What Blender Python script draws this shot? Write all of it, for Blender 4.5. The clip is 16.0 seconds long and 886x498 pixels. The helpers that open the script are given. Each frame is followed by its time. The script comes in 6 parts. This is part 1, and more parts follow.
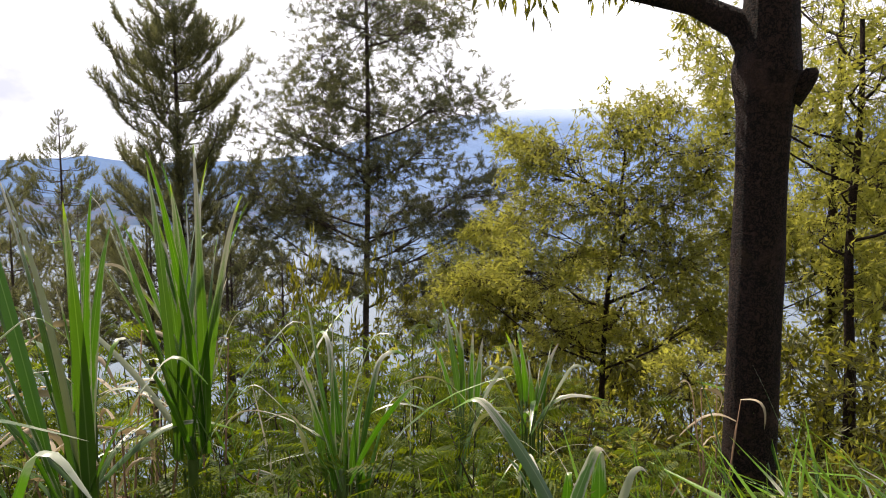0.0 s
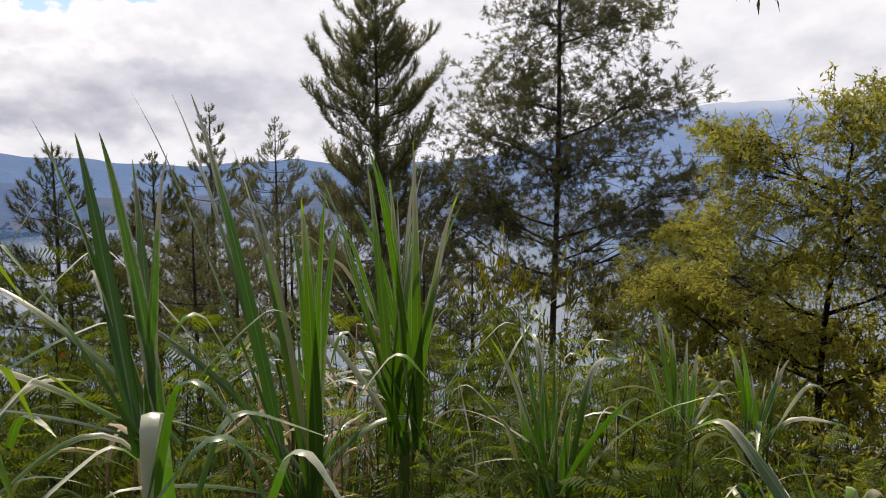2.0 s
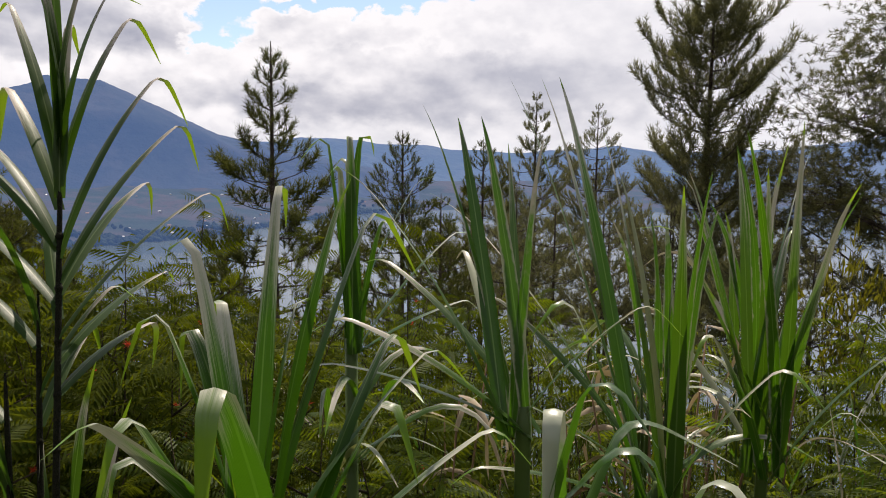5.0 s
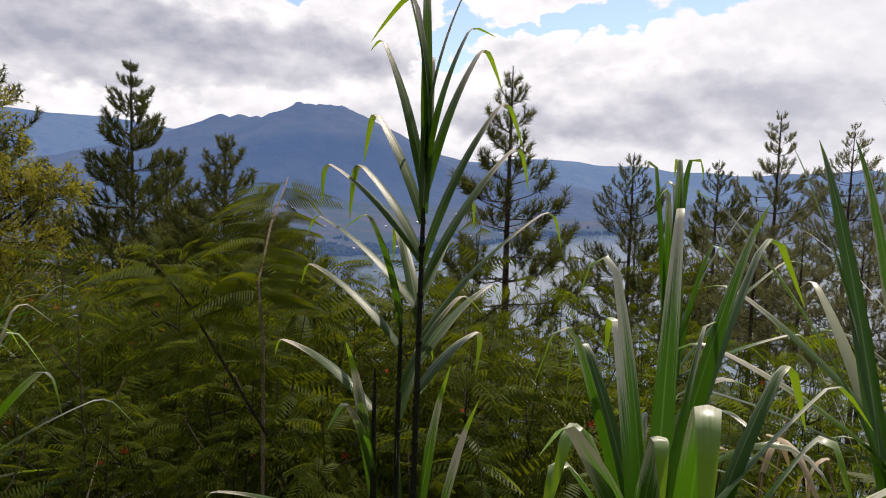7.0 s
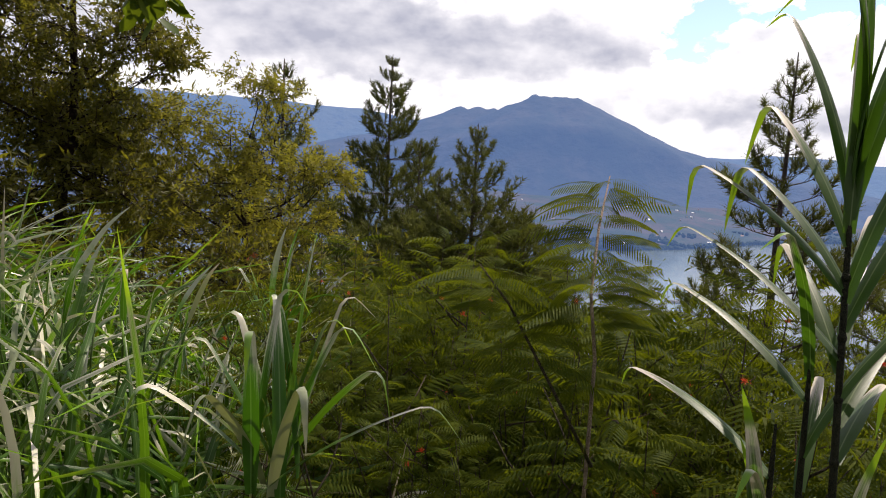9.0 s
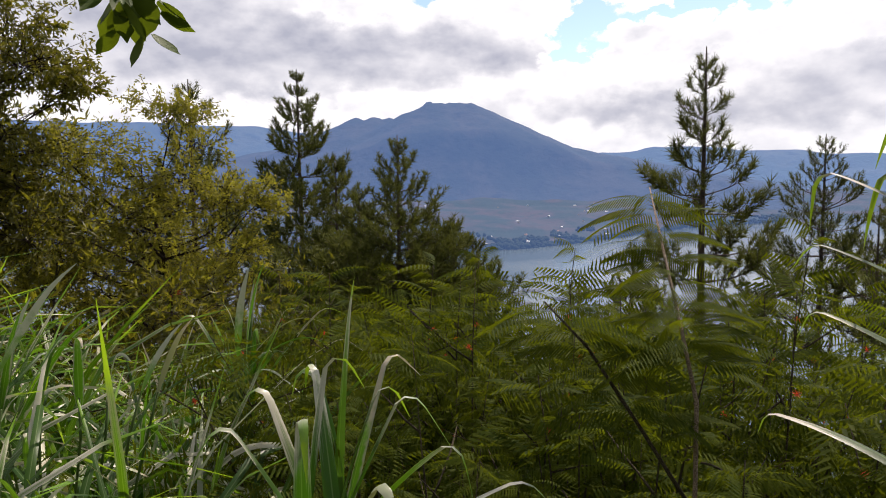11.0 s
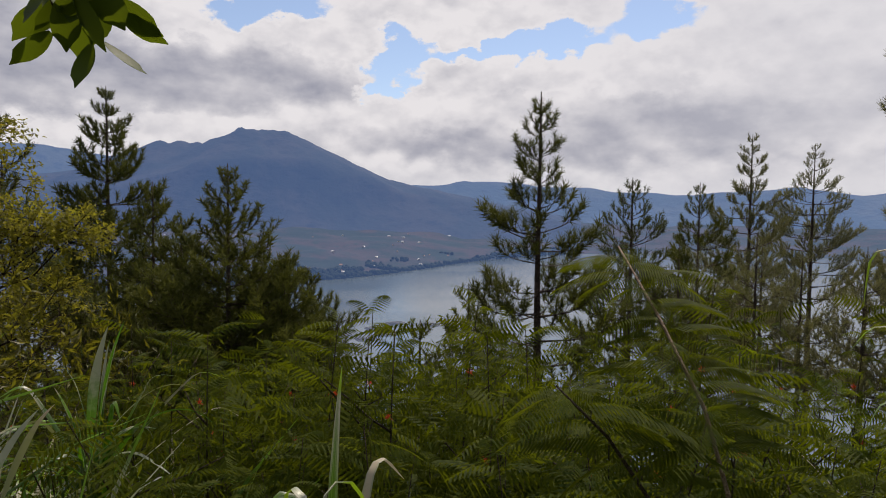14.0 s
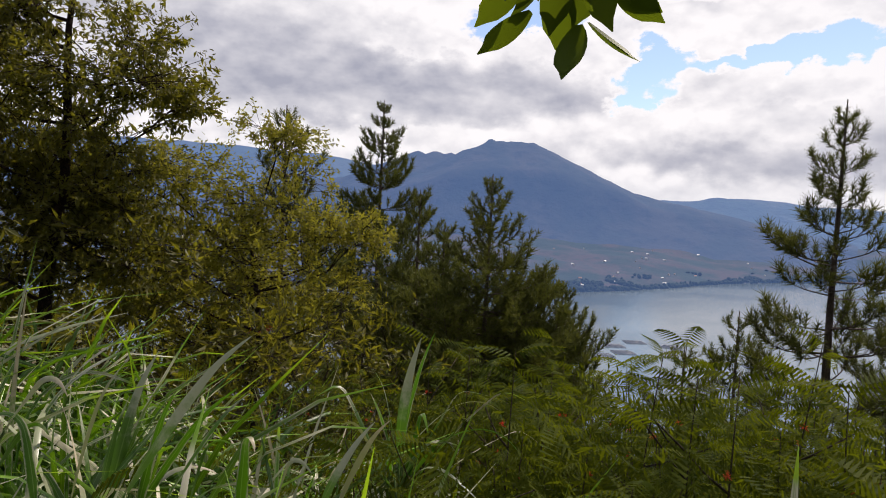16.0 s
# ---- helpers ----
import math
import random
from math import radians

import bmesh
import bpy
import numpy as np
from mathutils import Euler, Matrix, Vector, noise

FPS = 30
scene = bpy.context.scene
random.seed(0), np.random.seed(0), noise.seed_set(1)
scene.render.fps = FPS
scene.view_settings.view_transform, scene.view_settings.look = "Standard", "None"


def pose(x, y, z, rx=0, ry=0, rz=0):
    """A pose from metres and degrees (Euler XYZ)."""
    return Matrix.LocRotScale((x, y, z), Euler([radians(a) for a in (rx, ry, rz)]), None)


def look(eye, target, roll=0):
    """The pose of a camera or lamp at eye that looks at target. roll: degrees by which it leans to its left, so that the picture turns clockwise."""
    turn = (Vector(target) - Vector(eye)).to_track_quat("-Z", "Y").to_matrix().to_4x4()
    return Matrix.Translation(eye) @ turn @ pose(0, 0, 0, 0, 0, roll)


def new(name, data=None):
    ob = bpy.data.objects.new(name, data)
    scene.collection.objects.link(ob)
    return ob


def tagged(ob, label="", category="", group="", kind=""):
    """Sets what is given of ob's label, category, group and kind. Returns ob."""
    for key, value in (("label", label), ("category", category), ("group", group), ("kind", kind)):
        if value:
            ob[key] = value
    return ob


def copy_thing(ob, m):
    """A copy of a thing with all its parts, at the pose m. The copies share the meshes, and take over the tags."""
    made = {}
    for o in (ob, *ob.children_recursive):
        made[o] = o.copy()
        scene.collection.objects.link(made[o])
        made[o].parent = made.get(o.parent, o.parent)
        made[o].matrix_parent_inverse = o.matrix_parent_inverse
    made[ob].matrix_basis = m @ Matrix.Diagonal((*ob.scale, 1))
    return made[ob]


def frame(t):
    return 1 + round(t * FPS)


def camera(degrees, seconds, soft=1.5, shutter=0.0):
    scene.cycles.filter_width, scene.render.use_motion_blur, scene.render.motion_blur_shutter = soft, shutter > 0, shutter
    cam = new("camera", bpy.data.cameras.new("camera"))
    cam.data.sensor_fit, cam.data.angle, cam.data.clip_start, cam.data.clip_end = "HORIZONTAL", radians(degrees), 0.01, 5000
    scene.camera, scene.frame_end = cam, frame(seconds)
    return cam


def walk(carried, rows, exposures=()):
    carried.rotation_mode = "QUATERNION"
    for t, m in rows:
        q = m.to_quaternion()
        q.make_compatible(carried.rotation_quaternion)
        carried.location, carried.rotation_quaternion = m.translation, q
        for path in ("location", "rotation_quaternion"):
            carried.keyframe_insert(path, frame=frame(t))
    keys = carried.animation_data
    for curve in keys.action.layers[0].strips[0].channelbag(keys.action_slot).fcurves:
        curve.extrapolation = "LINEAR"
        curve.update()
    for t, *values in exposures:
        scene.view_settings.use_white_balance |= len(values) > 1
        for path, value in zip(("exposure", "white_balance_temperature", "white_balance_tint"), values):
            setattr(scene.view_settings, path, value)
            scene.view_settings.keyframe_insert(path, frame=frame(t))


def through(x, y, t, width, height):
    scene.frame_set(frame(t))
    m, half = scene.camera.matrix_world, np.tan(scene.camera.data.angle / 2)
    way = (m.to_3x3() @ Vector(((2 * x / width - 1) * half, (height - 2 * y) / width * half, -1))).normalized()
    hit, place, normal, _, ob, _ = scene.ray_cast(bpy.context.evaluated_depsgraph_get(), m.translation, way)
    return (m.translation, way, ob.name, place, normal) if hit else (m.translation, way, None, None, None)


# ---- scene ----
cam = camera(64.0, 16.0, 1.0)

PATH = [
    (0, (-1.053, -0.14, 1.856), (-1.602, 1.773, 1.658), 0.2),
    (0.5, (-1.094, -0.111, 1.85), (-1.843, 1.731, 1.637), -0.9),
    (1, (-1.115, -0.103, 1.853), (-1.96, 1.697, 1.637), -0.7),
    (1.5, (-1.134, -0.101, 1.854), (-2.076, 1.652, 1.652), -0.3),
    (2, (-1.151, -0.098, 1.849), (-2.175, 1.608, 1.649), -0.2),
    (2.5, (-1.169, -0.105, 1.856), (-2.266, 1.557, 1.666), 0.3),
    (3, (-1.191, -0.095, 1.842), (-2.412, 1.479, 1.663), 0.4),
    (3.5, (-1.218, -0.083, 1.847), (-2.547, 1.4, 1.667), 0.8),
    (4, (-1.234, -0.09, 1.846), (-2.691, 1.266, 1.658), 1.3),
    (4.2, (-1.244, -0.095, 1.847), (-2.752, 1.203, 1.65), 1.0),
    (6.3, (-1.303, -0.2, 1.844), (-3.116, 0.614, 1.627), 1.6),
    (6.5, (-1.312, -0.24, 1.844), (-3.156, 0.51, 1.649), 1.6),
    (7, (-1.35, -0.324, 1.843), (-3.256, 0.251, 1.651), 1.6),
    (7.5, (-1.381, -0.385, 1.842), (-3.344, -0.067, 1.632), 2.4),
    (8, (-1.473, -0.437, 1.846), (-3.456, -0.231, 1.689), 1.3),
    (8.5, (-1.543, -0.485, 1.845), (-3.53, -0.552, 1.627), 2.3),
    (9, (-1.587, -0.545, 1.848), (-3.572, -0.593, 1.609), 3.3),
    (9.2, (-1.606, -0.588, 1.859), (-3.594, -0.602, 1.645), 2.4),
    (11.3, (-1.867, -0.882, 1.885), (-3.841, -0.634, 1.679), 0.0),
    (11.5, (-1.878, -0.914, 1.898), (-3.849, -0.637, 1.703), 0.9),
    (12, (-1.931, -0.965, 1.904), (-3.907, -0.697, 1.742), 2.3),
    (12.5, (-2.03, -1.008, 1.93), (-4.002, -0.7, 1.796), 1.9),
    (13, (-2.054, -1.034, 1.936), (-3.994, -0.566, 1.802), 2.1),
    (13.5, (-2.108, -1.06, 1.933), (-3.97, -0.337, 1.841), 1.3),
    (14, (-2.152, -1.096, 1.928), (-4.015, -0.379, 1.804), 0.6),
    (14.5, (-2.194, -1.093, 1.919), (-4.107, -0.545, 1.716), 2.5),
    (15, (-2.249, -1.132, 1.918), (-4.197, -0.765, 1.651), 3.4),
    (15.5, (-2.324, -1.217, 1.927), (-4.291, -0.898, 1.76), 3.0),
    (16, (-2.398, -1.294, 1.934), (-4.394, -1.233, 1.823), 2.9),
]
walk(cam, [(t, look(eye, aim, roll)) for t, eye, aim, roll in PATH], [(0, 0.62), (1, 0.32), (1.5, 0.10), (3.5, -0.16), (5, -0.10), (7, -0.05), (8, 0.07), (8.5, 0.05), (9, 0.22), (11, 0.13), (12.5, -0.15), (14, -0.45), (15, -0.14), (16, -0.11)])

# ---- light, sky and exposure ----
SUN_AZ, SUN_EL = 48.0, 54.0  # degrees left of +y, degrees above the horizon


def compass(az, el=0.0):
    a, e = radians(az), radians(el)
    return Vector((-math.sin(a) * math.cos(e), math.cos(a) * math.cos(e), math.sin(e)))


sun = new("sun", bpy.data.lights.new("sun", "SUN"))
sun.data.energy, sun.data.angle, sun.data.color = 5.0, radians(0.6), (1.0, 0.90, 0.74)
scene.view_settings.use_white_balance = True
scene.view_settings.white_balance_tint = 15.0
sun.matrix_world = look(compass(SUN_AZ, SUN_EL) * 50, (0, 0, 0))


class Nodes:
    """A node tree with short calls."""

    def __init__(self, tree):
        self.t = tree
        tree.nodes.clear()

    def add(self, kind, ins=None, operation="", use_clamp=False, data_type="", interpolation_type="", feature="", bands_direction=""):
        n = self.t.nodes.new(kind)
        if operation:
            n.operation = operation
        if use_clamp:
            n.use_clamp = True
        if data_type:
            n.data_type = data_type
        if interpolation_type:
            n.interpolation_type = interpolation_type
        if feature:
            n.feature = feature
        if bands_direction:
            n.bands_direction = bands_direction
        for k, v in (ins or {}).items():
            self.link(v, n.inputs[k])
        return n

    def link(self, v, socket):
        if isinstance(v, bpy.types.NodeSocket):
            self.t.links.new(v, socket)
        elif isinstance(v, bpy.types.Node):
            self.t.links.new(v.outputs[0], socket)
        else:
            if isinstance(v, tuple) and len(v) == 3 and socket.type == "RGBA":
                v = (*v, 1.0)
            socket.default_value = v

    def math(self, op, a, b=0.0, clamp=False):
        return self.add("ShaderNodeMath", {0: a, 1: b}, operation=op, use_clamp=clamp)

    def vec(self, op, a, b=(0, 0, 0)):
        return self.add("ShaderNodeVectorMath", {0: a, 1: b}, operation=op)

    def noise(self, vector, scale, detail=4.0, rough=0.55, distortion=0.0):
        n = self.add("ShaderNodeTexNoise", {"Scale": scale, "Detail": detail, "Roughness": rough, "Distortion": distortion})
        if vector is not None:
            self.link(vector, n.inputs["Vector"])
        return n

    def step(self, v, lo, hi, a=0.0, b=1.0):
        return self.add("ShaderNodeMapRange", {"Value": v, "From Min": lo, "From Max": hi, "To Min": a, "To Max": b}, interpolation_type="SMOOTHSTEP")

    def mix(self, f, a, b):
        n = self.add("ShaderNodeMix", {"Factor": f}, data_type="RGBA")
        self.link(a, n.inputs[6])
        self.link(b, n.inputs[7])
        return n.outputs[2]


world = bpy.data.worlds.new("sky")
scene.world = world
world.use_nodes = True
w = Nodes(world.node_tree)
sky = w.add("ShaderNodeTexSky")
sky.sky_type, sky.sun_disc, sky.altitude = "NISHITA", False, 1100.0
sky.sun_elevation, sky.sun_rotation = radians(SUN_EL), radians(-SUN_AZ)
way = w.add("ShaderNodeTexCoord").outputs["Generated"]
flat = w.add("ShaderNodeSeparateXYZ", {0: way})
puffy = w.vec("MULTIPLY", way, (1.0, 1.0, 1.6))
bearing = w.math("MULTIPLY", w.math("ARCTAN2", w.math("MULTIPLY", flat.outputs[0], -1.0), flat.outputs[1]), 57.3)
rise = w.math("MULTIPLY", w.math("ARCSINE", flat.outputs[2]), 57.3)
torn = w.add("ShaderNodeSeparateXYZ", {0: w.noise(puffy, 11.0, 7.0, 0.62).outputs[1]})
lump = w.add("ShaderNodeTexVoronoi", {"Vector": w.vec("ADD", puffy, w.vec("SCALE", w.noise(puffy, 30.0, 4.0).outputs[1])), "Scale": 30.0, "Smoothness": 0.35}, feature="SMOOTH_F1")
lump.inputs["Vector"].links[0].from_node.inputs[1].links[0].from_node.inputs["Scale"].default_value = 0.03
az_torn = w.math("ADD", bearing, w.math("MULTIPLY", w.math("SUBTRACT", torn.outputs[0], 0.5), 9.0))
el_torn = w.math("ADD", w.math("ADD", rise, w.math("MULTIPLY", w.math("SUBTRACT", torn.outputs[1], 0.5), 5.0)), w.math("MULTIPLY", w.math("SUBTRACT", lump, 0.4), 1.5))


def patches(spots):
    """Soft ovals in the sky: bearing, height, half width and half height in degrees, weight."""
    total = None
    for az, el, wide, tall, weight in spots:
        u = w.math("DIVIDE", w.math("SUBTRACT", az_torn, az), wide)
        v = w.math("DIVIDE", w.math("SUBTRACT", el_torn, el), tall)
        oval = w.math("EXPONENT", w.math("MULTIPLY", w.math("ADD", w.math("MULTIPLY", u, u), w.math("MULTIPLY", v, v)), -1.0))
        oval = w.math("MULTIPLY", oval, weight)
        total = oval if total is None else w.math("ADD", total, oval)
    return total


# breaks of blue sky over the lake, with a small cloud in them
gaps = patches(((71, 19.0, 17, 2.6, 1.0), (83, 15.2, 4.0, 1.1, 0.9), (73, 12.2, 2.0, 2.0, 1.0), (73.6, 9.2, 1.5, 0.9, 0.9), (61, 12.8, 5.0, 1.1, 1.0), (67, 12.2, 4.0, 0.7, 0.7), (53, 14.4, 3.4, 1.4, 0.9), (68.5, 14.6, 3.8, 1.1, -1.1)))
mask = w.step(gaps, 0.34, 0.56, 1.0, 0.06)
# grey undersides of the cloud deck, brighter where it thins out
bellies = patches(((101, 9.8, 12, 3.2, 0.80), (87, 9.8, 8, 2.0, 0.70), (108, 12.0, 9, 4.0, 0.6), (92, 8.0, 9, 1.2, 0.35), (50, 6.4, 8, 2.6, 0.75), (43, 5.6, 7, 1.9, 0.6), (63, 4.6, 9, 1.5, 0.60), (72, 5.2, 6, 1.3, 0.45), (79, 9.4, 5, 1.4, 0.40), (31, 7.5, 8, 2.2, 0.45), (8, 7.6, 12, 2.0, 0.40), (62, 8.5, 6, 1.2, 0.25), (91, 13.0, 5, 0.8, -0.45), (79, 12.2, 4, 0.9, -0.3), (58, 10.2, 9, 1.3, -0.45), (95, 5.6, 14, 0.9, -0.35)))
mottle = w.noise(w.vec("MULTIPLY", puffy, (1.0, 1.0, 1.6)), 8.0, 4.0, 0.5)
full = w.math("SUBTRACT", 1.0, w.math("EXPONENT", w.math("MULTIPLY", bellies, -1.25)))
grey = w.math("MULTIPLY", full, w.step(mottle, 0.30, 0.70, 0.70, 1.30), True)
bulge, above = w.noise(puffy, 9.0, 5.0, 0.52), w.noise(w.vec("ADD", puffy, (0.0, 0.0, 0.030)), 9.0, 5.0, 0.52)
body = w.step(w.noise(puffy, 3.4, 5.0, 0.45, 0.1), 0.40, 0.62, 0.62, 1.0)
seen = w.math("MULTIPLY", w.step(rise, 15.0, 30.0, 1.0, 0.0), w.math("MULTIPLY", w.step(bearing, -25.0, 0.0), w.step(bearing, 110.0, 128.0, 1.0, 0.0)))
grey = w.math("ADD", w.math("MULTIPLY", grey, seen), w.math("MULTIPLY", body, w.math("SUBTRACT", 1.0, seen)))
soft_heaps = w.math("ADD", w.math("MULTIPLY", w.math("SUBTRACT", above, bulge), 1.9), 0.10)
grey = w.math("ADD", grey, w.math("MULTIPLY", soft_heaps, w.step(bellies, 0.0, 0.8, 1.0, 0.7)))
grey = w.math("ADD", grey, w.math("MULTIPLY", w.math("SUBTRACT", lump, 0.42), w.step(bellies, 0.0, 0.6, 0.20, 0.10)), True)
# thin bright rims where a cloud ends against the blue
grey = w.math("MULTIPLY", grey, w.step(gaps, 0.10, 0.32, 1.0, 0.15))
tone = w.mix(grey, (1.07, 1.06, 1.05), (0.43, 0.45, 0.53))
tone = w.mix(w.step(rise, 1.0, 4.5, 0.45, 0.0), tone, (0.80, 0.82, 0.86))
# the cloud deck is bright and thin towards the sun
glow = w.vec("DOT_PRODUCT", way, tuple(compass(SUN_AZ - 25, 30)))
tone = w.mix(w.step(glow.outputs["Value"], 0.70, 1.0, 0.0, 0.65), tone, (0.90, 0.91, 0.94))
blue = w.add("ShaderNodeBackground", {"Color": sky, "Strength": 0.16})
cloud = w.add("ShaderNodeBackground", {"Color": tone, "Strength": 1.0})
both = w.add("ShaderNodeMixShader", {0: mask, 1: blue, 2: cloud})
w.add("ShaderNodeOutputWorld", {0: both})

# ---- materials ----


def material(name):
    m = bpy.data.materials.new(name)
    m.use_nodes = True
    return m, Nodes(m.node_tree)


def leaf_material(name, dark, light, through=0.35, glow=(0.30, 0.42, 0.04), rough=0.45, spec=0.5, scale=9.0, dry=None, dry_from=0.62, rib=False, edge=None, band=None, mixed=False):
    """Thin leaf: gloss on top, light shining through, tone varied from leaf to leaf and along the leaf."""
    m, n = material(name)
    geo = n.add("ShaderNodeNewGeometry")
    rnd = n.add("ShaderNodeObjectInfo").outputs["Random"]
    tex = n.add("ShaderNodeTexCoord")
    if mixed:
        rnd = geo.outputs["Random Per Island"]
    fine = n.noise(tex.outputs["Object"], scale, 3.0)
    pick = n.math("ADD", n.math("MULTIPLY", geo.outputs["Random Per Island"], 0.6), n.math("MULTIPLY", fine, 0.45))
    pick = n.math("ADD", pick, n.math("MULTIPLY", n.math("SUBTRACT", rnd, 0.5), 0.8 if rib else 0.35), True)
    col = n.mix(pick, dark, light)
    back = n.mix(pick, tuple(c * 0.7 for c in glow), glow)
    if rib:
        uv = n.add("ShaderNodeSeparateXYZ", {0: tex.outputs["UV"]})
        off = n.math("ABSOLUTE", n.math("SUBTRACT", uv.outputs[0], 0.5))
        col = n.mix(n.step(off, 0.02, 0.06, 0.35, 0.0), col, (0.30, 0.38, 0.16))
        lines = n.add("ShaderNodeTexWave", {"Vector": tex.outputs["UV"], "Scale": 9.0, "Distortion": 0.6}, bands_direction="X")
        col = n.mix(n.math("MULTIPLY", lines.outputs[1], 0.07), col, (0.25, 0.34, 0.12))
        # dried ends; on folded and drooping blades this colour paints their sheen
        if dry:
            spot = n.noise(tex.outputs["Object"], 22.0, 4.0, 0.65)
            dry_or_sheen = n.math("ADD", uv.outputs[1], n.math("MULTIPLY", n.math("SUBTRACT", spot, 0.5), 0.9))
            dry_or_sheen = n.step(n.math("ADD", dry_or_sheen, n.math("MULTIPLY", n.math("SUBTRACT", rnd, 0.5), 0.8)), dry_from, dry_from + 0.3)
            col = n.mix(dry_or_sheen, col, dry)
            back = n.mix(dry_or_sheen, back, tuple(c * 0.7 for c in dry))
    if edge:
        frayed = n.step(n.math("ADD", off, n.math("MULTIPLY", n.math("SUBTRACT", n.noise(tex.outputs["Object"], 16.0, 4.0, 0.6), 0.5), 0.9)), 0.30, 0.46)
        frayed = n.math("MULTIPLY", frayed, n.step(uv.outputs[1], 0.78, 0.92, 1.0, 0.0))
        col = n.mix(frayed, col, edge)
        back = n.mix(frayed, back, tuple(c * 0.6 for c in edge))
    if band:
        # outer half of folded leaf pale: part bleached, part painted sheen; tip still fresh
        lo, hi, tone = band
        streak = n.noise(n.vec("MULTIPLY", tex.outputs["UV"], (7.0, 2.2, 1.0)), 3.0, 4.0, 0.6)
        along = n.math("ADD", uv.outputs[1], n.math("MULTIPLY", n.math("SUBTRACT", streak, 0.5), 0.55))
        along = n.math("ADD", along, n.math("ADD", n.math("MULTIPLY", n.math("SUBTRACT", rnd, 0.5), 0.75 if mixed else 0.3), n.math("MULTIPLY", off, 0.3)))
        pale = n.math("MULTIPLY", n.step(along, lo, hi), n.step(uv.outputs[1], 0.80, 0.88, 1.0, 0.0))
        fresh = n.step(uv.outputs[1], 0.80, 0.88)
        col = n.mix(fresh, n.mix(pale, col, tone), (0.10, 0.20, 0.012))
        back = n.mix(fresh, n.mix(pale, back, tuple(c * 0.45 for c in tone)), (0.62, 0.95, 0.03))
    bump = n.add("ShaderNodeBump", {"Height": fine, "Strength": 0.25, "Distance": 0.004})
    p = n.add("ShaderNodeBsdfPrincipled", {"Base Color": col, "Roughness": rough, "Specular IOR Level": spec, "Normal": bump})
    t = n.add("ShaderNodeBsdfTranslucent", {"Color": back})
    n.add("ShaderNodeOutputMaterial", {0: n.add("ShaderNodeMixShader", {0: through, 1: p, 2: t})})
    return m


def bark_material(name, dark, light, scale=14.0, relief=0.02, moss=None):
    m, n = material(name)
    tex = n.add("ShaderNodeTexCoord").outputs["Object"]
    long = n.add("ShaderNodeMapping", {0: tex, "Scale": (1.0, 1.0, 0.16)})
    crack = n.add("ShaderNodeTexVoronoi", {"Vector": n.vec("ADD", long, n.vec("SCALE", n.noise(tex, 9.0, 5.0).outputs[1])), "Scale": scale}, feature="DISTANCE_TO_EDGE")
    grain = n.noise(long, scale * 3.0, 7.0, 0.65)
    h = n.math("ADD", n.step(crack, 0.0, 0.22), n.math("MULTIPLY", grain, 0.8))
    col = n.mix(n.step(h, 0.35, 1.45), dark, light)
    col = n.mix(n.step(n.noise(tex, 5.0, 4.0, 0.6), 0.52, 0.68, 0.0, 0.5), col, tuple(min(1.0, c * 1.9) for c in light))
    if moss:
        col = n.mix(n.step(n.noise(tex, 3.3, 5.0, 0.7), 0.56, 0.70, 0.0, 0.75), col, moss)
    bump = n.add("ShaderNodeBump", {"Height": h, "Strength": 0.9, "Distance": relief})
    p = n.add("ShaderNodeBsdfPrincipled", {"Base Color": col, "Roughness": 0.88, "Specular IOR Level": 0.2, "Normal": bump})
    n.add("ShaderNodeOutputMaterial", {0: p})
    return m


def land_material(name, colours, scale, haze_glow=None, haze_strength=0.0, relief=1.0, rough=0.95):
    """Ground: three tones in patches. Far land also gets its haze as a glow of the surface."""
    m, n = material(name)
    pos = n.add("ShaderNodeNewGeometry").outputs["Position"]
    a = n.noise(pos, scale, 6.0, 0.6)
    b = n.noise(n.vec("ADD", pos, (13.0, 7.0, 3.0)), scale * 4.3, 6.0, 0.65)
    col = n.mix(n.step(a, 0.42, 0.60), colours[0], colours[1])
    col = n.mix(n.step(b, 0.50, 0.66), col, colours[2])
    bump = n.add("ShaderNodeBump", {"Height": b, "Strength": 0.7, "Distance": relief})
    ins = {"Base Color": col, "Roughness": rough, "Specular IOR Level": 0.1, "Normal": bump}
    p = n.add("ShaderNodeBsdfPrincipled", ins)
    if haze_glow:
        # haze glow, brighter towards the sun; cloud on the crest there is glow too
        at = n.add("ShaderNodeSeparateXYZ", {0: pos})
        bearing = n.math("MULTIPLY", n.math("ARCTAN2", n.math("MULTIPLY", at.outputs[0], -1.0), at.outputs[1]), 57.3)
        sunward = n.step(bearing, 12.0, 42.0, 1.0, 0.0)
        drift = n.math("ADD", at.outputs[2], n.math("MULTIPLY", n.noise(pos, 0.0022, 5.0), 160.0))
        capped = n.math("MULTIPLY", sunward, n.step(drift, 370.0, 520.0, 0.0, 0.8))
        tint = n.mix(capped, n.mix(n.math("MULTIPLY", sunward, 0.45), haze_glow, (0.42, 0.52, 0.76)), (0.62, 0.65, 0.72))
        power = n.math("ADD", n.math("ADD", haze_strength, n.math("MULTIPLY", sunward, 0.16)), n.math("MULTIPLY", capped, 0.45))
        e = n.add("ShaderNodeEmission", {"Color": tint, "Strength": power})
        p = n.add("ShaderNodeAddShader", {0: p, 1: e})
    n.add("ShaderNodeOutputMaterial", {0: p})
    return m


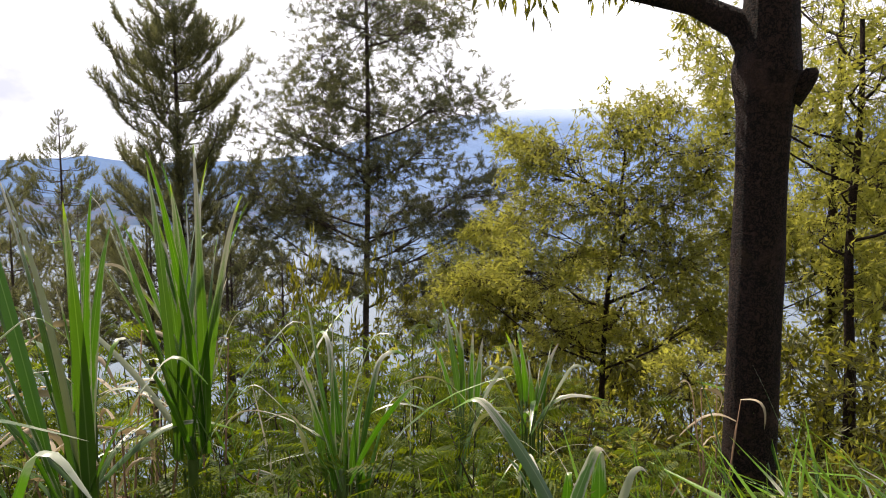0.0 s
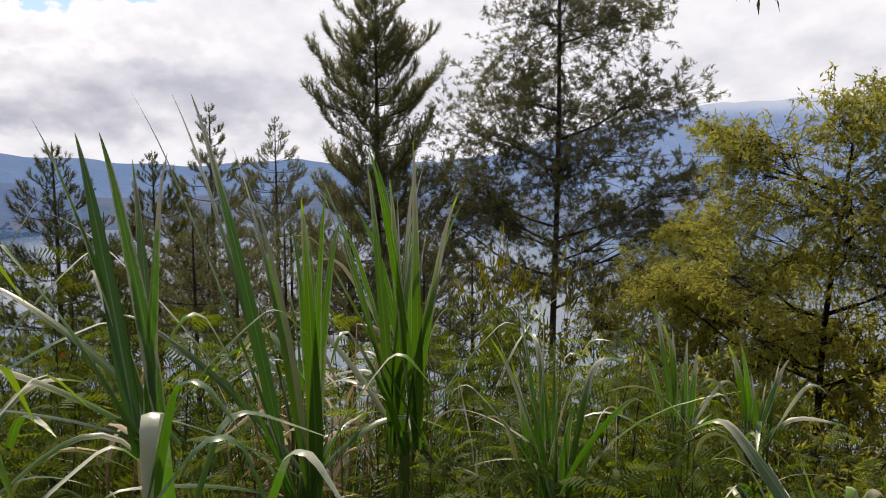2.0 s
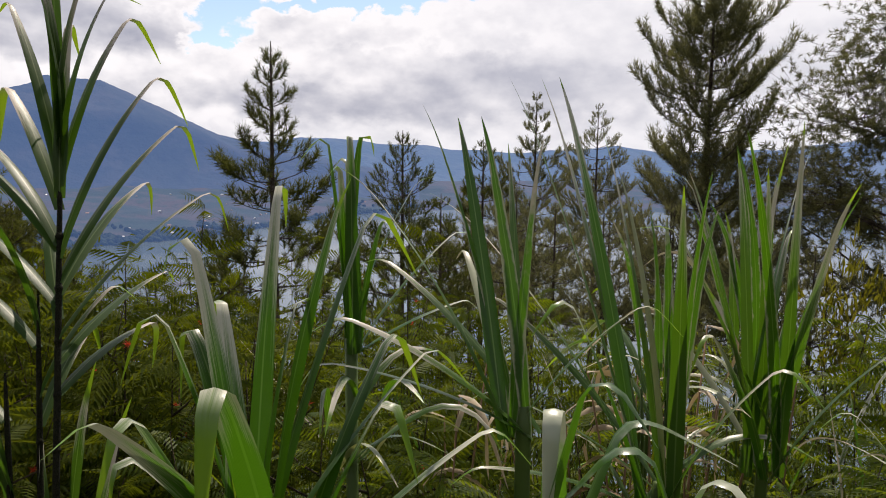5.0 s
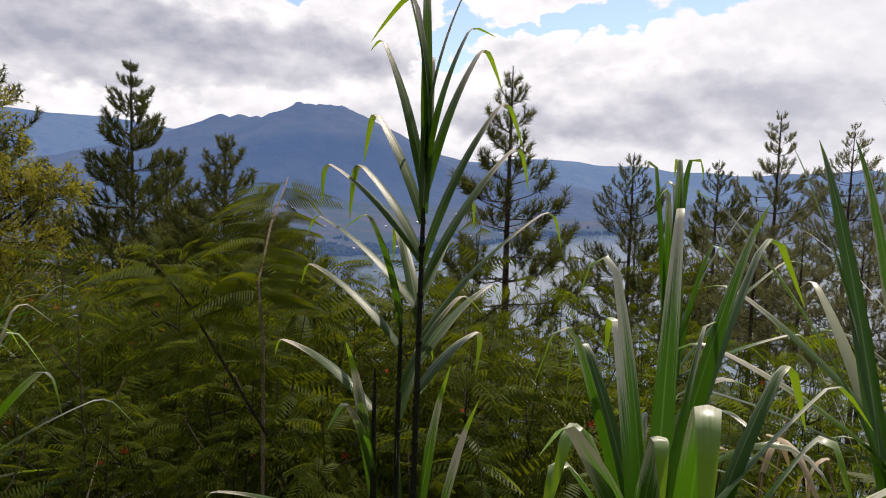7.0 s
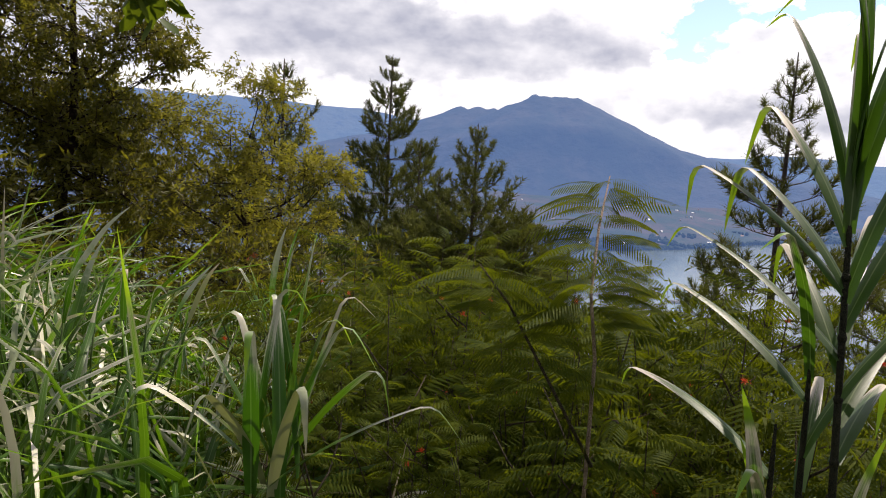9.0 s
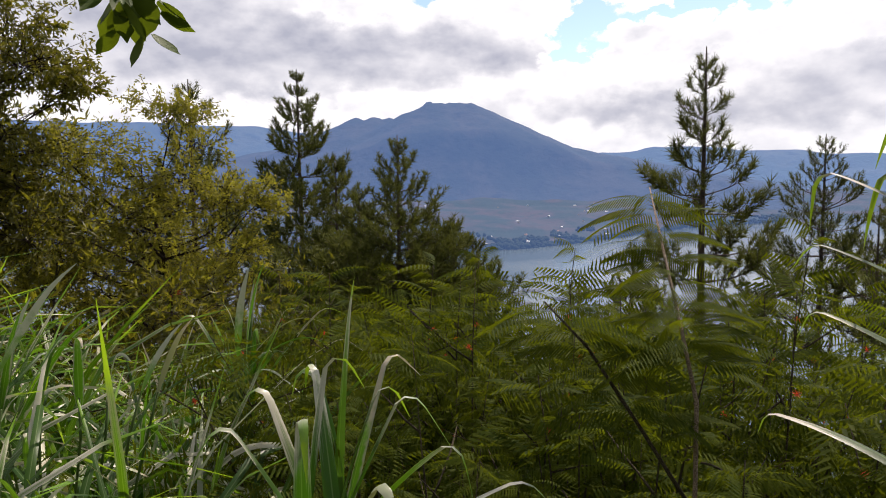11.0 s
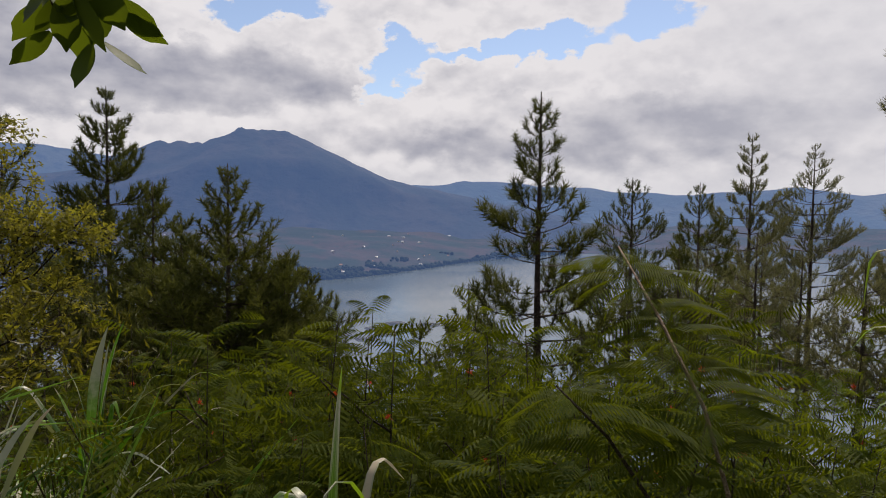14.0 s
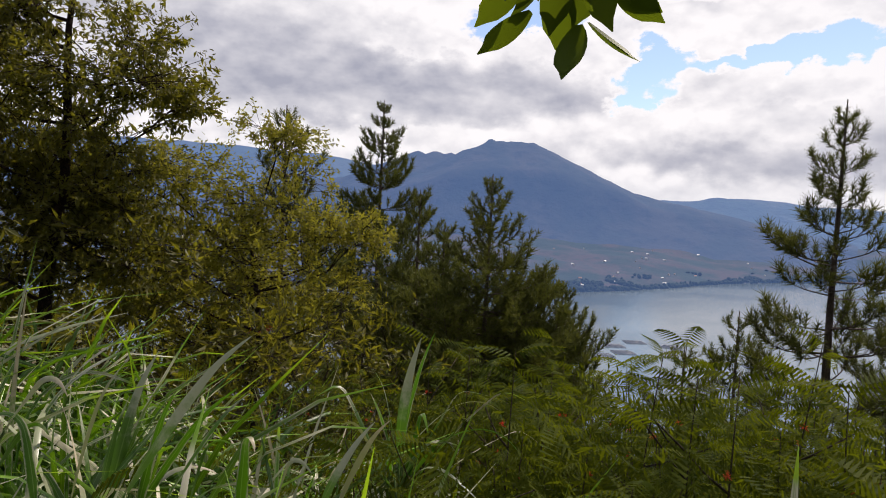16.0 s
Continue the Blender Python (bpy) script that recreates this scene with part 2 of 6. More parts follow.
def plain_material(name, colour, rough=0.7, haze_glow=None, haze_strength=0.0):
    m, n = material(name)
    tex = n.add("ShaderNodeTexCoord").outputs["Object"]
    col = n.mix(n.step(n.noise(tex, 3.0, 5.0), 0.35, 0.7, 0.0, 0.5), colour, tuple(c * 0.65 for c in colour))
    p = n.add("ShaderNodeBsdfPrincipled", {"Base Color": col, "Roughness": rough})
    # distance haze, added as a glow of the surface
    if haze_glow:
        p = n.add("ShaderNodeAddShader", {0: p, 1: n.add("ShaderNodeEmission", {"Color": haze_glow, "Strength": haze_strength})})
    n.add("ShaderNodeOutputMaterial", {0: p})
    return m


def water_material():
    m, n = material("lake_water")
    pos = n.add("ShaderNodeNewGeometry").outputs["Position"]
    small = n.noise(pos, 0.35, 5.0, 0.6)
    wide = n.noise(n.add("ShaderNodeMapping", {0: pos, "Scale": (1.0, 0.35, 1.0), "Rotation": (0, 0, 0.7)}), 0.006, 4.0)
    bump = n.add("ShaderNodeBump", {"Height": small, "Strength": 0.18, "Distance": 0.5})
    p = n.add("ShaderNodeBsdfPrincipled", {"Base Color": n.mix(wide, (0.045, 0.075, 0.10), (0.08, 0.11, 0.135)), "Roughness": n.step(wide, 0.35, 0.65, 0.07, 0.17), "IOR": 1.33, "Specular IOR Level": 0.3, "Normal": bump})
    # haze over the lake, added as a faint glow of the water
    haze_glow = n.add("ShaderNodeEmission", {"Color": (0.40, 0.48, 0.62), "Strength": 0.11})
    n.add("ShaderNodeOutputMaterial", {0: n.add("ShaderNodeAddShader", {0: p, 1: haze_glow})})
    return m


GRASS = leaf_material("broad_grass_blade", (0.005, 0.028, 0.002), (0.034, 0.098, 0.006), 0.26, (0.20, 0.52, 0.007), 0.38, 0.40, 14.0, (0.50, 0.44, 0.32), 0.80, True, (0.36, 0.38, 0.24))
# pale colour past the fold paints the sheen there
GLOSS_GRASS = leaf_material("folded_blade_with_painted_sheen", (0.010, 0.046, 0.004), (0.055, 0.115, 0.016), 0.18, (0.18, 0.46, 0.010), 0.32, 0.8, 14.0, (0.36, 0.39, 0.27), 0.66, True)
# pale leaves; the light tone also paints glare on arching blades
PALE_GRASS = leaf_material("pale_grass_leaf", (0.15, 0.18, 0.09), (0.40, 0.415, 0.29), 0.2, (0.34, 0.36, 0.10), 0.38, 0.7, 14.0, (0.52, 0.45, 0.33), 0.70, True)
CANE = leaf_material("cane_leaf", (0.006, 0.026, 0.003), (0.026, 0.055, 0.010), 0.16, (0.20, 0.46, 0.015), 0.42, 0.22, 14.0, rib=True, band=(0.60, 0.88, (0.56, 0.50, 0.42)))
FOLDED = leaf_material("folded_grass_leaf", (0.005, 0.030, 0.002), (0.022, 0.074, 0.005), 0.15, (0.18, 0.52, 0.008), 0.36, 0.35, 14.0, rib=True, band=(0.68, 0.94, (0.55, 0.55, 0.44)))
# again the sheen of the bent part, put in as pale colour
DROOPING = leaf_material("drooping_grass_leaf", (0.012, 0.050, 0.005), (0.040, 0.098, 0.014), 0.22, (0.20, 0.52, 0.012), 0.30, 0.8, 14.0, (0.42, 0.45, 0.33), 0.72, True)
CANE_STEM = bark_material("dark_cane_stem", (0.006, 0.006, 0.003), (0.028, 0.028, 0.014), 60.0, 0.002)
# these three carry the shine of arching leaves as a pale colour band
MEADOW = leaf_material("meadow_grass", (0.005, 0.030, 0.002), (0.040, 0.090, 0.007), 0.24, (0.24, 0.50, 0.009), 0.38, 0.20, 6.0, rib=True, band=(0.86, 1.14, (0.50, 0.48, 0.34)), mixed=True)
BRIGHT_LEAVES = leaf_material("sheen_painted_meadow_leaves", (0.012, 0.046, 0.004), (0.060, 0.115, 0.014), 0.24, (0.28, 0.52, 0.012), 0.32, 0.5, 6.0, rib=True, band=(0.45, 0.80, (0.62, 0.59, 0.46)), mixed=True)
SHEEN = leaf_material("arching_leaf_with_painted_sheen", (0.010, 0.042, 0.004), (0.045, 0.098, 0.012), 0.20, (0.20, 0.46, 0.010), 0.34, 0.5, 14.0, rib=True, band=(0.58, 0.88, (0.58, 0.55, 0.44)))
STRAW = leaf_material("dry_straw", (0.22, 0.15, 0.08), (0.52, 0.43, 0.29), 0.25, (0.4, 0.3, 0.15), 0.6, 0.4)
DEAD = leaf_material("withered_stalk", (0.10, 0.055, 0.03), (0.30, 0.19, 0.11), 0.12, (0.3, 0.2, 0.1), 0.7, 0.2)
STALK = leaf_material("grass_stalk", (0.022, 0.055, 0.008), (0.075, 0.115, 0.025), 0.10, (0.2, 0.32, 0.03), 0.5, 0.3)
# olive version of FROND; its darker tone also paints shade on these shrubs
OLIVE_SHADE_FROND = leaf_material("olive_shade_feather_leaf", (0.006, 0.022, 0.002), (0.072, 0.086, 0.008), 0.32, (0.20, 0.24, 0.006), 0.6, 0.04, 4.0)
FROND = leaf_material("feather_leaf", (0.010, 0.032, 0.003), (0.074, 0.098, 0.008), 0.36, (0.28, 0.36, 0.008), 0.5, 0.1, 4.0)
NEEDLE = leaf_material("pine_needle", (0.028, 0.044, 0.012), (0.110, 0.116, 0.034), 0.24, (0.20, 0.22, 0.035), 0.55, 0.12, 1.5)
# grey needles of the old pines; lighter tone also paints sun and haze
NEEDLE_OLD_OR_LIT = leaf_material("old_or_lit_pine_needle", (0.068, 0.080, 0.040), (0.20, 0.195, 0.105), 0.28, (0.32, 0.32, 0.11), 0.55, 0.12, 1.5)
LANCE = leaf_material("yellowish_lance_leaf", (0.085, 0.100, 0.022), (0.30, 0.295, 0.068), 0.48, (0.62, 0.60, 0.08), 0.5, 0.15, 2.0)
OLIVE = leaf_material("olive_small_leaf", (0.050, 0.056, 0.012), (0.20, 0.19, 0.036), 0.40, (0.50, 0.47, 0.035), 0.5, 0.12, 2.0)
DARKLEAF = leaf_material("dark_leaf", (0.020, 0.032, 0.007), (0.098, 0.090, 0.020), 0.36, (0.36, 0.34, 0.02), 0.45, 0.2, 2.5)
LOBE = leaf_material("overhanging_leaf", (0.022, 0.05, 0.010), (0.06, 0.09, 0.016), 0.26, (0.22, 0.30, 0.01), 0.55, 0.2, 30.0)
RUST = leaf_material("rusty_dead_leaf", (0.10, 0.03, 0.01), (0.34, 0.11, 0.03), 0.25, (0.5, 0.16, 0.03), 0.7, 0.15, 20.0)
PETAL = leaf_material("red_flower", (0.55, 0.05, 0.02), (0.75, 0.14, 0.05), 0.3, (0.8, 0.1, 0.03), 0.5, 0.3)
TWIG = bark_material("shrub_stem", (0.022, 0.018, 0.010), (0.080, 0.062, 0.038), 60.0, 0.002)
PALE_TWIG = bark_material("pale_stem", (0.13, 0.09, 0.06), (0.34, 0.26, 0.19), 60.0, 0.002)
PINE_BARK = bark_material("pine_bark", (0.035, 0.026, 0.022), (0.13, 0.10, 0.085), 16.0, 0.012)
TREE_BARK = bark_material("dark_red_bark", (0.007, 0.004, 0.003), (0.042, 0.023, 0.017), 13.0, 0.03, (0.050, 0.032, 0.012))
SOIL = land_material("slope_soil", ((0.045, 0.055, 0.018), (0.085, 0.070, 0.040), (0.05, 0.075, 0.02)), 0.9, None, 0.0, 0.08)
WATER = water_material()
# haze colour, given off as glow by far land and buildings
HAZE_GLOW = (0.23, 0.41, 0.86)
SHORE = land_material("far_shore_land", ((0.016, 0.026, 0.012), (0.052, 0.036, 0.024), (0.022, 0.032, 0.015)), 0.0075, HAZE_GLOW, 0.24, 6.0)
SHORE_WOOD = land_material("far_shore_trees", ((0.010, 0.018, 0.008), (0.018, 0.028, 0.012), (0.008, 0.013, 0.006)), 0.02, HAZE_GLOW, 0.22, 2.0)
VOLCANO = land_material("volcano_slope", ((0.014, 0.018, 0.010), (0.028, 0.026, 0.016), (0.010, 0.012, 0.007)), 0.004, HAZE_GLOW, 0.33, 12.0)
RIM = land_material("far_rim", ((0.03, 0.045, 0.035), (0.05, 0.06, 0.045), (0.025, 0.035, 0.03)), 0.003, HAZE_GLOW, 0.42, 15.0)

# ---- building helpers ----


class Geo:
    def __init__(self):
        self.v, self.f, self.uv = [], [], []

    def tube(self, pts, radii, sides=7, wobble=0.0):
        """A tapered round limb along pts."""
        start = len(self.v)
        ref = Vector((0.31, 0.77, 0.55)).normalized()
        for i, p in enumerate(pts):
            p = Vector(p)
            d = (Vector(pts[min(i + 1, len(pts) - 1)]) - Vector(pts[max(i - 1, 0)])).normalized()
            a = d.cross(ref)
            if a.length < 0.1:
                a = d.cross(Vector((1, 0, 0)))
            a.normalize()
            b = d.cross(a)
            for k in range(sides):
                t = 2 * math.pi * k / sides
                r = radii[i]
                if wobble:
                    r *= 1 + wobble * noise.noise(Vector((math.cos(t) * 1.7, math.sin(t) * 1.7, i * 0.33 + start)))
                self.v.append(tuple(p + (a * math.cos(t) + b * math.sin(t)) * r))
        for i in range(len(pts) - 1):
            for k in range(sides):
                a0, b0 = start + i * sides + k, start + i * sides + (k + 1) % sides
                self.f.append((a0, b0, b0 + sides, a0 + sides))
        if sides < 4:
            return
        self.f.append(tuple(start + k for k in reversed(range(sides))))
        self.f.append(tuple(start + (len(pts) - 1) * sides + k for k in range(sides)))

    def blade(self, length, width, lean=10, bend=0, at=0.7, soft=0.25, twist=0, fold=0.22, seg=13, base=(0, 0, 0), turn=0.0, rear=0.0):
        """A grass blade that leans towards +x, then folds over by bend degrees round the fraction at."""
        start = len(self.v)
        x = z = 0.0
        rot = Matrix.Rotation(turn, 3, "Z")
        for i in range(seg + 1):
            s = i / seg
            u = min(1.0, max(0.0, (s - at + soft / 2) / soft))
            th = radians(lean + rear * s + bend * u * u * (3 - 2 * u))
            if i:
                x += math.sin(th) * length / seg
                z += math.cos(th) * length / seg
            tan = Vector((math.sin(th), 0, math.cos(th)))
            nor = Vector((math.cos(th), 0, -math.sin(th)))
            tw = radians(twist) * min(1.0, s * 1.6)
            side = Vector((0, 1, 0)) * math.cos(tw) + nor * math.sin(tw)
            up = tan.cross(side)
            wd = width * min(1.0, 0.62 + s * 1.6) * (1 - s ** 2.3) ** 0.85 * 0.5 + 0.0004
            mid = Vector((x, 0, z))
            for q, uu in ((-1, 0.0), (0, 0.5), (1, 1.0)):
                p = mid + side * (wd * q) + up * (wd * fold if q == 0 else 0.0)
                self.v.append(tuple(rot @ p + Vector(base)))
                self.uv.append((uu, s))
        for i in range(seg):
            for q in range(2):
                a = start + i * 3 + q
                self.f.append((a, a + 1, a + 4, a + 3))

    def mesh(self, name, mat, smooth=True):
        return make_mesh(name, self.v, self.f, mat, smooth, self.uv)


def make_mesh(name, v, f, mat, smooth=False, uv=None):
    me = bpy.data.meshes.new(name)
    me.from_pydata(v, [], f)
    if uv:
        layer = me.uv_layers.new(name="UVMap")
        idx = np.zeros(len(me.loops), dtype=np.int32)
        me.loops.foreach_get("vertex_index", idx)
        layer.data.foreach_set("uv", np.array(uv, dtype=np.float32)[idx].ravel())
    if smooth:
        me.polygons.foreach_set("use_smooth", [True] * len(me.polygons))
    me.materials.append(mat)
    return me


def part(name, me, parent, label=""):
    ob = new(name, me)
    ob.parent = parent
    return tagged(ob, label)


def thing(name, place, label, category, group="", rz=0.0, kind=""):
    ob = new(name)
    ob.matrix_basis = pose(*place, 0, 0, rz)
    ob.empty_display_size = 0.1
    return tagged(ob, label, category, group, kind)


def structure(name, me, label, category="", kind="structure"):
    return tagged(new(name, me), label, category, "", kind)


def unit(a):
    return a / np.maximum(np.linalg.norm(a, axis=-1, keepdims=True), 1e-9)


def scatter(tv, tf, pos, dirs, size, rng, hang=None, loose=0.9):
    """Copies of a small template (its z along dirs) as one pile of triangles."""
    pos, dirs = np.asarray(pos, float), unit(np.asarray(dirs, float))
    k = len(pos)
    r = rng.normal(size=(k, 3)) if hang is None else np.tile(np.asarray(hang, float), (k, 1)) + rng.normal(size=(k, 3)) * loose
    a = unit(np.cross(dirs, r))
    b = np.cross(dirs, a)
    m = np.stack([a, b, dirs], axis=2) * np.asarray(size, float).reshape(-1, 1, 1)
    v = np.einsum("kij,nj->kni", m, tv) + pos[:, None, :]
    f = (tf[None, :, :] + (np.arange(k) * len(tv))[:, None, None]).reshape(-1, 3)
    return v.reshape(-1, 3), f


def pile(name, v, f, mat, smooth=False):
    return make_mesh(name, v.tolist(), f.tolist(), mat, smooth)


# ---- the lie of the land ----
DOWN = Vector((-0.65, 0.76, 0))  # straight down the hillside
LAKE = -156.0


def ground_z(x, y):
    s = (x + 1.05) * DOWN.x + (y + 0.14) * DOWN.y
    along = (x + 1.05) * -0.76 + (y + 0.14) * -0.65
    z = 0.33 + 0.05 * min(max(along, -3), 5)
    if s > 0.35:
        z -= 0.52 * (s - 0.35) ** 1.15 / (1 + 0.12 * max(0, s - 0.35)) ** 0.15
    if s < -0.7:
        z += 0.45 * (-0.7 - s)
    r = math.hypot(x, y)
    z += 0.10 * noise.noise(Vector((x * 0.6, y * 0.6, 0))) + min(r * 0.04, 6) * noise.noise(Vector((x * 0.03, y * 0.03, 4)))
    z = min(z, 60 + 25 * noise.noise(Vector((x * 0.004, y * 0.004, 8))))
    return max(z, LAKE - 6)


def polar_sheet(radii, n, height):
    v, f = [(-1.5, -0.6, height(-1.5, -0.6))], []
    for r in radii:
        for k in range(n):
            a = 2 * math.pi * k / n
            x, y = -math.sin(a) * r, math.cos(a) * r
            v.append((x - 1.5, y - 0.6, height(x - 1.5, y - 0.6)))
    for k in range(n):
        f.append((0, 1 + k, 1 + (k + 1) % n))
    for i in range(len(radii) - 1):
        for k in range(n):
            a, b = 1 + i * n + k, 1 + i * n + (k + 1) % n
            f.append((a, a + n, b + n, b))
    return v, f


v, f = polar_sheet([0.4 * 1.105 ** i for i in range(95)], 160, ground_z)
structure("ground", make_mesh("ground", v, f, SOIL, True), "steep hillside soil with weeds, falling to the lake", "ground")

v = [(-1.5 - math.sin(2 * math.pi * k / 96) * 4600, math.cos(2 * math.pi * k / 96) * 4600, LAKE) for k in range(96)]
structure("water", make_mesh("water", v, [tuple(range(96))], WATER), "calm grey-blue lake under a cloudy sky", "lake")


def shore_radius(az):
    """Distance of the far shore, by compass bearing."""
    r = 2350 - 950 / (1 + math.exp(-(az - 68) / 4.0)) * 0.98
    r += 250 * math.exp(-((az - 45) / 14) ** 2) - 220 * math.exp(-((az - 6) / 6) ** 2)
    return r + 35 * noise.noise(Vector((az * 0.35, 1, 0))) + 14 * noise.noise(Vector((az * 1.9, 5, 0)))


def summit(x, y, az, dist, height, slope, power=1.0, steep=0.0):
    """A cone of a mountain with gullied flanks."""
    c = compass(az) * dist
    dx, dy = x - c.x, y - c.y
    d = math.hypot(dx, dy)
    ang = math.atan2(dy, dx)
    g = 1 + 0.10 * noise.noise(Vector((math.cos(ang) * 4, math.sin(ang) * 4, d * 0.002)))
    return height - slope * g * d ** power


def far_sheet(az0, az1, n, r0, r1, m, height):
    v, f = [], []
    for i in range(n + 1):
        az = az0 + (az1 - az0) * i / n
        lo = r0(az)
        for j in range(m + 1):
            r = lo + (r1 - lo) * (j / m) ** 1.2
            p = compass(az) * r
            v.append((p.x, p.y, height(p.x, p.y, r - lo, az)))
    for i in range(n):
        for j in range(m):
            a = i * (m + 1) + j
            f.append((a, a + m + 1, a + m + 2, a + 1))
    return v, f


def shore_height(x, y, inland, az):
    z = LAKE - 3 + min(inland * 0.25, 5) + inland * 0.045
    return z + min(inland * 0.03, 14) * (0.6 + noise.fractal(Vector((x * 0.004, y * 0.004, 2)), 1.0, 2.0, 4))


def volcano_height(x, y, inland, az):
    # two summits in a row, long flanks, a low shoulder
    z = max(
        summit(x, y, 84.9, 3300, 345, 0.95),
        summit(x, y, 84.8, 3300, 335, 0.50),
        summit(x, y, 81.6, 3290, 330, 0.47),
        summit(x, y, 83.2, 3330, 334, 0.45),
        summit(x, y, 84.1, 3310, 335, 0.45),
        summit(x, y, 82.4, 3310, 333, 0.45),
        summit(x, y, 89.3, 3435, 284, 0.42),
        summit(x, y, 88.0, 3420, 280, 0.42),
        summit(x, y, 90.6, 3450, 283, 0.45),
    )
    z = max(z, summit(x, y, 79.5, 3500, 190, 0.20), summit(x, y, 95, 3700, 170, 0.22))
    z = LAKE - 30 + max(0.0, z - LAKE + 30) * min(1.0, inland / 700.0) ** 1.5
    return z + 9 * noise.fractal(Vector((x * 0.006, y * 0.006, 5)), 0.9, 2.1, 5) * min(1, (z - LAKE) / 150)


def rim_height(x, y, inland, az):
    # the skyline behind: high to the left, low in the middle, high again to the right
    e = 1.05 + 3.2 / (1 + math.exp(-(az - 91) / 3.5)) + 0.9 * math.exp(-((az - 66) / 8) ** 2) + 0.35 * math.exp(-((az - 44) / 4) ** 2)
    e += 4.7 / (1 + math.exp((az - 21) / 4.0)) - 1.2 / (1 + math.exp((az + 8) / 4.0))
    crest = 4500 * math.tan(radians(e)) + 26 * noise.fractal(Vector((az * 0.25, 3, 1)), 1.0, 2.0, 5)
    up = min(1.0, inland / 900.0)
    z = LAKE - 2 + (crest - LAKE) * up ** 1.25
    return z + 30 * up * (1 - up) * noise.fractal(Vector((x * 0.004, y * 0.004, 7)), 1.0, 2.0, 5)


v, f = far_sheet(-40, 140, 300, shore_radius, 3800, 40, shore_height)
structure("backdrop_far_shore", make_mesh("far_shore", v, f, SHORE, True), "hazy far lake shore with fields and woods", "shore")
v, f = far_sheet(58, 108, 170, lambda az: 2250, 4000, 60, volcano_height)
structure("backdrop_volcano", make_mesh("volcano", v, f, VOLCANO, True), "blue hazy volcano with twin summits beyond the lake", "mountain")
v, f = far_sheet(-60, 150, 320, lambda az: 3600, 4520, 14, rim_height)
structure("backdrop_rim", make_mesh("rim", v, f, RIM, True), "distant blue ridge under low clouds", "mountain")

# ---- pines ----


def shoot_template(seed, n=34, length=0.16, axis=0.22, width=0.0085):
    """A pine shoot: needles round a short axis."""
    rng = np.random.default_rng(seed)
    v, f = [], []
    for i in range(n):
        u = rng.random()
        a = radians(rng.uniform(24, 66) * (1.15 - 0.4 * u))
        t = rng.uniform(0, 2 * math.pi)
        b = np.array([0, 0, axis * u])
        d = np.array([math.sin(a) * math.cos(t), math.sin(a) * math.sin(t), math.cos(a)])
        s = unit(np.cross(d, rng.normal(size=3))) * width * 0.5
        v += [b - s, b + s, b + d * length * rng.uniform(0.7, 1.1)]
        f.append((3 * i, 3 * i + 1, 3 * i + 2))
    return np.array(v), np.array(f)


def curve(p, d, length, lift, n=5, jitter=0.0, rng=None):
    """Points of a limb that starts along d and turns upwards (lift > 0) or droops."""
    p, d = Vector(p), Vector(d).normalized()
    pts = [p.copy()]
    for i in range(n):
        d = (d + Vector((0, 0, lift / n))).normalized()
        if jitter:
            d = (d + Vector(rng.normal(size=3) * jitter)).normalized()
        p = p + d * length / n
        pts.append(p.copy())
    return pts


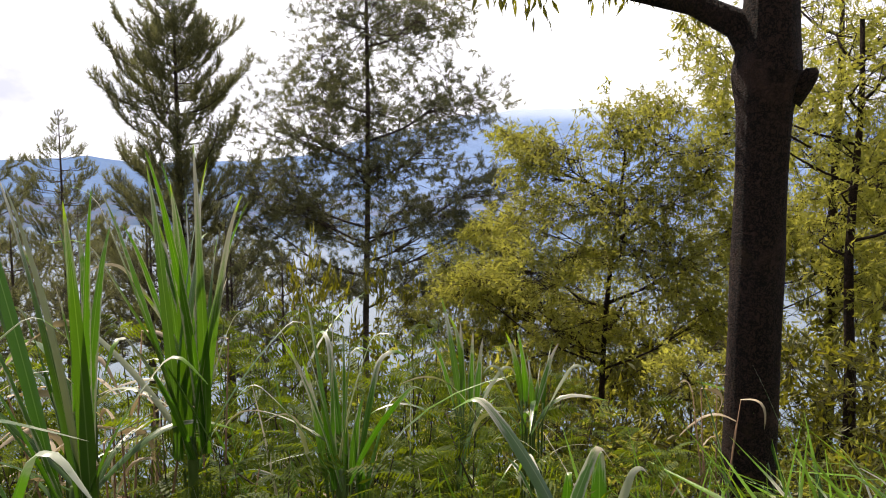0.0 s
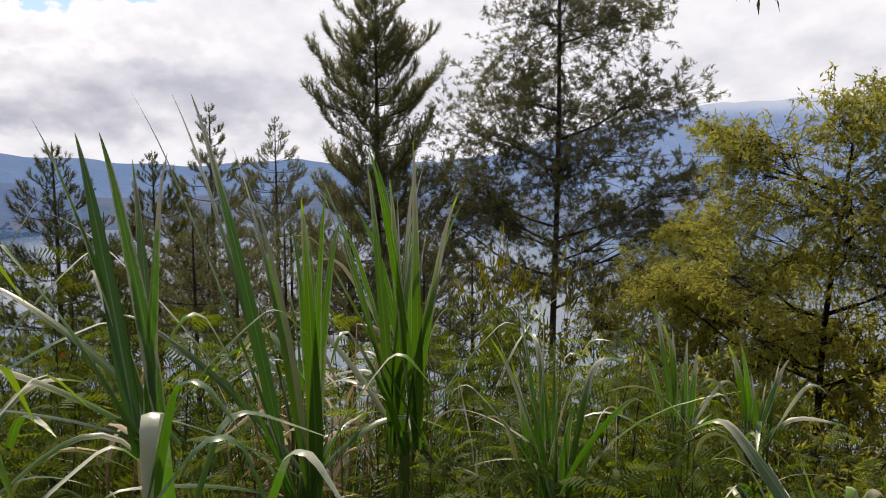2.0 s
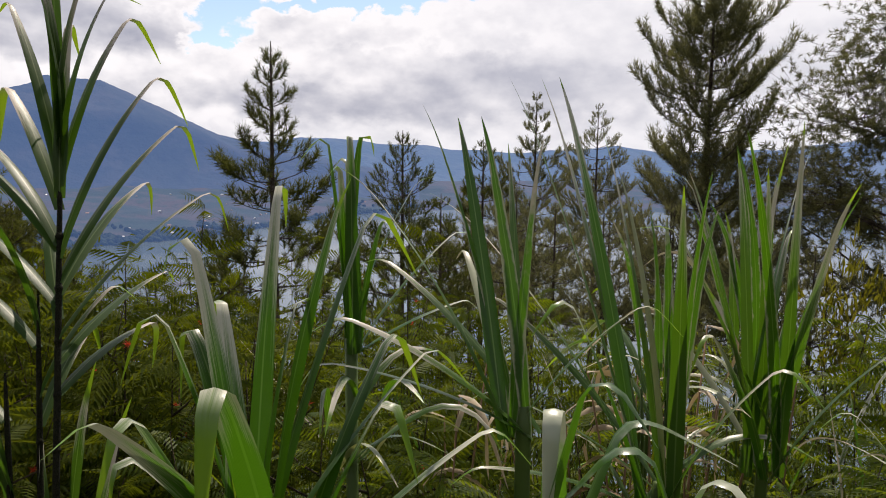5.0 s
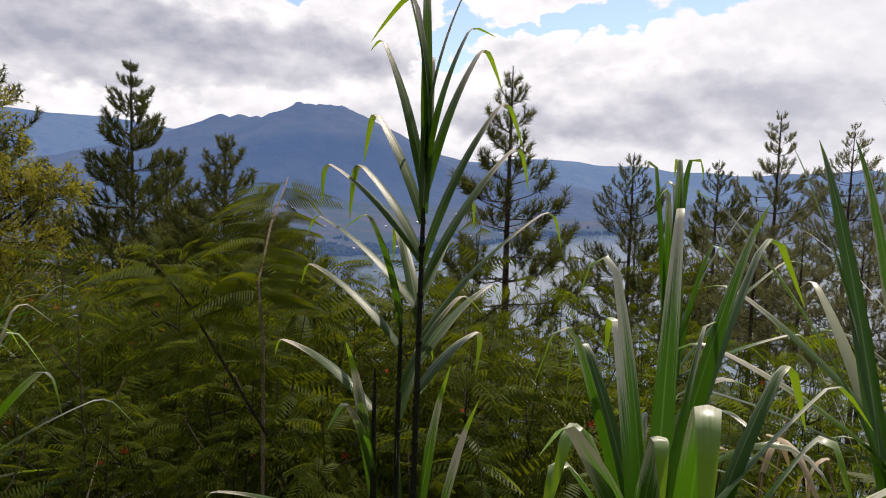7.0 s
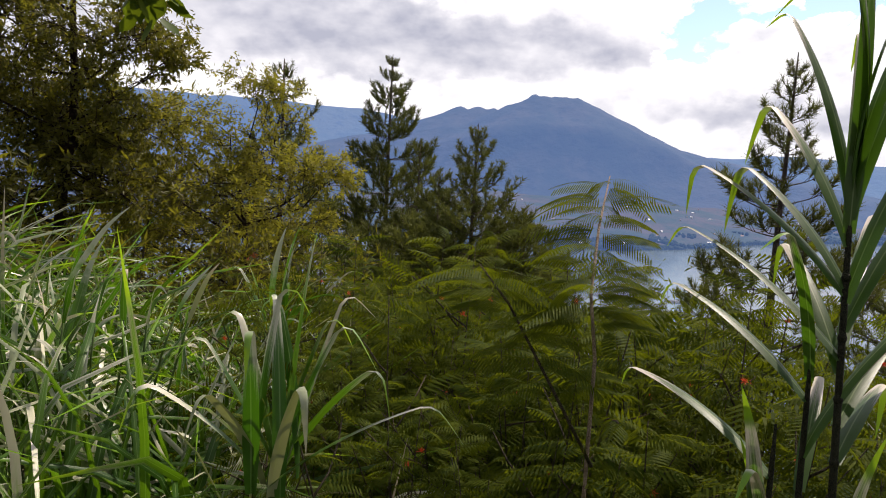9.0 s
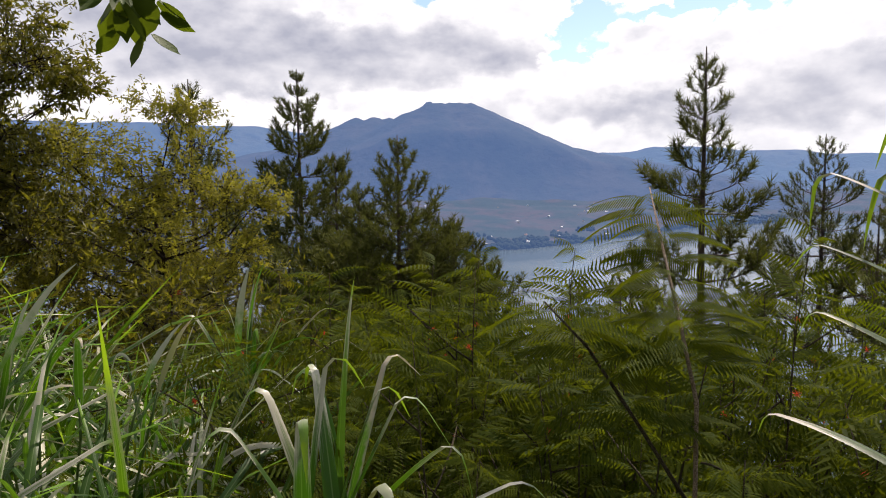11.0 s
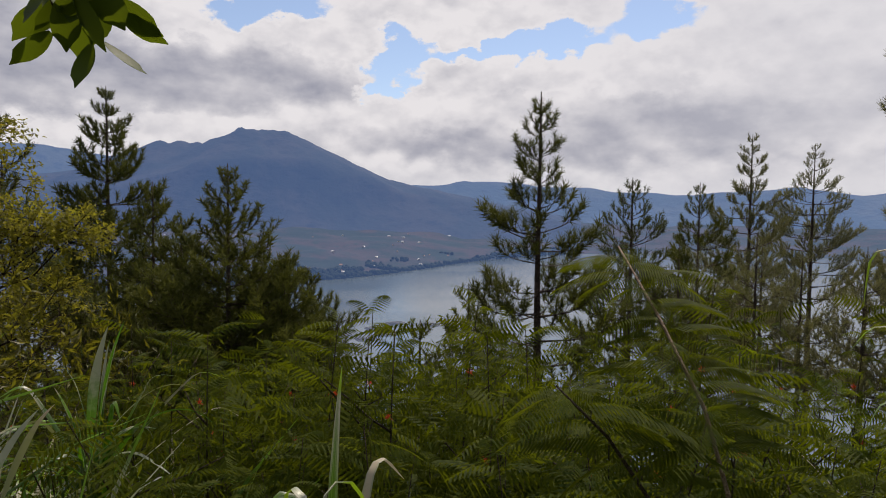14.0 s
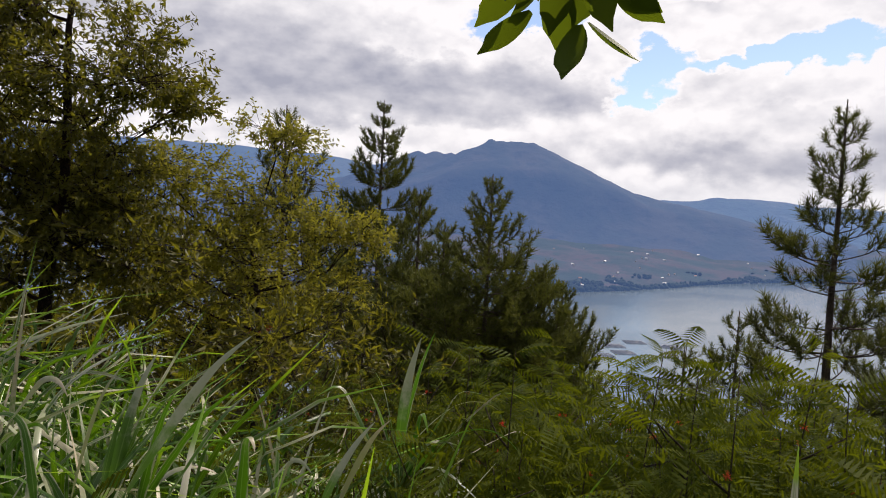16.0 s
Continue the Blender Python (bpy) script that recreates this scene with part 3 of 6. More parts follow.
def young_pine(top, seed, spread=0.30, reach=1.3, depth=4.5, thick=1.0, needles=22, label="young pine with upright tufts of long needles", lean=0.0, needle_len=0.125, arms=(), old=False, step=0.32, bare=0.45, upswept=0.0):
    """A straight young pine: whorls of limbs that curl up at the ends, sheathed in brushes of needles. top: the tip of
    its leader. old: lighter needles, also as painted sun and haze.
    """
    rng = np.random.default_rng(seed)
    x, y, z = top
    gz = ground_z(x, y)
    h = z - gz
    tree = thing("pine_tree", (x, y, gz), label, "pine tree", "pines on the slope")
    g = Geo()
    r0 = 0.0085 * h + 0.012
    pts = [Vector((lean * (1 - i / 14) + 0.02 * math.sin(i * 1.3 + seed) * (1 - i / 14), 0.02 * math.cos(i + seed) * (1 - i / 14), h * i / 14)) for i in range(15)]
    g.tube(pts, [r0 * (1 - i / 14) ** 0.8 + 0.006 for i in range(15)], 8, 0.15)
    part("trunk", g.mesh("pine_trunk", PINE_BARK), tree)
    spos, sdir, ssz = [], [], []
    gap = needle_len * 0.62

    def shoot(p, d, s=1.0):
        spos.append(tuple(p)), sdir.append(tuple(d)), ssz.append(s * rng.uniform(0.8, 1.2) * min(1.0, 0.5 + 0.32 * (h - p[2])))

    def brush(pts, start, s=1.0):
        """Needles along a twig from the fraction start to its tip."""
        for a, b in zip(pts, pts[1:]):
            k = max(1, int((b - a).length / gap + 0.5))
            for q in range(k):
                u = (pts.index(a) + q / k) / (len(pts) - 1)
                if u >= start:
                    shoot(a.lerp(b, q / k), (b - a).normalized() + Vector(rng.normal(size=3) * 0.12), s)
        shoot(pts[-1], (pts[-1] - pts[-2]).normalized() + Vector((0, 0, 0.3)), s * 1.12)

    for i in range(14):
        shoot((pts[-1].x, pts[-1].y, h - 0.13 - 0.065 * i), (rng.normal() * 0.2, rng.normal() * 0.2, 1), 0.8)
    whorls = [(radians(az), d, ln) for az, d, ln in arms]
    d = 0.26
    while d < min(depth, h * 0.9):
        turn = rng.uniform(0, 6.28)
        m = max(3, int(rng.uniform(4.0, 6.4) * thick))
        for k in range(m):
            whorls.append((turn + 6.28 * (k + rng.uniform(-0.3, 0.3)) / m, d + rng.uniform(-0.05, 0.05), min(reach, spread * d ** (1.15 if d < 1 else 0.85) + 0.06) * rng.uniform(0.6 - 0.25 * upswept, 1.15 + 0.2 * upswept)))
        d += rng.uniform(0.8, 1.2) * step * (1 + d * 0.05)
    for az, d, ln in whorls:
        low = min(1.0, d / 2.4)
        el0, el1 = radians(30 - 27 * low + rng.uniform(-10, 10)), radians(84 - 16 * low + rng.uniform(-25, 8))
        p = Vector((lean * (d / h), 0, h - d))
        limb = [p]
        az0 = az
        for i in range(6):
            u = (i + 0.5) / 6
            el = el0 + (el1 - el0 + radians(10) * upswept) * u ** (2.6 - 1.5 * upswept)
            az0 += rng.normal() * 0.08
            p = p + Vector((math.cos(az0) * math.cos(el), math.sin(az0) * math.cos(el), math.sin(el))) * ln * 1.12 / 6
            limb.append(p)
        lr = 0.005 + 0.010 * ln
        lg = Geo()
        lg.tube(limb, [lr * (1 - 0.75 * i / 6) for i in range(7)], 3)
        brush(limb, min(bare, 0.3) if ln < 0.4 else bare)
        n = int(ln / 0.085)
        for i in range(n):
            u = 0.9 - (0.9 - bare * 0.75) * (i + rng.random()) / n
            a = u * 6
            j = min(5, int(a))
            q = limb[j].lerp(limb[j + 1], a - j)
            out = (limb[j + 1] - limb[j]).normalized()
            side = out.cross(Vector((0, 0, 1))).normalized() * (-1 if i % 2 else 1)
            dd = out * 0.75 + side * rng.uniform(0.35, 0.9) + Vector((0, 0, rng.uniform(-0.15, 0.35)))
            tw = curve(q, dd, min(0.38, max(0.12, ln * rng.uniform(0.2, 0.42) * (1.25 - 0.6 * u))), rng.uniform(0.5, 1.3), 3, 0.06, rng)
            lg.tube([tw[0], tw[3]], [0.005, 0.003], 3)
            brush(tw, min(0.45, bare), rng.uniform(0.75, 1.0))
        part("limb", lg.mesh("pine_limb", PINE_BARK), tree)
    tv, tf = shoot_template(seed, needles, needle_len, needle_len * 0.75, 0.0112 * 22 / max(needles, 14))
    v, f = scatter(tv, tf, spos, sdir, ssz, rng)
    part("crown", pile("pine_crown", v, f, NEEDLE_OLD_OR_LIT if old else NEEDLE), tree)
    return tree


def lance_template(length=0.066, width=0.020):
    """A narrow leaf folded along its midrib; the tip points along +z."""
    v = np.array([(0, 0, 0), (-width / 2, width * 0.3, length * 0.42), (width / 2, width * 0.3, length * 0.42), (0, 0.004, length)])
    return v, np.array([(0, 3, 1), (0, 2, 3)])


def blob_tree(name, base, yaw, trunk_top, blobs, template, mat, bark, label, seed, twigs=46, leaves=9, deep=0.8, droop=-0.6, trunk_r=0.08, lean=(0.0, 0.0), size=1.0, category="tree", open_=0.25, fork_low=0.5):
    """A tree of limbs that each end in a cloud of twigs. blobs: sideways, height, half width, half height, seen square to yaw."""
    rng = np.random.default_rng(seed)
    gz = ground_z(base[0], base[1]) - 0.05
    tree = thing(name, (base[0], base[1], gz), label, category, "", yaw)
    h = trunk_top - gz
    n = 10
    pts = [Vector((lean[0] * (i / n) ** 1.3 + 0.03 * math.sin(i * 1.1 + seed), lean[1] * i / n + 0.03 * math.cos(i * 0.9 + seed), h * i / n)) for i in range(n + 1)]
    g = Geo()
    g.tube(pts, [trunk_r * (1 - 0.72 * i / n) for i in range(n + 1)], 9, 0.15)
    part("trunk", g.mesh("trunk", bark), tree)
    lp, ld = [], []
    for bx, bz, rx, rz in blobs:
        c = Vector((bx, rng.uniform(-deep, deep) * 0.7, bz - gz))
        zs = min(h * 0.97, max(h * 0.12, c.z - fork_low * math.hypot(c.x, c.y) - 0.1))
        a = zs / h * n
        j = min(n - 1, int(a))
        root = pts[j].lerp(pts[j + 1], a - j)
        mid = root.lerp(c, 0.5) + Vector((rng.normal() * 0.12, rng.normal() * 0.12, -0.06 * (c - root).length))
        limb = [root, root.lerp(mid, 0.5) + Vector((0, 0, -0.02)), mid, mid.lerp(c, 0.55) + Vector((rng.normal() * 0.05, 0, 0.04)), c]
        lr = max(0.010, trunk_r * 0.28 * min(1.0, 0.45 + rx))
        lg = Geo()
        lg.tube(limb, [lr, lr * 0.85, lr * 0.65, lr * 0.45, lr * 0.25], 6)
        rx, rz = rx * 1.28, rz * 1.28
        m = int(twigs * 1.35 * (rx * rz / 0.3) ** 0.62)
        flat_y = min(deep, (rx + rz) * 0.6)
        boughs = []
        for q in range(max(4, int(9 * math.sqrt(rx * rz) + 2))):
            e = rng.normal(size=3)
            e = e / np.linalg.norm(e) * rng.uniform(0.35, 0.85)
            end = c + Vector((e[0] * rx, e[1] * flat_y, e[2] * rz))
            u = rng.uniform(1.3, 3.9)
            k = min(3, int(u))
            p0 = limb[k].lerp(limb[k + 1], u - k)
            bent = p0.lerp(end, 0.5) + Vector(rng.normal(size=3) * 0.10 * (end - p0).length)
            lg.tube([p0, bent, end], [lr * 0.42, lr * 0.30, lr * 0.16], 3)
            boughs.append((p0, bent, end))
        for q in range(m):
            p0, bent, end = boughs[rng.integers(len(boughs))]
            u = rng.uniform(0.55, 1.0)
            p0 = bent.lerp(end, u) if u > 0.6 else p0.lerp(bent, u + 0.35)
            e = rng.normal(size=3)
            e = e / np.linalg.norm(e) * rng.uniform(0.2, 1.0) ** 0.6 * 0.80
            tip = end + Vector((e[0] * rx, e[1] * flat_y, e[2] * rz))
            if noise.noise(Vector((tip.x * 2.4, tip.y * 2.4, tip.z * 2.4))) < -open_:
                continue
            bowed = p0.lerp(tip, 0.5) + Vector(rng.normal(size=3) * 0.08 * (tip - p0).length)
            lg.tube([p0, tip], [lr * 0.14, 0.002], 3)
            away = (tip - bowed).normalized()
            for _ in range(leaves):
                back = rng.uniform(0, 0.65)
                p = tip.lerp(bowed, back) + Vector(rng.normal(size=3) * 0.02)
                dd = away * 0.5 + Vector(rng.normal(size=3)) * 0.65 + Vector((0, 0, droop))
                lp.append(tuple(p)), ld.append(tuple(dd))
        part("limb", lg.mesh("limb", bark), tree)
    tv, tf = template
    v, f = scatter(tv, tf, lp, ld, rng.uniform(0.65, 1.25, len(lp)) * size, rng)
    part("crown", pile("crown", v, f, mat), tree)
    return tree

# the pines near enough to count, from the nearest spur to the far slope
young_pine((-9.68, 3.03, 3.28), 11, 0.33, 1.1, 4.8, 1.05, 28, "slim young pine with a tall bare leader and open whorls", 0.0, 0.12, ((72, 1.9, 0.70), (250, 1.8, 0.7)), False, 0.30, 0.55)
young_pine((-13.6, 7.2, 2.50), 12, 0.50, 1.3, 5.4, 1.0, 20, "young pine with a bushy base and narrow top")
young_pine((-17.4, 12.1, 2.6), 13, 0.50, 1.6, 5.5, 1.0, 14, step=0.36)
# the two farthest take the lighter needles as painted haze
young_pine((-19.3, 15.7, 4.2), 14, 0.48, 1.7, 6.5, 1.0, 14, "tall slender pine with loose whorls", step=0.38, old=True)
young_pine((-22.3, 21.7, 4.4), 15, 0.55, 2.0, 6.5, 1.0, 12, step=0.40, old=True)
young_pine((-16.4, -2.15, 4.0), 17, 0.42, 1.9, 6.4, 1.2, 15, "dense pine with a pointed narrow crown", step=0.30, bare=0.2)
young_pine((-11.83, -0.39, 2.44), 18, 0.55, 1.35, 5.2, 1.3, 17, "dense bushy young pine with upright shoots", step=0.25, bare=0.12)
young_pine((-10.95, -2.97, 3.08), 19, 0.42, 1.2, 4.8, 1.1, 18, "bushy pine behind a yellowish tree")
young_pine((-11.6, 0.35, 1.30), 20, 0.60, 0.9, 3.2, 1.2, 20, "short bushy pine beside a taller one", step=0.26, bare=0.15)
young_pine((-12.4, 0.75, 1.00), 21, 0.60, 0.9, 3.2, 1.1, 18, "short bushy pine beside a taller one", step=0.26, bare=0.15)
young_pine((-11.6, 2.95, 0.80), 22, 0.50, 0.9, 3.0, 1.0, 18, "small pine half hidden by a taller one")
young_pine((-10.3, 1.75, 0.52), 23, 0.50, 0.8, 2.6, 1.0, 20, "small dark pine against the lake")
young_pine((-14.2, -1.35, 2.25), 24, 0.46, 1.3, 4.8, 1.15, 16, "dense pine in a dark group", bare=0.2)
young_pine((-12.2, 15.0, 7.1), 25, 0.47, 1.9, 9.5, 1.2, 15, "tall pine with many upright arms and grey-green needles", 0.0, 0.17, ((205, 2.9, 2.0), (200, 2.2, 1.7), (30, 2.3, 1.6), (215, 1.5, 1.1), (20, 1.2, 0.9), (25, 3.4, 2.0)), True, 0.28, 0.30, 0.75)
# pines past y 9 take the lighter needles as painted sunlight
for k, top in enumerate(((-15.06, -4.42, 0.83), (-16.34, -3.46, 0.75), (-16.77, -1.28, 0.83), (-13.87, -2.16, 0.71), (-16.04, 8.85, 0.52), (-14.56, 9.63, 0.39), (-14.12, 11.02, 0.47), (-11.11, 10.35, 0.47), (-10.56, 11.79, 0.48), (-8.63, 11.63, 0.01), (-12.23, 7.22, 0.65), (-12.66, 9.40, 0.82), (-12.23, 10.10, 0.45), (-11.81, 11.28, 0.57), (-10.18, 11.22, 0.51), (-8.44, 11.19, 0.46), (-7.43, 11.42, -0.05))):
    young_pine((top[0], top[1], top[2] + (0.65 if top[1] > 7 else 0.0)), 130 + k, 0.55, 1.25, 3.0, 1.0, 8, "dark bushy pine crowded by its neighbours" if top[1] < 9 else "grey-green bushy pine among its neighbours", old=top[1] > 9, step=0.36, bare=0.35)
young_pine((-13.2, -0.95, 1.75), 26, 0.55, 1.2, 4.4, 1.2, 13, "dense bushy pine in a dark group", step=0.28, bare=0.15)
young_pine((-12.9, 0.15, 1.35), 27, 0.58, 1.1, 3.8, 1.2, 13, "short bushy pine beside a taller one", step=0.28, bare=0.15)
# the old pine with a forked trunk
FORK_BLOBS = [(-0.05, 3.44, 1.1, 0.97), (0.1, 5.36, 1.52, 1.38), (-0.57, 7.15, 1.38, 0.97), (1.33, 5.78, 0.97, 0.97), (-1.7, 3.03, 1.1, 0.83), (-2.26, 1.65, 1.24, 0.6), (-1.03, 0.7, 0.97, 0.6), (2.14, 3.73, 1.03, 0.76), (1.58, 2.49, 1.24, 0.83), (2.95, 1.67, 0.83, 0.6), (1.98, 0.71, 0.69, 0.5), (0.6, -0.26, 0.83, 0.7), (-2.14, -0.06, 0.83, 0.48), (-0.06, 2.07, 0.97, 0.69), (-1.15, 4.13, 0.83, 0.83), (-1.6, 1.0, 0.9, 0.5), (-2.6, 0.6, 0.8, 0.45), (0.9, 0.9, 0.9, 0.5), (2.6, 0.6, 0.7, 0.45), (-0.7, -0.6, 0.9, 0.45), (1.6, -0.6, 0.8, 0.45)]
blob_tree("pine_tree", (-7.69, 16.01), 22.3, 7.0, FORK_BLOBS, shoot_template(3, 13, 0.11, 0.09, 0.015), NEEDLE_OLD_OR_LIT, PINE_BARK, "old open pine with a forked trunk and sparse grey-green crown", 31, 105, 5, 1.6, 0.15, 0.125, (0.1, 0), 1.0, "pine tree", 0.05, 0.40)

# ---- broad-leaved trees ----
LEAF = lance_template()
EUC_BLOBS = [(0.81, 2.89, 0.34, 0.3), (0.27, 2.51, 0.53, 0.38), (1.01, 2.29, 0.61, 0.45), (-0.54, 2.06, 0.61, 0.38), (-0.08, 1.68, 0.83, 0.45), (1.47, 1.91, 0.53, 0.45), (-0.89, 1.3, 0.53, 0.38), (0.37, 1.16, 0.91, 0.53), (1.41, 1.01, 0.68, 0.53), (-1.31, 0.47, 0.61, 0.27), (-0.5, 0.63, 0.68, 0.38), (0.47, 0.25, 0.83, 0.45), (1.51, 0.18, 0.53, 0.45), (-1.14, 2.36, 0.38, 0.23), (-1.75, 0.35, 0.45, 0.2), (-1.0, 0.0, 0.6, 0.3), (-0.2, -0.2, 0.6, 0.3), (0.9, -0.3, 0.6, 0.3), (1.9, 1.3, 0.5, 0.5)]
euc_tree = blob_tree("broadleaf_tree", (-1.72, 9.38), 4.0, 2.2, EUC_BLOBS, LEAF, LANCE, TREE_BARK, "spreading tree with yellow-green narrow drooping leaves", 41, 150, 13, 0.9, -0.7, 0.065, (0.35, 0), 1.05, "tree", 0.45)
for x, y, s, a in ((-3.00, 12.49, 1.05, 196),):
    copy_thing(euc_tree, pose(x, y, ground_z(x, y) - 0.05, 0, 0, a) @ Matrix.Diagonal((s, s, s, 1)))
RIGHT_BLOBS = [(-1.4, 3.01, 0.24, 0.33), (-1.18, 2.51, 0.24, 0.28), (-0.36, 3.4, 0.45, 0.33), (0.05, 2.79, 0.39, 0.33), (-0.3, 2.24, 0.30, 0.24), (0.1, 1.91, 0.33, 0.28), (-0.3, 1.4, 0.30, 0.28), (0.06, 0.91, 0.36, 0.33), (0.47, 3.07, 0.45, 0.45), (0.59, 1.69, 0.45, 0.45), (-0.47, 2.79, 0.24, 0.24)]
right_tree = blob_tree("broadleaf_tree", (0.97, 7.68), -14.5, 3.4, RIGHT_BLOBS, LEAF, LANCE, TREE_BARK, "slender tree with layered olive foliage", 42, 90, 16, 0.8, -0.4, 0.075, (-0.1, 0), 1.0)
for x, y, s, a in ((1.48, 10.65, 1.4, 20), (2.2, 9.6, 0.85, 40), (0.6, 11.0, 1.0, 150), (1.84, 12.21, 1.2, 230), (0.77, 13.99, 1.15, 300), (3.22, 15.22, 1.3, 100)):
    copy_thing(right_tree, pose(x, y, ground_z(x, y) - 0.05, 0, 0, a) @ Matrix.Diagonal((s, s, s, 1)))
BUSH_BLOBS = [(-0.19, 0.32, 0.24, 0.14), (0.12, 0.42, 0.29, 0.17), (0.25, 0.56, 0.19, 0.12), (0.0, 0.13, 0.33, 0.14)]
blob_tree("bush", (-0.66, 6.06), -3.6, 0.2, BUSH_BLOBS, LEAF, LANCE, TWIG, "low bush with pale yellow-green leaves", 43, 130, 14, 0.3, 0.3, 0.02, (0, 0), 0.8, "bush")
YTREE_BLOBS = [(0.01, 2.48, 0.34, 0.2), (-0.35, 2.11, 0.5, 0.26), (0.2, 1.98, 0.5, 0.28), (-0.96, 1.99, 0.39, 0.28), (0.81, 1.68, 0.31, 0.16), (0.39, 1.54, 0.56, 0.31), (-0.35, 1.51, 0.62, 0.34), (-0.91, 1.34, 0.45, 0.34), (0.02, 1.13, 0.62, 0.28), (-0.63, 0.85, 0.5, 0.28), (-1.46, 1.82, 0.45, 0.45), (0.5, 1.05, 0.4, 0.25), (-1.2, 1.0, 0.45, 0.35), (-0.1, 0.6, 0.55, 0.3), (-0.9, 0.4, 0.5, 0.3)]
blob_tree("broadleaf_tree", (-8.59, -2.64), 104.0, 1.6, YTREE_BLOBS, lance_template(0.040, 0.016), OLIVE, TREE_BARK, "small yellow-green tree with a thin crooked trunk", 44, 105, 26, 0.6, -0.3, 0.05, (-0.1, 0), 1.0, "tree", 0.4)
DARK_BLOBS = [(0.05, 3.05, 0.61, 0.3), (0.49, 3.04, 0.3, 0.26), (-0.11, 2.57, 0.4, 0.3), (0.4, 2.68, 0.45, 0.3), (0.74, 2.74, 0.3, 0.21), (0.93, 2.59, 0.21, 0.16), (-0.07, 2.07, 0.45, 0.4), (0.34, 2.01, 0.45, 0.3), (0.51, 2.3, 0.26, 0.26), (0.08, 1.61, 0.56, 0.3), (-0.49, 2.82, 0.51, 0.51), (-0.48, 2.04, 0.51, 0.51), (-0.9, 2.5, 0.45, 0.45), (-0.2, 3.3, 0.4, 0.3), (0.3, 1.5, 0.4, 0.3), (-0.5, 1.5, 0.45, 0.4), (0.55, 1.85, 0.3, 0.25)]
blob_tree("broadleaf_tree", (-7.4, -3.92), 117.7, 3.4, DARK_BLOBS, lance_template(0.050, 0.019), DARKLEAF, TREE_BARK, "dark leafy tree with a leaning trunk", 45, 118, 19, 0.5, -0.4, 0.06, (0.18, 0), 1.0, "tree", 0.28)



def withered_leaves(place):
    """A bunch of dead leaves caught on a trunk."""
    rng = np.random.default_rng(71)
    ob = thing("dead_leaves", place, "withered orange-brown leaves caught on a thin trunk", "dead leaves")
    tv, tf = lance_template(0.10, 0.034)
    for k in range(9):
        d = (rng.normal() * 0.5, rng.normal() * 0.9, rng.normal() * 0.35)
        v, f = scatter(tv, tf, [(rng.normal() * 0.02, rng.normal() * 0.05, rng.normal() * 0.02)], [d], [rng.uniform(0.7, 1.2)], rng)
        part("leaf", pile("dead_leaf", v, f, RUST), ob)


withered_leaves((-8.58, -2.67, 0.83))

# woods that close the slope on both sides of the lake view
bush_kinds = [
    blob_tree("bush", (-0.9, 6.9), 0.0, ground_z(-0.9, 6.9) + 0.8, [(x, ground_z(-0.9, 6.9) + z, r, r * 0.7) for x, z, r in ((-0.5, 0.7, 0.45), (0.4, 0.8, 0.5), (0.0, 1.2, 0.5), (0.8, 0.5, 0.4), (-0.9, 0.4, 0.4))], LEAF, LANCE, TWIG, "leafy olive-green bush on the slope", 46, 42, 10, 0.6, 0.1, 0.03, (0, 0), 1.1, "bush"),
    blob_tree("bush", (1.1, 6.3), 0.0, ground_z(1.1, 6.3) + 0.8, [(x, ground_z(1.1, 6.3) + z, r, r * 0.7) for x, z, r in ((-0.4, 0.9, 0.5), (0.5, 0.7, 0.5), (0.1, 1.4, 0.45), (0.9, 0.4, 0.4), (-0.8, 0.4, 0.4))], LEAF, DARKLEAF, TWIG, "dark green bush on the slope", 47, 42, 10, 0.6, 0.1, 0.03, (0, 0), 1.1, "bush"),
]
for k, (x, y, s) in enumerate(((-0.2, 5.4, 1.1), (0.7, 5.2, 1.2), (-1.5, 7.6, 1.5), (0.2, 7.6, 1.7), (1.9, 5.6, 1.4), (-2.6, 9.0, 1.6), (1.5, 8.6, 2.0), (-0.4, 10.5, 2.2), (2.6, 8.0, 2.0), (1.6, 4.2, 1.0), (-8.3, -4.6, 1.6), (-9.6, -5.0, 1.8), (-7.4, -3.2, 1.2), (-10.4, -3.9, 1.7), (-8.9, -1.6, 1.3), (-7.2, -2.2, 1.1), (-9.6, -2.4, 1.6), (-6.8, -4.6, 1.3), (-11.8, -5.4, 2.2))):
    copy_thing(bush_kinds[1 if x < -5 else k % 2], pose(x, y, ground_z(x, y) - 0.05, 0, 0, 77.0 * k) @ Matrix.Diagonal((s, s, s, 1)))

for k, (x, y, z) in enumerate(((-3.59, 8.63, -0.02), (-3.22, 9.93, -0.35), (-2.64, 11.91, -0.78), (-1.50, 11.97, -0.67), (-0.57, 12.47, -0.59), (-5.27, 11.14, -0.12), (-6.90, 11.40, -0.17), (-1.68, 7.34, -0.31), (-0.86, 7.22, -0.26), (-12.19, -3.62, 0.57), (-12.16, -1.79, 0.36), (-6.38, 10.67, -0.09), (-3.24, 8.43, -0.17), (-2.65, 9.66, -0.07), (-1.84, 9.36, -0.13), (-1.12, 10.09, -0.15), (-0.35, 10.32, -0.07), (1.19, 10.32, 0.71), (1.69, 9.96, 0.92), (0.57, 7.47, 0.18), (1.11, 7.64, 0.29))):
    s = (z - ground_z(x, y)) / 1.65
    copy_thing(bush_kinds[1 if x < -5 else k % 2], pose(x, y, ground_z(x, y) - 0.05, 0, 0, 41.0 * k) @ Matrix.Diagonal((min(s, 1.6), min(s, 1.6), s, 1)))

# ---- the dark trunk by the path ----


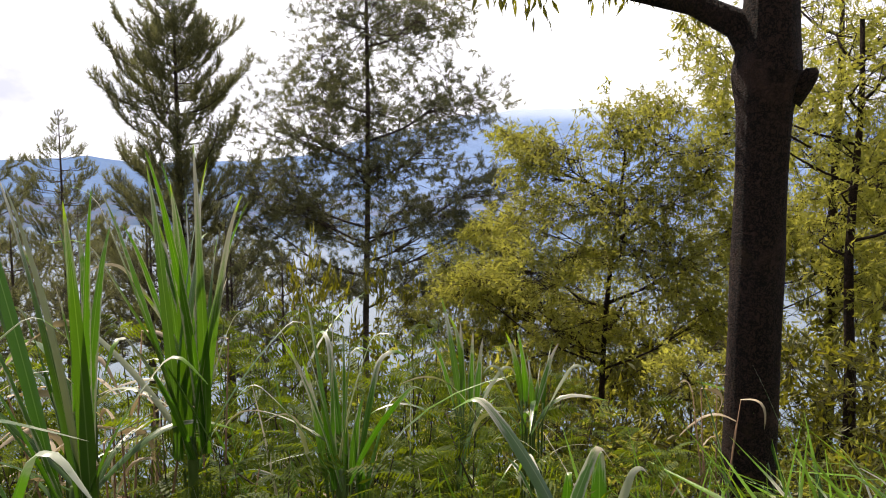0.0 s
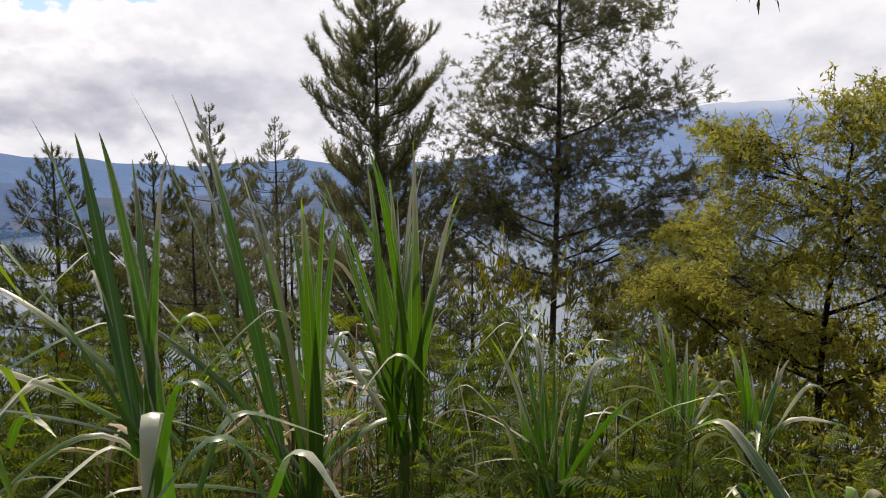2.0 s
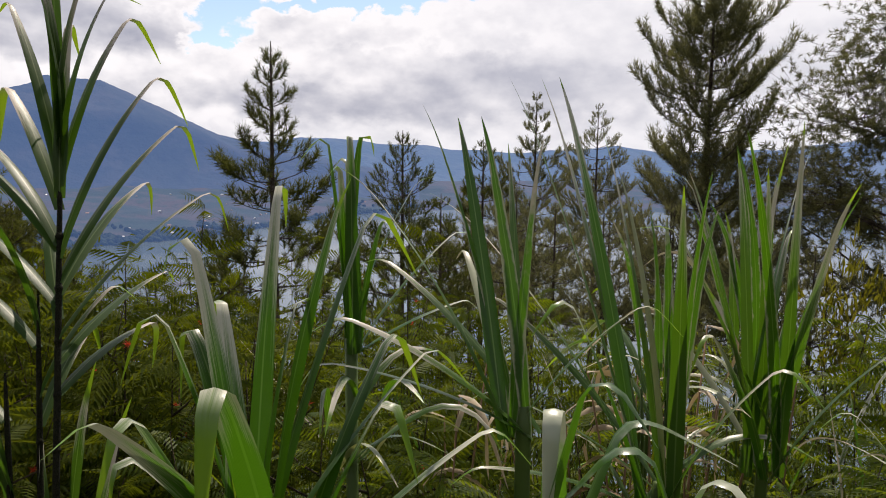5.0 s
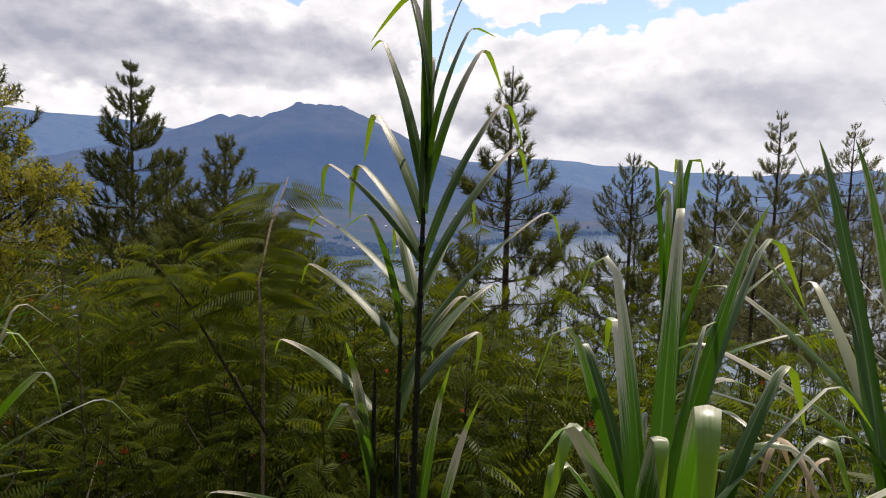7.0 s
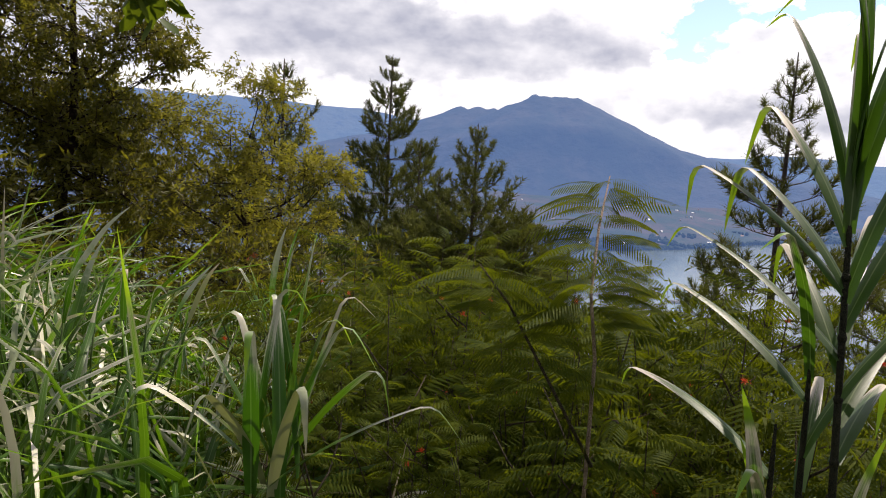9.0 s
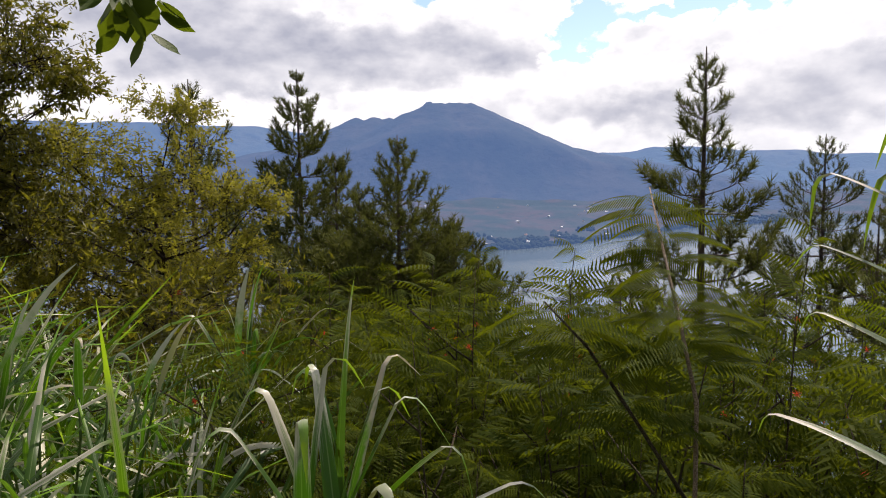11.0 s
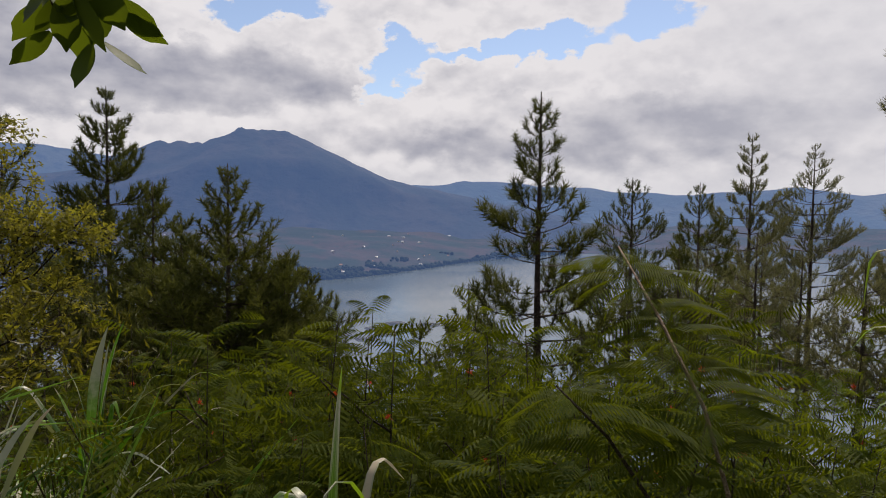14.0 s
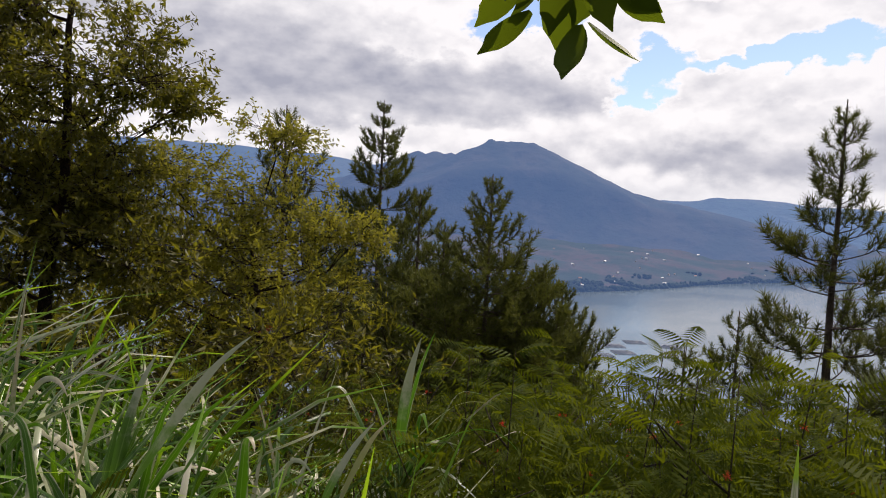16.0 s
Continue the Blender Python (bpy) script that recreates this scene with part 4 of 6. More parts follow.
def trunk_tree():
    x, y = -0.54, 3.22
    gz = ground_z(x, y) - 0.1
    tree = thing("broadleaf_tree", (x, y, gz), "large tree with a dark red-brown furrowed trunk", "tree", "", -9.4)
    h = 5.2 - gz
    g = Geo()
    n = 40
    pts, rad = [], []
    for i in range(n + 1):
        u = i / n
        z = h * u
        pts.append(Vector((-0.060 + 0.035 * u * 2 + 0.012 * math.sin(u * 9), 0.02 * math.sin(u * 7 + 1), z)))
        rad.append(0.121 + 0.10 * math.exp(-z / 0.25) - 0.02 * u + 0.030 * math.exp(-((z + gz - 2.33) / 0.12) ** 2))
    g.tube(pts, rad, 28, 0.10)
    trunk = part("trunk", g.mesh("trunk", TREE_BARK), tree)
    c = 2.46 - gz
    lg = Geo()
    lg.tube([(-0.02, 0, c - 0.22), (-0.07, -0.02, c - 0.06), (-0.16, -0.03, c + 0.06), (-0.34, -0.04, c + 0.16), (-0.62, -0.02, c + 0.25), (-0.95, 0.06, c + 0.36), (-1.3, 0.16, c + 0.42)], [0.09, 0.085, 0.062, 0.048, 0.040, 0.030, 0.02], 12, 0.12)
    part("limb", lg.mesh("limb", TREE_BARK), tree, "dark limb forking from the trunk")
    kg = Geo()
    kg.tube([(0.05, -0.02, c - 0.26), (0.10, -0.03, c - 0.20), (0.135, -0.035, c - 0.165), (0.155, -0.035, c - 0.15)], [0.06, 0.045, 0.032, 0.012], 10, 0.25)
    part("knot", kg.mesh("knot", TREE_BARK), trunk, "stub of a broken limb")
    rng = np.random.default_rng(5)
    tw, lp, ld = Geo(), [], []
    for k in range(60):
        s = rng.random()
        x0 = -0.35 - 0.95 * s
        p0 = Vector((x0, 0.05 * s, c + 0.18 + 0.24 * s))
        p1 = p0 + Vector((rng.uniform(-0.35, 0.3), rng.uniform(-0.3, 0.3), rng.uniform(-0.02, 0.45)))
        tw.tube([p0, p0.lerp(p1, 0.5) + Vector((0, 0, 0.04)), p1], [0.006, 0.004, 0.002], 4)
        for _ in range(12):
            lp.append(tuple(p1 + Vector(rng.normal(size=3) * 0.05)))
            ld.append((rng.normal() * 0.45, rng.normal() * 0.45, -1.0))
    for k in range(9):
        a, r = k * 2.4, rng.uniform(1.0, 1.9)
        root = Vector((0, 0, h - 1.3 + 0.13 * k))
        end = Vector((math.cos(a) * r, math.sin(a) * r, h - 0.3 + rng.uniform(-0.3, 0.8)))
        mid = root.lerp(end, 0.5) + Vector((rng.normal() * 0.1, rng.normal() * 0.1, -0.12))
        lg = Geo()
        lg.tube([root, mid, end], [0.045, 0.030, 0.012], 7)
        part("limb", lg.mesh("limb", TREE_BARK), tree)
        for q in range(26):
            u = rng.uniform(0.25, 1.0)
            p0 = root.lerp(mid, u * 2) if u < 0.5 else mid.lerp(end, u * 2 - 1)
            p1 = p0 + Vector(rng.normal(size=3) * 0.30) + Vector((0, 0, 0.08))
            tw.tube([p0, p0.lerp(p1, 0.5) + Vector((0, 0, 0.03)), p1], [0.007, 0.005, 0.002], 4)
            for _ in range(16):
                lp.append(tuple(p0.lerp(p1, rng.uniform(0.4, 1.05)) + Vector(rng.normal(size=3) * 0.05)))
                ld.append((rng.normal() * 0.5, rng.normal() * 0.5, -0.8))
    part("twigs", tw.mesh("twigs", TREE_BARK), tree)
    tv, tf = lance_template(0.10, 0.022)
    v, f = scatter(tv, tf, lp, ld, rng.uniform(0.6, 1.1, len(lp)), rng)
    part("crown", pile("crown", v, f, DARKLEAF), tree, "narrow hanging leaves")


trunk_tree()


def overhanging_branch():
    """A leafy twig that reaches in over the path from above."""
    tip = Vector((-3.0, -1.20, 2.082))
    ob = thing("branch", tip, "twig with broad green pointed leaves hanging over the path", "branch")
    g = Geo()
    pts = [(0.7, -0.5, 1.3), (0.40, -0.30, 0.80), (0.16, -0.12, 0.42), (0.05, -0.03, 0.15), (0, 0, 0.03)]
    g.tube(pts, [0.016, 0.012, 0.008, 0.005, 0.003], 7)
    twig = part("twig", g.mesh("twig", TWIG), ob)
    rng = np.random.default_rng(8)
    right = Vector((0.10, 0.99, 0))
    for k in range(38):
        ln, wd = rng.uniform(0.046, 0.064), rng.uniform(0.025, 0.032)
        v, f = [], []
        n = 7
        for i in range(n + 1):
            s = i / n
            half = wd * 0.5 * math.sin(math.pi * min(1, s * 0.92 + 0.05)) ** 0.75 * (1 - 0.75 * max(0, s - 0.72) / 0.28)
            sag = 0.018 * s * s
            v += [(-half, sag + half * 0.35, ln * s), (0, sag, ln * s), (half, sag + half * 0.35, ln * s)]
        for i in range(n):
            for q in range(2):
                a = i * 3 + q
                f.append((a, a + 1, a + 4, a + 3))
        leaf = part("leaf", make_mesh("broad_leaf", v, f, LOBE, True), twig)
        u = rng.random()
        place = Vector((0.10, -0.08, 0.30)) * u * 0.5 + right * rng.uniform(-0.02, 0.066) + Vector((rng.uniform(-0.05, 0.05), 0, rng.uniform(-0.01, 0.05)))
        d = Vector((rng.normal() * 0.3, rng.normal() * 0.35, -1.0)) + right * (place.dot(right) * 7)
        leaf.matrix_basis = Matrix.Translation(place) @ d.to_track_quat("Z", "Y").to_matrix().to_4x4() @ Matrix.Rotation(rng.uniform(-1.2, 1.2), 4, "Z")


overhanging_branch()

# ---- tall grass ----


def one_blade(parent, base, turn, length, width, lean, bend=0.0, at=0.75, twist=70.0, soft=0.22, rear=6.0, label="", mat=None):
    g = Geo()
    g.blade(length, width, lean, bend, at, soft, twist, 0.25, 22, (0, 0, 0), 0.0, rear)
    ob = part("blade", g.mesh("blade", mat or GRASS), parent, label)
    ob.matrix_basis = Matrix.Translation(base) @ Matrix.Rotation(radians(turn), 4, "Z")
    return ob


def grass_thing(name, x, y, label):
    return thing(name, (x, y, ground_z(x, y) - 0.04), label, "tall grass", "tall grasses")


def grass_leaf(ob, x, y, z, turn, lean, rear, length, width, bend, at, twist):
    """A leaf that springs at (x, y, z) from its own sheath, which stands in the clump."""
    root = ob.matrix_basis.translation
    p = Vector((x, y, z)) - root
    g = Geo()
    d = Vector((math.cos(radians(turn)) * math.sin(radians(lean)), math.sin(radians(turn)) * math.sin(radians(lean)), math.cos(radians(lean))))
    foot = Vector((p.x * 0.35, p.y * 0.35, 0.0))
    g.tube([foot, foot.lerp(p, 0.5), p - d * 0.10, p + d * 0.02], [0.0035, 0.004, 0.004, 0.0035], 5)
    part("sheath", g.mesh("sheath", STALK), ob)
    blade = one_blade(ob, p, turn, length, width, lean, bend, at, twist, 0.34 if rear < 40 else 0.55, rear)
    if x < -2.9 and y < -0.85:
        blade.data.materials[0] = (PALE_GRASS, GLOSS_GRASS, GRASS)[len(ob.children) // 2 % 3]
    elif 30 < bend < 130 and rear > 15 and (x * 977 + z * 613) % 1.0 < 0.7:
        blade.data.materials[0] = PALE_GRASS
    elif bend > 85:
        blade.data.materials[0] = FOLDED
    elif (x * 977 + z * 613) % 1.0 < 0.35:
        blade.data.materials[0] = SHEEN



def side_leaves(ob, n, low, high, seed, mat=None):
    """Thin pale leaves that arch out of a clump at half height."""
    rng = np.random.default_rng(seed)
    for k in range(n):
        z = rng.uniform(low, high) - ob.matrix_basis.translation.z
        g = Geo()
        g.blade(rng.uniform(0.25, 0.46), rng.uniform(0.015, 0.024), rng.uniform(12, 40), rng.uniform(30, 70), rng.uniform(0.45, 0.7), 0.5, rng.uniform(-50, 50), 0.25, 11, (0, 0, 0), 0.0, rng.uniform(25, 60))
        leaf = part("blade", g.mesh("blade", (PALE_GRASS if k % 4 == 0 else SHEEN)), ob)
        leaf.matrix_basis = Matrix.Translation((rng.normal() * 0.03, rng.normal() * 0.03, z)) @ Matrix.Rotation(rng.uniform(0, 6.28), 4, "Z")


def clump(x, y, top, n, seed, lean=14, width=0.027, bends=0.5, spread=0.07, label="clump of broad-bladed tall grass", low=0.55):
    """A tuft of broad blades."""
    rng = np.random.default_rng(seed)
    gz = ground_z(x, y) - 0.04
    ob = thing("grass_clump", (x, y, gz), label, "tall grass", "tall grasses")
    h = top - gz
    width *= 1.5
    for k in range(int(n * 1.7)):
        ln = h * rng.uniform(low, 1.04)
        fold = rng.random() < bends
        le = abs(rng.normal()) * lean
        one_blade(ob, (rng.normal() * spread, rng.normal() * spread, 0), rng.uniform(0, 360), ln * (1.12 if fold else 1.0), width * rng.uniform(0.7, 1.1), le * 0.5, rng.uniform(50, 120) if fold else rng.uniform(5, 25), rng.uniform(0.65, 0.85), rng.uniform(-80, 80), rng.uniform(0.25, 0.5), le, "", (SHEEN if k % 2 else FOLDED) if fold else GRASS)
    return ob


def folded_leaf(ob, root, turn, lean, length, width, tip=0.10, drop=105, twist=0, bow=14, mat=None, soft=0.13):
    """A stiff leaf from root that bows outwards, then folds over and hangs by its tip. length: from the root to the fold."""
    at = length / (length + tip)
    g = Geo()
    g.blade(length + tip, width, lean - bow, drop, min(0.95, at + 0.02), soft, twist, 0.28, 26, (0, 0, 0), 0.0, 2 * bow / at)
    # the pale part, with its painted sheen, ends at the fold, wherever that lies
    g.uv = [(u, s * 0.82 / at if s < at else 0.82 + 0.18 * (s - at) / (1 - at)) for u, s in g.uv]
    blade = part("blade", g.mesh("blade", mat or FOLDED), ob)
    blade.matrix_basis = Matrix.Translation(Vector(root) - ob.matrix_basis.translation) @ Matrix.Rotation(radians(turn), 4, "Z")
    return blade


def cane():
    """A leaning cane with two ranks of long leaves, and two shorter stems beside it."""
    x, y = -2.26, -0.09
    ob = thing("cane_grass", (x, y, ground_z(x, y) - 0.04), "tall dark cane grass with bleached, sheen-painted arching leaves and green tips", "tall grass", "tall grasses")
    foot = ob.matrix_basis.translation

    def stem(low, slope, top, r):
        def at(z):
            return Vector((low[0] + slope[0] * (z - low[2]), low[1] + slope[1] * (z - low[2]), z))
        pts = [Vector((0, 0, 0)).lerp(at(low[2]) - foot, u) for u in (0, 0.4, 0.8)] + [at(low[2] + (top - low[2]) * u) - foot for u in (0, 0.25, 0.5, 0.75, 1)]
        g = Geo()
        g.tube(pts, [r, r, r, r, r * 0.95, r * 0.85, r * 0.7, r * 0.35], 9, 0.08)
        cane_stem = part("stem", g.mesh("cane_stem", CANE_STEM), ob)
        for z in np.arange(low[2] - 0.3, top - 0.2, 0.085):
            g = Geo()
            g.tube([at(z) - foot, at(z + 0.006) - foot, at(z + 0.012) - foot], [r * 0.9, r * 1.22, r * 0.9], 9)
            part("node", g.mesh("stem_node", CANE_STEM), cane_stem)
        return at

    main = stem((-2.525, -0.012, 1.33), (-0.27, 0.085), 1.98, 0.0056)
    side = stem((-2.585, -0.03, 1.33), (-0.16, 0.05), 1.62, 0.0050)
    low = stem((-2.58, -0.075, 1.30), (-0.08, 0.02), 1.50, 0.0050)
    for z, turn, lean, length, width, tip in (
        (1.76, -163, 41, 0.30, 0.026, 0.11), (1.69, -152, 58, 0.36, 0.027, 0.09), (1.70, -156, 50, 0.28, 0.026, 0.12), (1.60, -150, 62, 0.36, 0.026, 0.05),
        (1.68, 118, 33, 0.40, 0.028, 0.11), (1.64, 120, 44, 0.40, 0.027, 0.10), (1.55, 99, 48, 0.37, 0.025, 0.08), (1.51, 136, 72, 0.36, 0.026, 0.03),
        (1.46, 140, 80, 0.33, 0.026, 0.09), (1.62, 148, 66, 0.46, 0.025, 0.07), (1.80, 122, 27, 0.36, 0.027, 0.10), (1.83, 108, 17, 0.33, 0.030, 0.06),
        (1.81, -163, 28, 0.37, 0.026, 0.05), (1.84, 72, 10, 0.36, 0.030, 0.03), (1.86, -150, 6, 0.34, 0.024, 0.14), (1.84, -104, 7, 0.40, 0.024, 0.08),
        (1.87, 170, 10, 0.42, 0.022, 0.06), (1.78, 160, 20, 0.34, 0.026, 0.08), (1.58, 178, 55, 0.30, 0.024, 0.08)):
        folded_leaf(ob, main(z), turn, lean, length, width, tip, 100 if tip > 0.06 else 70, 8 if turn > 0 else -8, 13, CANE)
    for z, turn, lean, length, width, tip in ((1.53, -146, 62, 0.30, 0.027, 0.05), (1.40, 150, 60, 0.26, 0.024, 0.08), (1.56, -60, 20, 0.24, 0.022, 0.06), (1.45, 100, 35, 0.22, 0.024, 0.06)):
        folded_leaf(ob, side(z), turn, lean, length, width, tip, 80, 0, 14, CANE)
    for z, turn, lean, length, width, tip in ((1.42, -150, 74, 0.32, 0.028, 0.04), (1.18, -120, 80, 0.34, 0.022, 0.04), (1.30, -40, 30, 0.20, 0.022, 0.06)):
        folded_leaf(ob, low(z), turn, lean, length, width, tip, 70, 0, 16, CANE)
    # dark upright blades round the foot
    for px, py, z, turn, lean, length, width in ((-2.585, -0.07, 1.20, -100, 4, 0.36, 0.032), (-2.575, -0.055, 1.18, -120, 8, 0.30, 0.028), (-2.56, 0.0, 1.10, 70, 3, 0.42, 0.026), (-2.57, 0.03, 1.10, 60, 9, 0.36, 0.024), (-2.57, -0.03, 1.15, 170, 3, 0.30, 0.026)):
        one_blade(ob, Vector((px, py, z)) - foot, turn, length, width, lean, 6, 0.85, -70, 0.3, 8).data.materials[0] = CANE
    side_leaves(ob, 8, 0.91, 1.31, 100)


cane()
ob = grass_thing("grass_clump", -2.03, 0.15, "clump of wide glossy green grass blades with folded tops")
for turn, lean, length, width, tip, drop, twist in (
    (140, 12, 0.54, 0.030, 0.06, 160, 10), (57, 10, 0.50, 0.030, 0.04, 8, -50), (98, 20, 0.52, 0.027, 0.12, 120, 15), (-33, 31, 0.44, 0.040, 0.13, 118, 0),
    (-54, 38, 0.42, 0.032, 0.05, 60, -25), (-67, 24, 0.34, 0.034, 0.10, 130, 0), (103, 10, 0.40, 0.033, 0.04, 150, 30), (104, 27, 0.37, 0.028, 0.11, 115, 10),
    (-109, 14, 0.39, 0.038, 0.09, 140, -20), (177, 17, 0.40, 0.034, 0.06, 150, 0), (-150, 18, 0.36, 0.032, 0.10, 150, 20), (-85, 30, 0.30, 0.030, 0.10, 130, 0),
    (80, 38, 0.40, 0.024, 0.08, 90, 20), (60, 46, 0.34, 0.022, 0.08, 80, 0), (-20, 18, 0.30, 0.034, 0.08, 140, 0), (-130, 6, 0.47, 0.028, 0.06, 150, 40), (30, 24, 0.33, 0.028, 0.09, 130, -15)):
    folded_leaf(ob, (-2.045 + 0.03 * math.cos(turn * 1.7), 0.16 + 0.03 * math.sin(turn * 1.7), 1.30), turn, lean, length, width, tip, drop, twist, 6 if lean < 25 else 10, None, 0.10)
g = Geo()
g.tube([(0, 0, 0), (-0.005, 0.005, 0.5), (-0.015, 0.01, 1.33 - ob.matrix_basis.translation.z)], [0.016, 0.018, 0.022], 9)
part("sheath", g.mesh("sheath", STALK), ob)
side_leaves(ob, 8, 0.93, 1.33, 101)
ob = grass_thing("grass_clump", -2.62, 0.57, "upright sheaf of grass blades with blunt folded tips")
for turn, lean, length, width, tip, drop, twist in (
    (-110, 5, 0.46, 0.030, 0.09, 135, -15), (163, 2, 0.47, 0.032, 0.05, 165, 0), (60, 4, 0.47, 0.030, 0.05, 165, 60), (66, 22, 0.40, 0.022, 0.04, 40, 10), (71, 40, 0.34, 0.020, 0.06, 50, 0),
    (64, 64, 0.26, 0.022, 0.05, 60, 0), (-150, 4, 0.42, 0.026, 0.06, 150, 30), (-60, 5, 0.40, 0.024, 0.06, 120, -40), (20, 12, 0.30, 0.022, 0.07, 110, 0)):
    folded_leaf(ob, (-2.62 + 0.018 * math.cos(turn), 0.565 + 0.018 * math.sin(turn), 1.44), turn, lean, length, width, tip, drop, twist, 3 if lean < 10 else 10, None, 0.10)
g = Geo()
g.tube([(0, 0, 0), (0, 0, 0.6), (0, -0.005, 1.47 - ob.matrix_basis.translation.z)], [0.010, 0.012, 0.014], 8)
part("sheath", g.mesh("sheath", STALK), ob)
side_leaves(ob, 8, 1.07, 1.47, 102)


def fan(x, y, z, label, leaves, seed, spread=0.02):
    """Long stiff blades that fan out of one sheath at (x, y, z). leaves: turn, lean, length to the fold, width, tip,
    drop, kind of leaf (0 green, 1 painted sheen, 2 pale, 3 folded).
    """
    rng = np.random.default_rng(seed)
    ob = grass_thing("grass_clump", x, y, label)
    low = ob.matrix_basis.translation
    for k, (turn, lean, length, width, tip, drop, kind) in enumerate(leaves):
        root = (x + rng.normal() * spread, y + rng.normal() * spread, z)
        folded_leaf(ob, root, turn, lean, length, width, tip, drop, rng.uniform(-35, 35), rng.uniform(2, 7) if lean < 30 else 12, (SHEEN if k % 3 == 1 else GRASS, SHEEN, PALE_GRASS, FOLDED)[kind], 0.3 if drop < 40 else 0.14)
    g = Geo()
    g.tube([(0, 0, 0), (0, 0, (z - low.z) * 0.5), (0, 0, z - low.z), (0, 0, z - low.z + 0.05)], [0.010, 0.012, 0.013, 0.008], 8)
    part("sheath", g.mesh("sheath", STALK), ob)
    return ob


fan(-2.09, 0.60, 1.42, "leaning grass clump with pointed blades and pale sheen-painted side leaves", (
    (-174, 24, 0.56, 0.026, 0.03, 10, 0), (163, 25, 0.54, 0.028, 0.03, 8, 3), (170, 18, 0.50, 0.026, 0.04, 8, 0), (150, 20, 0.46, 0.024, 0.04, 12, 1), (-150, 34, 0.50, 0.022, 0.04, 25, 1),
    (161, 45, 0.38, 0.022, 0.06, 60, 2), (-160, 52, 0.42, 0.018, 0.06, 40, 1), (-130, 58, 0.36, 0.016, 0.06, 50, 1), (-110, 66, 0.36, 0.020, 0.08, 70, 1), (120, 12, 0.44, 0.024, 0.05, 20, 0), (40, 40, 0.30, 0.020, 0.07, 80, 1)), 401)
fan(-2.05, 0.88, 1.24, "tall leaning grass clump with dark blades and one dead leaf", (
    (-155, 20, 0.79, 0.025, 0.03, 8, 0), (178, 21, 0.82, 0.027, 0.03, 8, 0), (167, 22, 0.83, 0.026, 0.03, 8, 3), (-165, 10, 0.60, 0.024, 0.02, 6, 2), (-57, 10, 0.56, 0.030, 0.03, 6, 0), (-30, 8, 0.58, 0.028, 0.03, 8, 0),
    (-140, 34, 0.66, 0.016, 0.04, 20, 1), (-150, 44, 0.50, 0.018, 0.05, 40, 1), (-125, 58, 0.38, 0.016, 0.07, 50, 1), (-100, 24, 0.44, 0.026, 0.08, 110, 3), (175, 15, 0.66, 0.026, 0.04, 10, 1), (80, 6, 0.50, 0.028, 0.04, 8, 0), (10, 30, 0.36, 0.022, 0.08, 90, 1), (-110, 70, 0.34, 0.015, 0.05, 40, 1)), 402)
fan(-2.13, 1.34, 1.16, "dense clump of bright green blades with pale leaf backs", (
    (-95, 11, 0.74, 0.030, 0.04, 8, 0), (-60, 8, 0.76, 0.030, 0.03, 6, 0), (-110, 18, 0.70, 0.026, 0.06, 60, 1), (-135, 26, 0.62, 0.024, 0.08, 70, 1), (150, 10, 0.70, 0.028, 0.04, 10, 0), (60, 8, 0.72, 0.030, 0.03, 8, 3), (20, 12, 0.62, 0.028, 0.04, 10, 0), (-20, 14, 0.64, 0.026, 0.05, 20, 1),
    (-150, 14, 0.66, 0.028, 0.04, 8, 0), (100, 16, 0.56, 0.026, 0.06, 60, 1), (-85, 34, 0.46, 0.024, 0.09, 100, 3), (30, 34, 0.42, 0.024, 0.09, 100, 1), (-170, 40, 0.44, 0.022, 0.08, 90, 2), (-75, 4, 0.66, 0.030, 0.03, 8, 0)), 403, 0.03)
fan(-1.79, 1.48, 1.06, "bright green grass clump with pale bent leaves among feathery shrubs", (
    (-164, 19, 0.43, 0.028, 0.04, 8, 0), (176, 16, 0.41, 0.026, 0.04, 8, 0), (-2, 15, 0.42, 0.030, 0.05, 70, 2), (146, 15, 0.47, 0.024, 0.05, 10, 3), (21, 3, 0.37, 0.026, 0.07, 110, 1), (-141, 33, 0.36, 0.022, 0.08, 90, 1), (-12, 33, 0.36, 0.024, 0.08, 90, 3)), 404)
fan(-1.16, 1.00, 1.20, "broad pale grass blade arching beside the path", ((168, 34, 0.32, 0.038, 0.07, 75, 1), (120, 50, 0.24, 0.026, 0.07, 80, 3), (60, 30, 0.22, 0.024, 0.07, 90, 0)), 405)
ob = grass_thing("grass_clump", -2.48, 1.84, "dense clump of long bright green grass blades")
grass_leaf(ob, -2.44, 1.78, 1.20, 166, -4, 24, 0.73, 0.030, 6, 0.85, 66)
grass_leaf(ob, -2.47, 1.88, 1.17, 76, -7, 18, 0.76, 0.034, 6, 0.85, 77)
grass_leaf(ob, -2.46, 1.81, 1.20, 128, 2, 18, 0.64, 0.030, 7, 0.85, 76)
grass_leaf(ob, -2.53, 1.89, 1.26, -177, 7, 18, 0.50, 0.033, 12, 0.85, 63)
grass_leaf(ob, -2.56, 1.89, 1.26, -134, 23, 16, 0.50, 0.022, 93, 0.80, -53)
grass_leaf(ob, -2.46, 1.88, 1.21, 90, 6, 9, 0.47, 0.027, 5, 0.85, 34)
grass_leaf(ob, -2.56, 1.87, 1.26, 157, 6, 7, 0.46, 0.031, 16, 0.85, 75)
grass_leaf(ob, -2.39, 1.80, 1.20, 94, 10, 18, 0.35, 0.024, 11, 0.85, 31)
grass_leaf(ob, -2.47, 1.73, 1.30, -148, 13, 7, 0.44, 0.021, 7, 0.85, 79)
